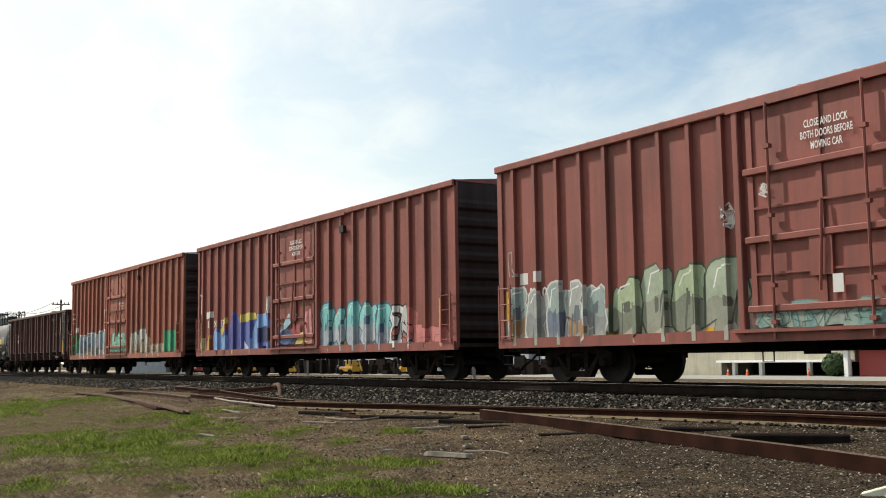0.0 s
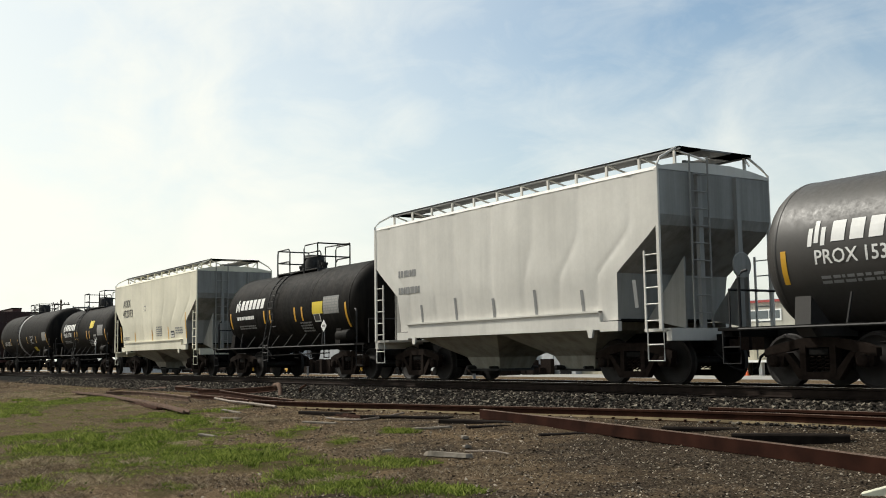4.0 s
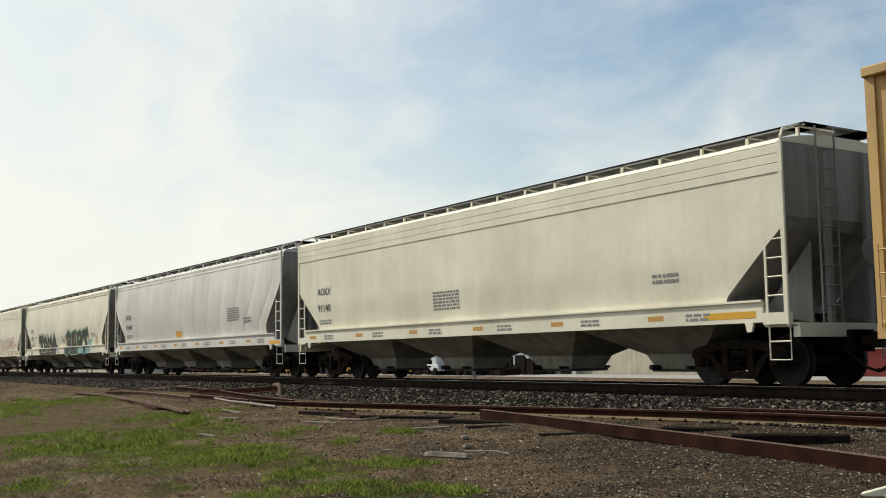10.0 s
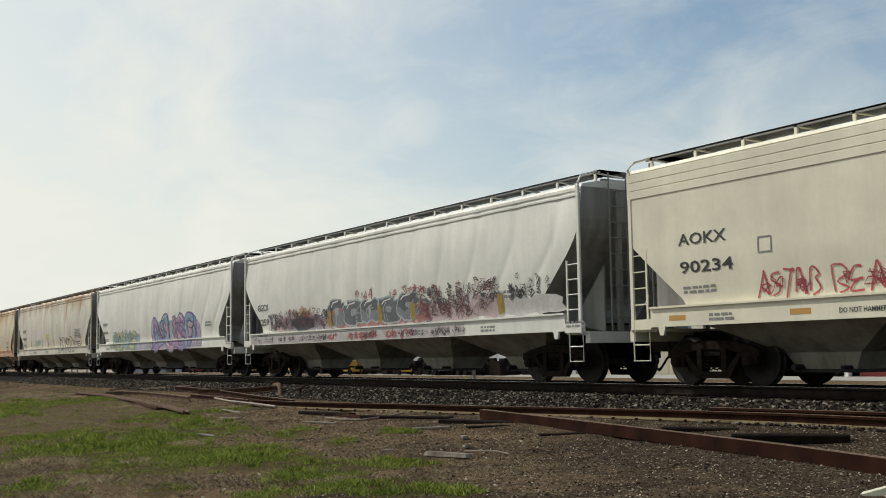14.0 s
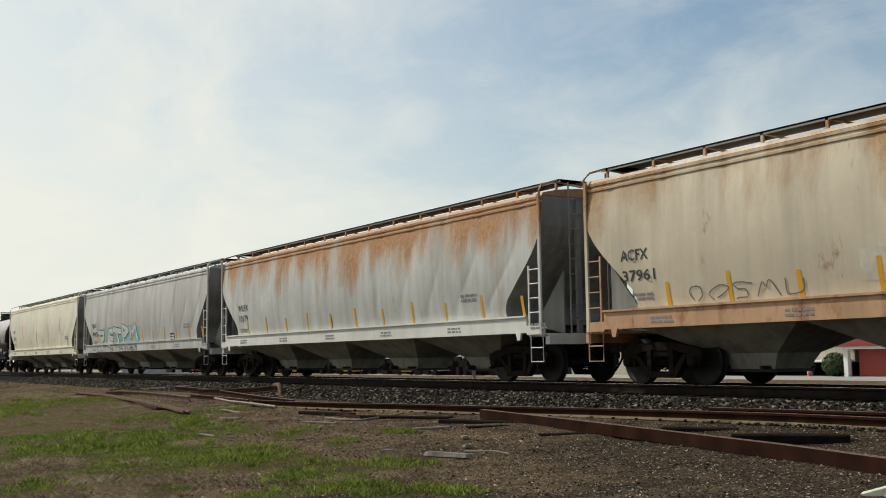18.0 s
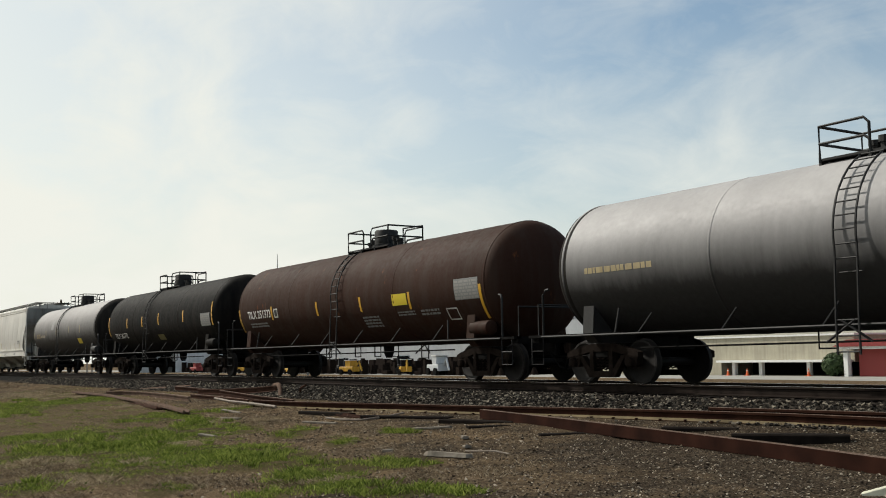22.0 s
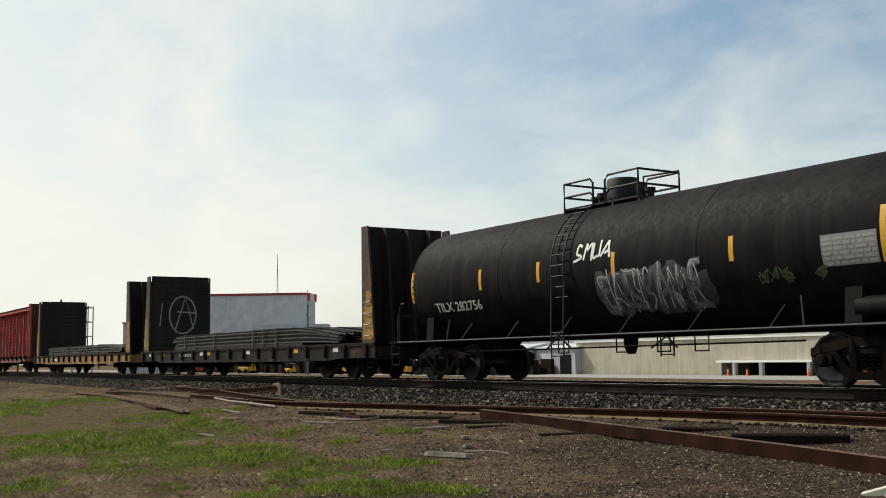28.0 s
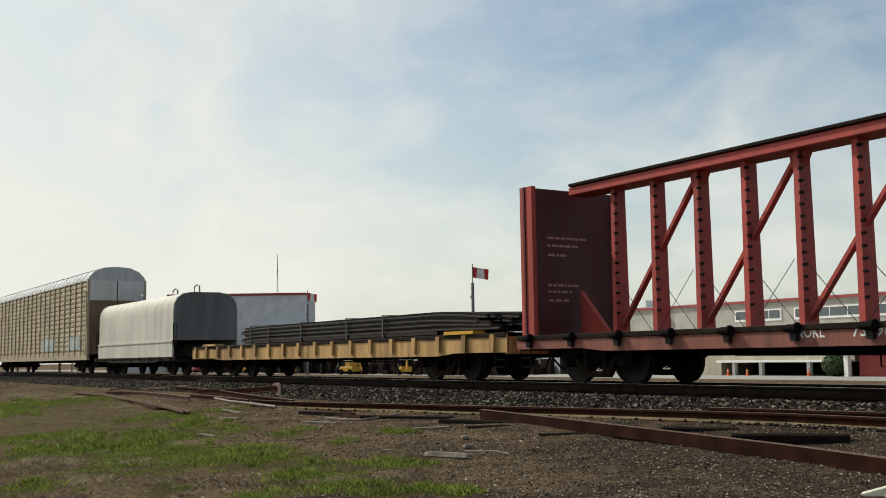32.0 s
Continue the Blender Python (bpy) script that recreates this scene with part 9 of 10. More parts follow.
mark("brand_mark", ribbon([(-7.48, 4.10), (-7.0, 3.66), (-6.28, 3.18)], 0.16), bluex, car, surf, cuts)
mark("brand_mark", ribbon([(-6.33, 4.12), (-6.86, 3.60), (-7.42, 3.10)], 0.16), bluex, car, surf, cuts, (), 0.005)
mark("brand_mark", ribbon([(-7.56, 3.92), (-7.08, 3.58), (-7.52, 3.24)], 0.2), redx, car, surf, cuts, (), 0.006)
mark("brand_mark", ribbon([(-6.24, 3.96), (-6.76, 3.62), (-6.22, 3.34)], 0.2), redx, car, surf, cuts, (), 0.006)
for x, z, text, w in ((-8.58, 3.56, "next", 0.5), (-8.58, 3.34, "load", 0.48), (-5.86, 3.66, "any", 0.42), (-5.86, 3.42, "road", 0.52)):
    mark("lettering", moved(letters(text, 0.17, w), x, z), M_INKGREY, car, surf, cuts, (), 0.006)
graffiti(car, 2.75, 7.2, 0.82, 2.1, 141, [(0.38, 0.36, 0.31), (0.30, 0.31, 0.30), (0.45, 0.42, 0.36)], BLK, surf, cuts, count=6, cloud=[(0.42, 0.36, 0.24), (0.30, 0.28, 0.22), (0.36, 0.25, 0.2)], edge=(0.03, 0.03, 0.03), width=0.2)
bold_sides = ((-6.6, -2.3, 1.05, 1.62, (0.16, 0.30, 0.46)), (-6.3, -2.25, 1.42, 2.12, (0.16, 0.46, 0.44)))
for k, (xa, xb, za, zb, col) in enumerate(bold_sides):
    bubbles(car, xa, xb, za - 0.2, zb, 6, 142 + k, [col, tuple(c * 1.25 for c in col)], [(0.50, 0.52, 0.52), tuple(c * 0.8 for c in col)], (0.03, 0.035, 0.04), surf, cuts, (), (0.04, 0.05, 0.07), 0.05)

scribble(car, -5.0, -4.3, 2.22, 2.68, 144, WHT, surf, (), 5, 0.42, 0.035, 0.006)
scribble(car, -4.1, -3.35, 2.18, 2.64, 147, WHT, surf, (), 5, 0.42, 0.035, 0.006)
scribble(car, -8.5, -7.9, 0.95, 1.3, 148, (0.6, 0.56, 0.5), surf, (), 5, 0.35, 0.03, 0.006)
scribble(car, -7.6, -6.9, 1.05, 1.6, 149, (0.6, 0.56, 0.5), surf, (), 7, 0.4, 0.03, 0.006)
tag_lines(car, 7.1, 7.8, 2.35, 2.7, 145, (0.16, 0.11, 0.04), surf, cuts, (), 3, 0.022)
tag_lines(car, 7.4, 8.0, 2.95, 3.2, 146, (0.16, 0.11, 0.04), surf, cuts, (), 3, 0.02)
mark("reflector", rect(8.4, 1.1, 0.26, 0.55), M_YELLOW, car, surf, cuts)
mark("placard_sheet", rect(7.6, 0.95, 0.7, 0.22), M_YELLOW, car, surf, cuts)
for x in (-4.8, 3.4, 6.0):
    mark("reflector", rect(x, 1.25, 0.12, 0.4), M_YELLOW, car, surf, cuts)
for x, z, text, w in ((-8.52, 2.48, "TB", 0.5), (-7.68, 2.48, "OX", 0.56), (-8.5, 1.98, "66", 0.48)):
    mark("lettering", moved(letters(text, 0.25, w), x, z), M_INKBLACK, car, surf, cuts, (), 0.006)
mark("label_plate", rect(-7.87, 1.93, 1.86, 0.40), spray((0.045, 0.047, 0.055)), car, surf, cuts)
for x, text in ((-7.62, "4"), (-7.25, "8"), (-6.62, "5"), (-6.27, "4")):
    mark("lettering", moved(letters(text, 0.22, 0.15), x, 2.02), M_LETW, car, surf, cuts, (), 0.008)
put(car, x0)

# long hoppers
M_AMBER = ink("amber_reflective_strip", (0.46, 0.25, 0.055), 0.5, 0.3)
M_PINKRUN = spray((0.66, 0.40, 0.36))
M_PINKRUN.node_tree.nodes["Principled BSDF"].inputs["Roughness"].default_value = 0.7
FADED = ink("faded_yellow_strip", (0.46, 0.39, 0.22))
HOPS = (
    (94.7, 19.25, P_HOPC, False, "long cream covered hopper car with plain straight sides", "AOKX", "91140", (-8.2, 2.55, 2.05), None, None),
    (74.03, 19.5, P_HOP, True, "long pale grey bulged covered hopper car", "SHQX", "41440", (-7.98, 2.54, 2.1), None, None),
    (53.4, 19.35, P_HOPC, True, "long cream covered hopper car with large green graffiti", "HLTX", "6225", (-8.05, 2.5, 2.04), None, M_YELLOW),
    (32.7, 19.2, P_HOPC, False, "long cream covered hopper car with red outline graffiti", "AOKX", "90234", (-8.25, 2.62, 2.1), None, None),
    (12.4, 18.4, P_HOPW, True, "long white covered hopper car with dense dark graffiti", "GGCX", "1259", (-8.0, 2.27, 1.78), None, None),
    (-7.26, 18.4, P_HOPW, True, "long white covered hopper car with rainbow graffiti", None, None, (-8.0, 2.4, 2.0), None, None),
    (-26.8, 18.5, P_HOPR, True, "long grey covered hopper car with rust along its roof", "WLPX", "60413", (-7.63, 2.54, 2.08), None, M_YELLOW),
    (-46.5, 18.3, P_HOPR3, True, "long yellowed covered hopper car with a rusty orange sill", "ACFX", "37961", (-8.05, 2.46, 2.05), P_SILLR, M_YELLOW),
    (-66.8, 19.3, P_HOPR2, True, "long rust-streaked pale covered hopper car", "WLPX", "10179", (-8.0, 2.35, 1.98), P_HOPW, M_YELLOW),
    (-87.15, 18.5, P_HOPG, True, "long grey covered hopper car with white and teal graffiti", "NAHX", "898522", (-7.55, 2.37, 1.94), None, M_YELLOW),
    (-107.1, 18.5, P_HOPC, True, "long cream covered hopper car with faint pink runs", "NRLX", "58063", (-7.88, 2.6, 2.16), None, FADED),
    (-197.7, 18.5, P_HOP, True, "long light grey covered hopper car with a clean side", "ACFX", "38630", (-7.58, 2.36, 1.97), None, FADED),
    (-217.6, 18.4, P_HOP, True, "long light grey covered hopper car with white graffiti", None, None, (-7.6, 2.4, 2.0), None, None))
for i, (x0, ln, mat, cv, lab, code, num, (tx, tz, tn), sill, rib) in enumerate(HOPS):
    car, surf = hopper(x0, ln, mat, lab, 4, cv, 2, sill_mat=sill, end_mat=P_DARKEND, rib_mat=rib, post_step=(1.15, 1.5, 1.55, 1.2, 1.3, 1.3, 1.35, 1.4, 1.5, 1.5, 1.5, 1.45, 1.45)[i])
    if code:
        w1 = (0.89, 0.88, 0.82, 1.17, 0.91, 0, 0.97, 0.77, 0.93, 0.76, 0.65, 0.67, 0)[i]
        w2 = (0.85, 0.92, 0.82, 1.3, 0.85, 0, 0.97, 0.93, 0.86, 1.07, 0.95, 0.9, 0)[i]
        if i == 2:
            mark("label_plate", rect(tx - 0.06, tz - 0.05, w1 + 0.12, 0.33), M_PAPER, car, surf, (), CZ, 0.004)
        stencil(car, surf, tx, tz, code, 0.22, M_INKBLACK, width=w1, lift=0.007)
        stencil(car, surf, tx, tn, num, 0.22, M_INKBLACK, width=w2, lift=0.007)
    else:
        small_print(car, surf, tx, tz, 0.8, 0.22, 1, M_INKGREY, i)
        small_print(car, surf, tx, tn, 0.8, 0.22, 1, M_INKGREY, i + 1)
    small_print(car, surf, tx + 0.05, tn - 0.38, 0.8, 0.16, 2, M_INKGREY, i + 3)
    if i == 3:
        small_print(car, surf, -1.45, 1.62, 0.5, 0.34, 5, M_INKGREY, 10)
    if i in (0, 1, 6):
        px_, pz_ = ((-1.55, 1.8), (4.85, 2.05), (0, 0), (0, 0), (0, 0), (0, 0), (5.7, 1.98))[i]
        small_print(car, surf, px_, pz_, 1.2, 0.5, 6, M_INKGREY, i + 7)
    small_print(car, surf, 6.4, 1.95, 0.7, 0.22, 2, M_INKGREY, i + 9)
    # sill: yellow strips and small notes
    h = ln / 2
    step = (3.0, 2.6, 3.4, 2.8, 3.2, 3.2, 3.2, 3.2, 3.4, 3.2, 3.2, 3.2, 3.2)[i]
    k = 0
    x = -h + (0.9 if i != 3 else 1.05)
    while x < h - 1:
        if i in (0, 1, 3):
            mark("reflector", rect(x, 1.23, 0.42, 0.095), M_AMBER, car, surf, (), (), 0.004)
        if i != 3 or k not in (1, 4):
            small_print(car, surf, x + 1.0, 1.2, 0.6, 0.16, 2, M_INKGREY, k + i)
        x += step
        k += 1
    if i in (0, 1, 3):
        mark("reflector", rect(h - 1.9 if i != 1 else h - 1.0, 1.14 if i == 1 else 1.2, 1.2 if i != 1 else 0.95, 0.12), M_YELLOW, car, surf, (), (), 0.004)
    if i == 3:
        for x in (-4.79, 3.5):
            mark("lettering", moved(letters("DO NOT HAMMER ON CAR", 0.085, 1.3), x, 1.22), M_INKBLACK, car, surf, (), (), 0.006)
        mark("type_box", rect(-6.38, 2.32, 0.30, 0.025) + rect(-6.38, 2.58, 0.30, 0.025) + rect(-6.38, 2.32, 0.025, 0.28) + rect(-6.10, 2.32, 0.025, 0.28), M_INKGREY, car, surf, (), CZ, 0.006)
    if i == 1:
        mark("placard_sheet", rect(-0.98, 1.6, 0.68, 0.24), M_YELLOW, car, surf, (), CZ, 0.006)
    if i == 2:
        DKG, LTG, TURQ = (0.014, 0.03, 0.02), (0.30, 0.45, 0.28), (0.20, 0.44, 0.48)
        mark("graffiti", [[(0.7, 1.1), (6.2, 1.1), (6.3, 1.9), (4.9, 1.55), (3.0, 1.75), (1.6, 1.5), (0.8, 1.8)]], spray(TURQ), car, surf, (), CZ, 0.004)
        mark("graffiti", [[(-2.2, 1.3), (-0.9, 1.3), (-1.2, 1.8), (-1.7, 2.05)]], spray(TURQ), car, surf, (), CZ, 0.004)
        bold(car, "TQMV", -5.8, -1.3, 1.3, 2.2, 0.44, (0.016, 0.02, 0.017), (0.36, 0.48, 0.34), BLK, surf, CZ, 0.03)
        mark("graffiti", [[(-5.3, 1.13), (-1.2, 1.13), (-1.1, 1.45), (-5.4, 1.45)]], spray((0.06, 0.018, 0.018)), car, surf, (), (), 0.005)
        for k in range(5):
            mark("graffiti", ribbon([(-4.9 + 0.8 * k, 1.13), (-4.75 + 0.8 * k, 1.44)], 0.12), spray(LTG if k % 2 else (0.6, 0.5, 0.2)), car, surf, (), (), 0.008)
        bold(car, "SEPT", 0.95, 5.75, 1.05, 2.38, 0.40, DKG, LTG, BLK, surf, CZ)
        for x, z in ((2.7, 1.55), (3.1, 1.85), (1.2, 1.7), (4.6, 1.25), (-3.4, 1.55)):
            mark("graffiti", [[(x, z), (x + 0.12, z + 0.1), (x + 0.1, z + 0.32), (x - 0.06, z + 0.25)]], spray((0.50, 0.24, 0.05)), car, surf, (), CZ, 0.016)
        tag_lines(car, -0.4, 0.7, 1.75, 2.1, 155, BLK, surf, (), CZ, 5, 0.03)
        mark("patch", rect(-1.4, 1.65, 0.9, 0.4), P_HOPW, car, surf, (), CZ, 0.012)
        mark("drain_cap", blob(random.Random(3), -6.75, 2.12, 0.16, 0.16), M_DARKSTEEL, car, surf, (), CZ, 0.008)
        mark("type_box", rect(-6.05, 2.35, 0.34, 0.03) + rect(-6.05, 2.7, 0.34, 0.03) + rect(-6.05, 2.35, 0.03, 0.36) + rect(-5.74, 2.35, 0.03, 0.36), M_INKGREY, car, surf, (), CZ)
    if i == 3:
        CREAM, WINE = (0.72, 0.68, 0.57), (0.30, 0.035, 0.05)
        for k, (xa, xb, n) in enumerate(((-6.45, -5.1, 9), (-4.9, -3.3, 10), (-3.0, -1.6, 9), (-0.85, 0.7, 9))):
            tag_lines(car, xa, xb, 1.55 + 0.12 * (k == 3), 2.0 + 0.12 * (k == 3), 161 + k, RED, surf, (), CZ, 5, 0.034)
            scribble(car, xa, xb, 1.52 + 0.12 * (k == 3), 1.98 + 0.12 * (k == 3), 361 + k, WINE, surf, CZ, 7, 0.42, 0.022)
        bold(car, "STQVEPMT", 1.45, 7.1, 1.46, 2.34, 0.17, CREAM, RED, WINE, surf, CZ, 0.012)
        scribble(car, 4.0, 7.1, 1.55, 2.35, 166, RED, surf, CZ, 9, 0.5, 0.03)
        tag_lines(car, 7.3, 8.3, 1.68, 1.95, 165, RED, surf, (), CZ, 6, 0.024)
    if i == 4:
        PINK, WASH, ROSE = (0.46, 0.36, 0.36), (0.52, 0.50, 0.49), (0.34, 0.15, 0.15)
        for seed, col, xa, xb, n in ((171, WASH, -7.2, 8.4, 15), (172, PINK, -6.6, 6.0, 12), (173, (0.30, 0.28, 0.32), -5.6, -3.2, 5), (174, ROSE, -2.4, 3.0, 8)):
            rr = random.Random(seed)
            polys = []
            for k in range(n):
                polys += blob(rr, xa + (xb - xa) * k / n, 1.5, (xb - xa) / n * 1.2, rr.uniform(0.3, 0.75))
            mark("graffiti", polys, spray(col), car, surf, (), CZ, 0.003 + 0.001 * (seed - 171))
        bubbles(car, -2.6, 2.6, 1.5, 2.5, 5, 188, [(0.10, 0.105, 0.12), (0.14, 0.14, 0.16)], [(0.20, 0.22, 0.24), (0.13, 0.14, 0.16)], (0.36, 0.42, 0.42), surf, (), CZ, (0.33, 0.37, 0.38), 0.05)
        mark("graffiti", blob(random.Random(9), -5.3, 1.5, 1.7, 0.5), spray((0.05, 0.045, 0.06)), car, surf, (), CZ, 0.009)
        mark("graffiti", [[(-5.1, 1.95), (-3.9, 1.95), (-3.85, 2.25), (-4.15, 2.08), (-4.45, 2.33), (-4.75, 2.08), (-5.15, 2.25)]], spray((0.45, 0.30, 0.16)), car, surf, (), CZ, 0.010)
        for x in (-2.75, 0.35, 2.15, 6.1):
            mark("graffiti", blob(random.Random(int(x * 10)), x, 1.55, 0.28, 0.55), spray((0.34, 0.24, 0.05)), car, surf, (), CZ, 0.014)
        scribble(car, -7.3, -2.3, 1.5, 2.25, 175, (0.05, 0.045, 0.06), surf, CZ, 80, 0.42, 0.024)
        scribble(car, -6.9, -2.2, 1.5, 2.35, 176, (0.22, 0.07, 0.08), surf, CZ, 50, 0.4, 0.022)
        scribble(car, 2.0, 6.3, 1.5, 2.55, 177, (0.13, 0.05, 0.055), surf, CZ, 80, 0.5, 0.024)
        scribble(car, 2.6, 8.2, 1.85, 2.6, 178, (0.04, 0.04, 0.045), surf, CZ, 56, 0.36, 0.026)
        scribble(car, -1.0, 3.6, 2.2, 2.62, 179, (0.30, 0.06, 0.07), surf, CZ, 22, 0.4, 0.024, 0.004)
        mark("graffiti", rect(-8.6, 1.14, 13.4, 0.28), spray((0.47, 0.43, 0.43)), car, surf, (), (), 0.003)
        scribble(car, -8.6, 5.0, 1.14, 1.42, 180, (0.08, 0.05, 0.06), surf, (), 80, 0.3, 0.02)
        scribble(car, -3.0, 2.6, 1.14, 1.42, 181, (0.36, 0.10, 0.10), surf, (), 26, 0.35, 0.05, 0.008)
    if i == 5:
        graffiti(car, -6.3, -2.6, 1.15, 2.1, 181, [(0.30, 0.42, 0.32), (0.5, 0.5, 0.25)], BLK, surf, (), CZ, count=4, cloud=[(0.50, 0.5, 0.22), (0.30, 0.40, 0.42)], edge=(0.2, 0.25, 0.3), width=0.16)
        graffiti(car, -0.1, 5.3, 1.15, 2.6, 182, [(0.32, 0.24, 0.40), (0.22, 0.34, 0.46), (0.45, 0.28, 0.36)], BLK, surf, (), CZ, count=5, cloud=[(0.40, 0.34, 0.46), (0.28, 0.42, 0.50), (0.50, 0.36, 0.40)], edge=(0.15, 0.12, 0.25), width=0.26)
        mark("graffiti", rect(-5.8, 1.15, 12.0, 0.3), spray((0.42, 0.40, 0.48)), car, surf, (), (), 0.003)
    if i == 6:
        tag_lines(car, 2.15, 5.3, 1.2, 2.05, 191, BLK, surf, (), CZ, 5, 0.055)
        tag_lines(car, 5.3, 6.2, 1.6, 1.85, 192, BLK, surf, (), CZ, 3, 0.03)
        mark("graffiti", blob(random.Random(12), -4.2, 1.7, 1.6, 0.36), spray((0.30, 0.44, 0.40)), car, surf, (), CZ, 0.003)
        mark("placard_sheet", rect(-1.1, 2.05, 0.75, 0.28), spray((0.5, 0.46, 0.12)), car, surf, (), CZ, 0.005)
    if i in (6, 7, 9):
        qx = 6.2 if i != 9 else 4.6
        mark("label_plate", rect(qx, 1.52, 0.56, 0.28), M_INKBLACK, car, surf, (), CZ, 0.005)
        mark("label_plate", bars(qx + 0.04, 1.55, 0.5, 0.22, 2, 3), M_PAPER, car, surf, (), CZ, 0.008)
    if i == 7:
        for x, z in ((-2.6, 1.7), (0.4, 1.8), (3.9, 1.95)):
            mark("patch", rect(x, z, 1.2, 0.5), spray((0.58, 0.53, 0.43)), car, surf, (), CZ, 0.004)
        tag_lines(car, -6.4, -3.6, 1.58, 1.85, 193, (0.12, 0.12, 0.1), surf, (), CZ, 5, 0.025)
    if i == 9:
        TEALW = (0.26, 0.45, 0.45)
        for k in range(6):
            mark("graffiti", blob(random.Random(k + 50), -6.4 + 1.1 * k, 1.5, 1.35, 0.85), spray(TEALW), car, surf, (), CZ, 0.003)
        bold(car, "PETPM", -6.4, 0.2, 1.35, 2.15, 0.26, (0.60, 0.60, 0.57), (0.045, 0.06, 0.06), TEALW, surf, CZ, 0.06, 0.2)
        tag_lines(car, -6.4, 0.4, 1.14, 1.42, 195, (0.03, 0.06, 0.06), surf, (), (), 12, 0.035)
    if i == 10:
        for k, (x, zt, zb, w) in enumerate(((-4.9, 3.6, 2.05, 0.34), (-4.6, 2.6, 1.15, 0.12), (-1.6, 3.5, 1.9, 0.2), (-0.9, 2.9, 1.6, 0.42), (-0.2, 2.7, 1.8, 0.2), (2.4, 3.3, 1.6, 0.3), (5.3, 3.5, 2.0, 0.26))):
            rr = random.Random(k + 70)
            for q in range(3):
                top, low = zt - rr.uniform(0, 0.5), zb + rr.uniform(0, 0.5)
                xx = x + rr.uniform(-0.5, 0.5) * w
                ww = w * rr.uniform(0.2, 0.55)
                mark("paint_run", [[(xx - ww * 0.1, top), (xx + ww * 0.2, top - 0.1), (xx + ww * 0.6, (top + low) / 2), (xx + ww * 0.35, low + 0.2), (xx + ww * 0.1, low), (xx - ww * 0.3, low + 0.3), (xx - ww * 0.45, (top + low) / 2 + 0.1)]], M_PINKRUN, car, surf, (), CZ, 0.003 + 0.0008 * q)
    if i == 12:
        bold(car, "QSTEP", -6.3, -1.0, 1.3, 2.3, 0.20, (0.62, 0.62, 0.60), (0.04, 0.04, 0.045), (0.35, 0.35, 0.36), surf, CZ, 0.0, 0.24)
        scribble(car, -6.3, -1.0, 1.5, 2.3, 296, (0.06, 0.06, 0.065), surf, CZ, 14, 0.5, 0.03)
        bold(car, "MEQPST", 0.5, 6.4, 1.3, 2.25, 0.20, (0.62, 0.62, 0.60), (0.05, 0.04, 0.06), (0.35, 0.34, 0.36), surf, CZ, 0.0, 0.24)
        scribble(car, 0.5, 6.4, 1.5, 2.25, 297, (0.06, 0.055, 0.065), surf, CZ, 14, 0.5, 0.03)
        mark("graffiti", rect(-6.2, 1.13, 13, 0.3), spray((0.45, 0.43, 0.46)), car, surf, (), (), 0.003)
        tag_lines(car, -6.3, 6.6, 1.14, 1.42, 198, (0.05, 0.05, 0.06), surf, (), (), 24, 0.035)
    put(car, x0)

# 32-33: bulkhead flats with steel
x0 = -269.0
car, surf = bulkhead_flat(x0, 21.8, P_DECKD, P_BULK, P_BULKSIDE, "dark bulkhead flatcar loaded with strapped steel bars", 0.92)
bar_load(car, -7.2, 8.1, 1.06, 4, M_STEEL, P_BULK, 5, (-5.6, -4.36, -2.3, 1.58, 2.5, 3.6), 0.22)
ring = [(0.62 * math.cos(a * 0.42), 2.7 + 0.85 * math.sin(a * 0.42)) for a in range(16)]
polys = ribbon(ring, 0.07) + ribbon([(-0.35, 2.0), (0.12, 3.5), (0.5, 2.1)], 0.07) + ribbon([(-0.25, 2.85), (0.55, 2.8)], 0.06) + ribbon([(-1.05, 2.2), (-0.95, 3.2)], 0.05)
s = Shape()
for q in polys:
    s.add([(-9.98 + 0.05 + 0.004, y + 0.1, z) for y, z in q], [(0, 1, 2, 3)])
part("graffiti", s, spray((0.30, 0.30, 0.29)), car)
for k, x in enumerate((-9.6, -7.9, -3.2, -2.4, 1.5, 5.5, 8.3)):
    mark("sill_mark", rect(x, 0.82, 0.35, 0.14), M_YELLOW if k % 2 else M_PAPER, car, surf)
small_print(car, surf, -5.6, 0.78, 1.4, 0.2, 1, M_INKGREY, 4)
put(car, x0)
x0 = -291.8
car, surf = bulkhead_flat(x0, 20.5, P_TTX2, P_BULK, P_BULKSIDE, "worn yellow bulkhead flatcar loaded with strapped steel bars", 1.0)
bar_load(car, -7.6, 8.2, 1.06, 3, M_STEEL, P_BULK, 7, (-6.3, -3.8, -2.5, 0.07, 1.33, 3.8), 0.16)
small_print(car, surf, -5.2, 0.74, 1.4, 0.2, 1, M_LETW, 4)
put(car, x0)

# 34: red centerbeam
x0 = -315.23
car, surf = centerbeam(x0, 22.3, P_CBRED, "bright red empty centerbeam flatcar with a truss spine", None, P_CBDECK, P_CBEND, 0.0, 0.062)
mark("lettering", moved(letters("NOKL", 0.2, 0.58), -3.64, 0.84) + moved(letters("73898", 0.2, 0.72), -2.55, 0.84), M_LETW, car, surf, (), (), 0.006)
s = Shape()
rr = random.Random(5)
for r_, (z, w) in enumerate(((3.3, 1.2), (3.12, 0.9), (2.9, 0.6), (2.2, 0.9), (2.05, 0.7), (1.85, 0.6))):
    for q in bars(-0.6, z, w, 0.09, 1, r_):
        s.add([(-11.15 + 0.066, y - 0.2, zz) for y, zz in q], [(0, 1, 2, 3)])
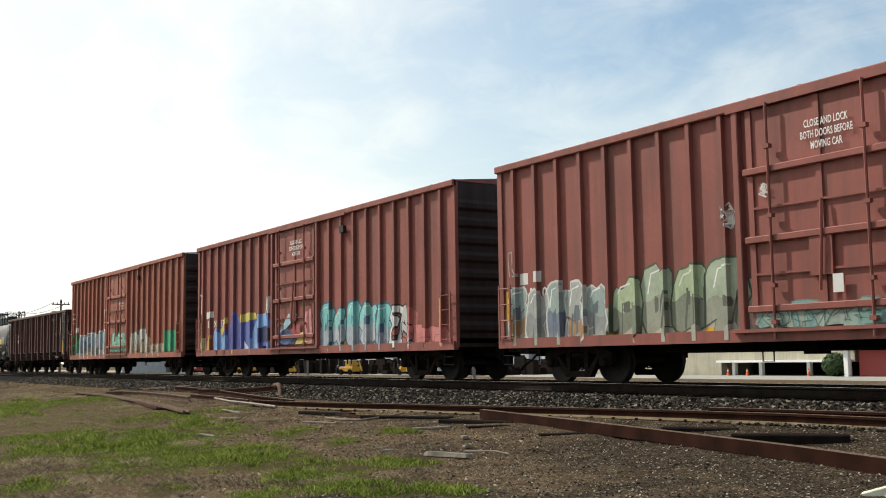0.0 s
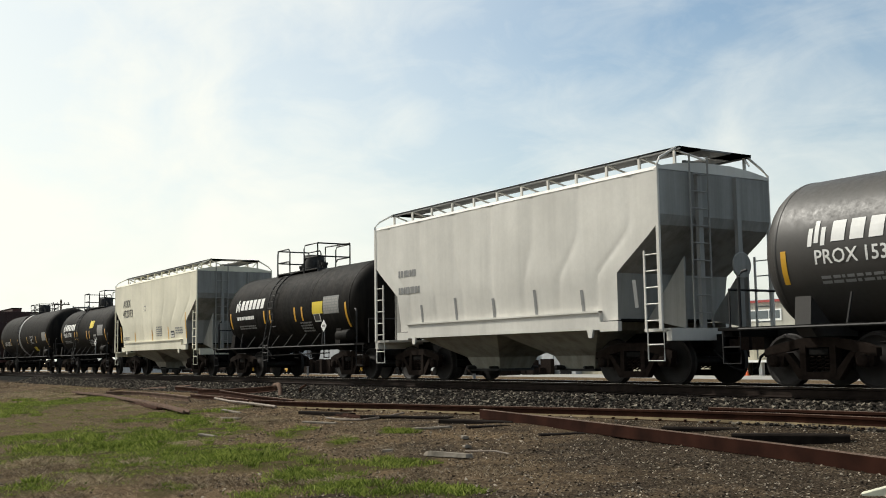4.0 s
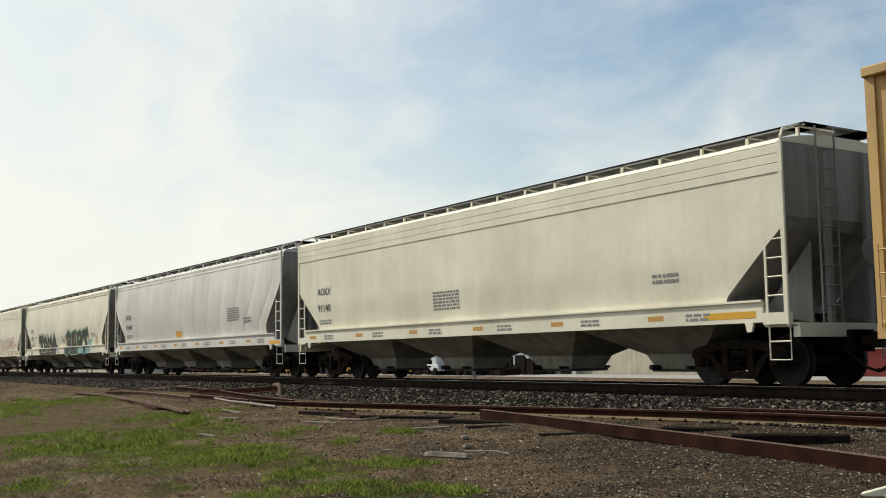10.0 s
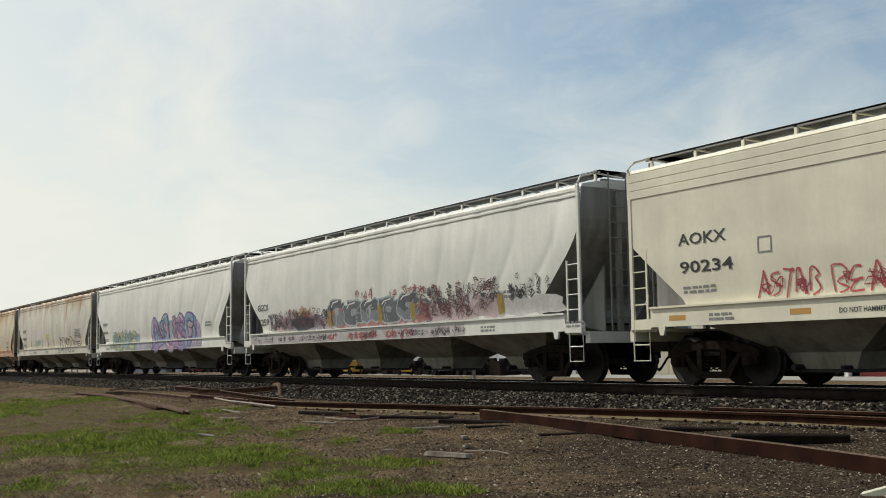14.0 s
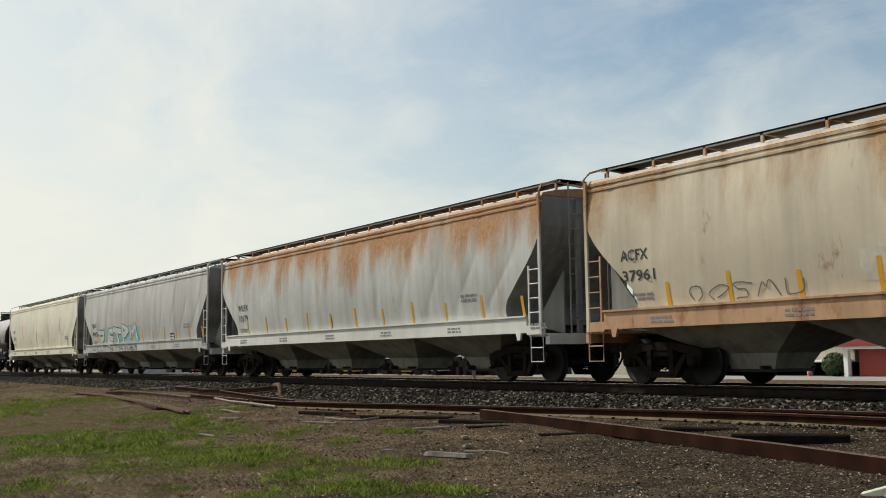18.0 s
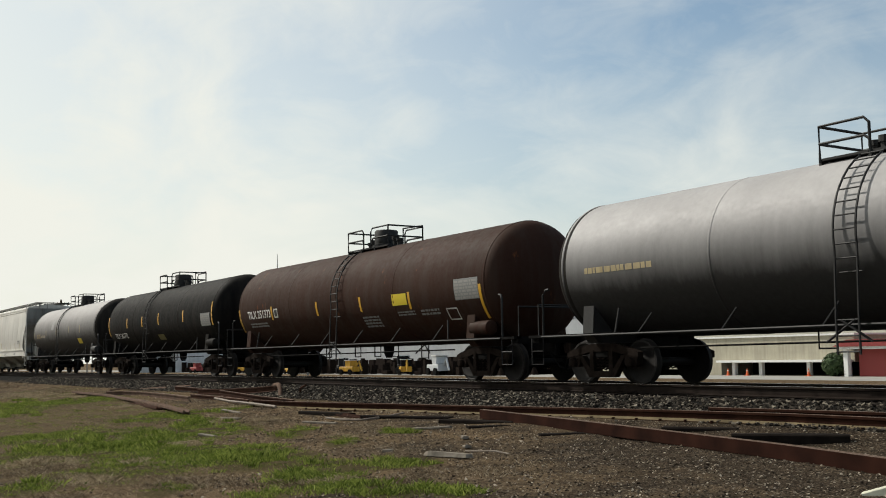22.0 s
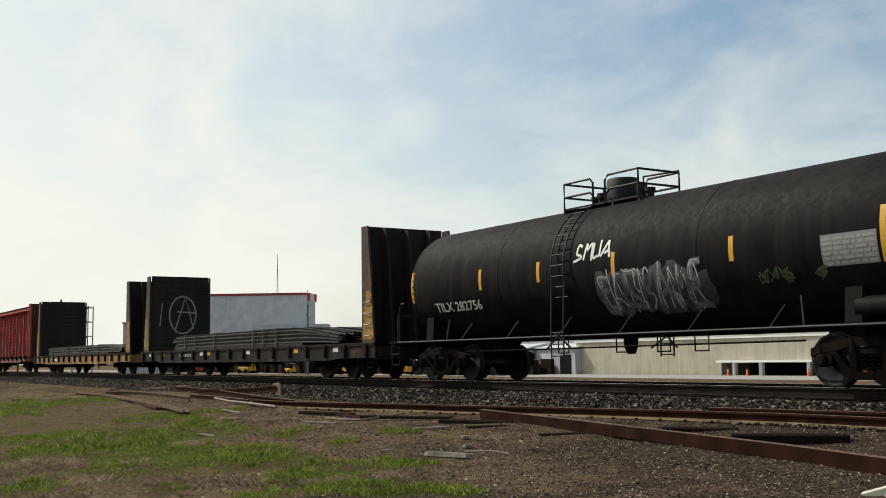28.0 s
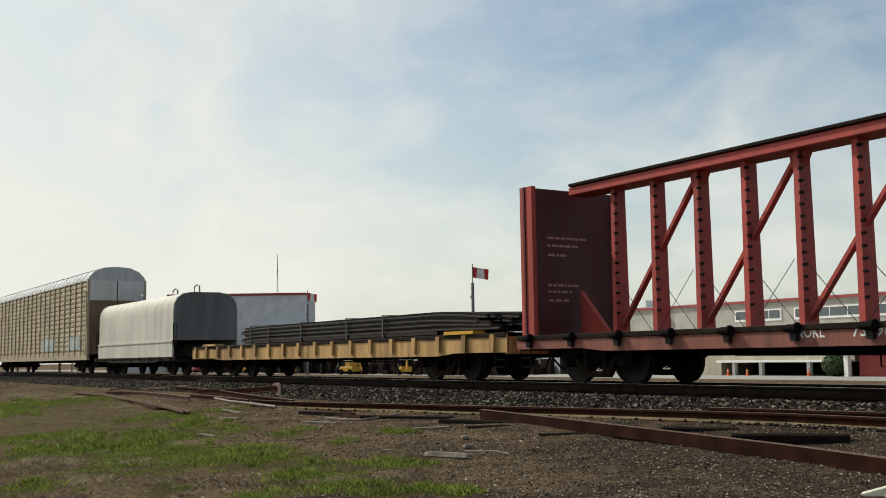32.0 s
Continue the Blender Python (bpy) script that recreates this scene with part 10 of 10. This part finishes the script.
part("small_print", s, spray((0.5, 0.22, 0.2)), car)
put(car, x0)

# 35-37: flat with bars, coil car, autorack
x0 = -337.63
car, surf = flat_car(x0, 21.2, P_TTX, "worn yellow flatcar loaded with strapped dark steel bars")
bar_load(car, -6.2, 9.7, 1.2, 4, M_STEEL, P_BULK, 8, (-5.2, -3.6, -1.0, 2.2, 4.4), 0.14)
put(car, x0)
x0 = -356.6
car, surf = coil_car(x0, 12.6, P_DECKD, P_COIL, "coil car under a cream rounded hood")
put(car, x0)
x0 = -378.2
car, surf = autorack(x0, 27.6, P_AUTO, P_ROOFW, "tan autorack with ribbed side panels")
for xa, xb in ((9.6, 12.0), (3.0, 6.4)):
    mark("graffiti", rect(xa, 1.3, xb - xa, 0.75), spray((0.36, 0.47, 0.47)), car, surf, (), (), 0.004)
    scribble(car, xa, xb, 1.3, 2.1, 401, (0.55, 0.60, 0.58), surf, (), 16, 0.7, 0.07)
put(car, x0)


# ---- movement: the whole train rolls by at one speed, and its wheels turn ----
DIST = [-309.57, -290.19, -270.81, -251.44, -232.09, -212.76, -193.44, -174.11, -154.77, -135.44, -116.11, -96.78, -77.43, -58.08, -38.71, -19.35, 0.0, 19.35, 38.69, 58.01, 77.33, 96.72, 116.2, 135.64, 155.03, 174.36, 193.63, 212.82, 231.94, 250.25, 269.22, 288.17, 307.12]


def travelled(t):
    i = min(int(t), 31)
    return DIST[i] + (DIST[i + 1] - DIST[i]) * (t - i)


def motions():
    for car, x0 in CARS:
        walk(car, [(float(t), pose(x0 + DIST[t], 0, 0)) for t in range(33)])
    for w, xw in WHEELSETS:
        c = w.matrix_basis.translation.copy()
        # keyed while the wheel is near the viewer
        near = [k for k in range(961) if -80 < xw + travelled(k / 30) < -3]
        seen = set(near)
        rows = []
        turn = 0.0
        frames = sorted(seen | {0, 960})
        for a in frames:
            turn = (xw + travelled(a / 30)) / R_WHEEL if a in seen else turn
            rows.append((a / 30, Matrix.Translation(c) @ Matrix.Rotation(turn, 4, "Y")))
        walk(w, rows)


motions()
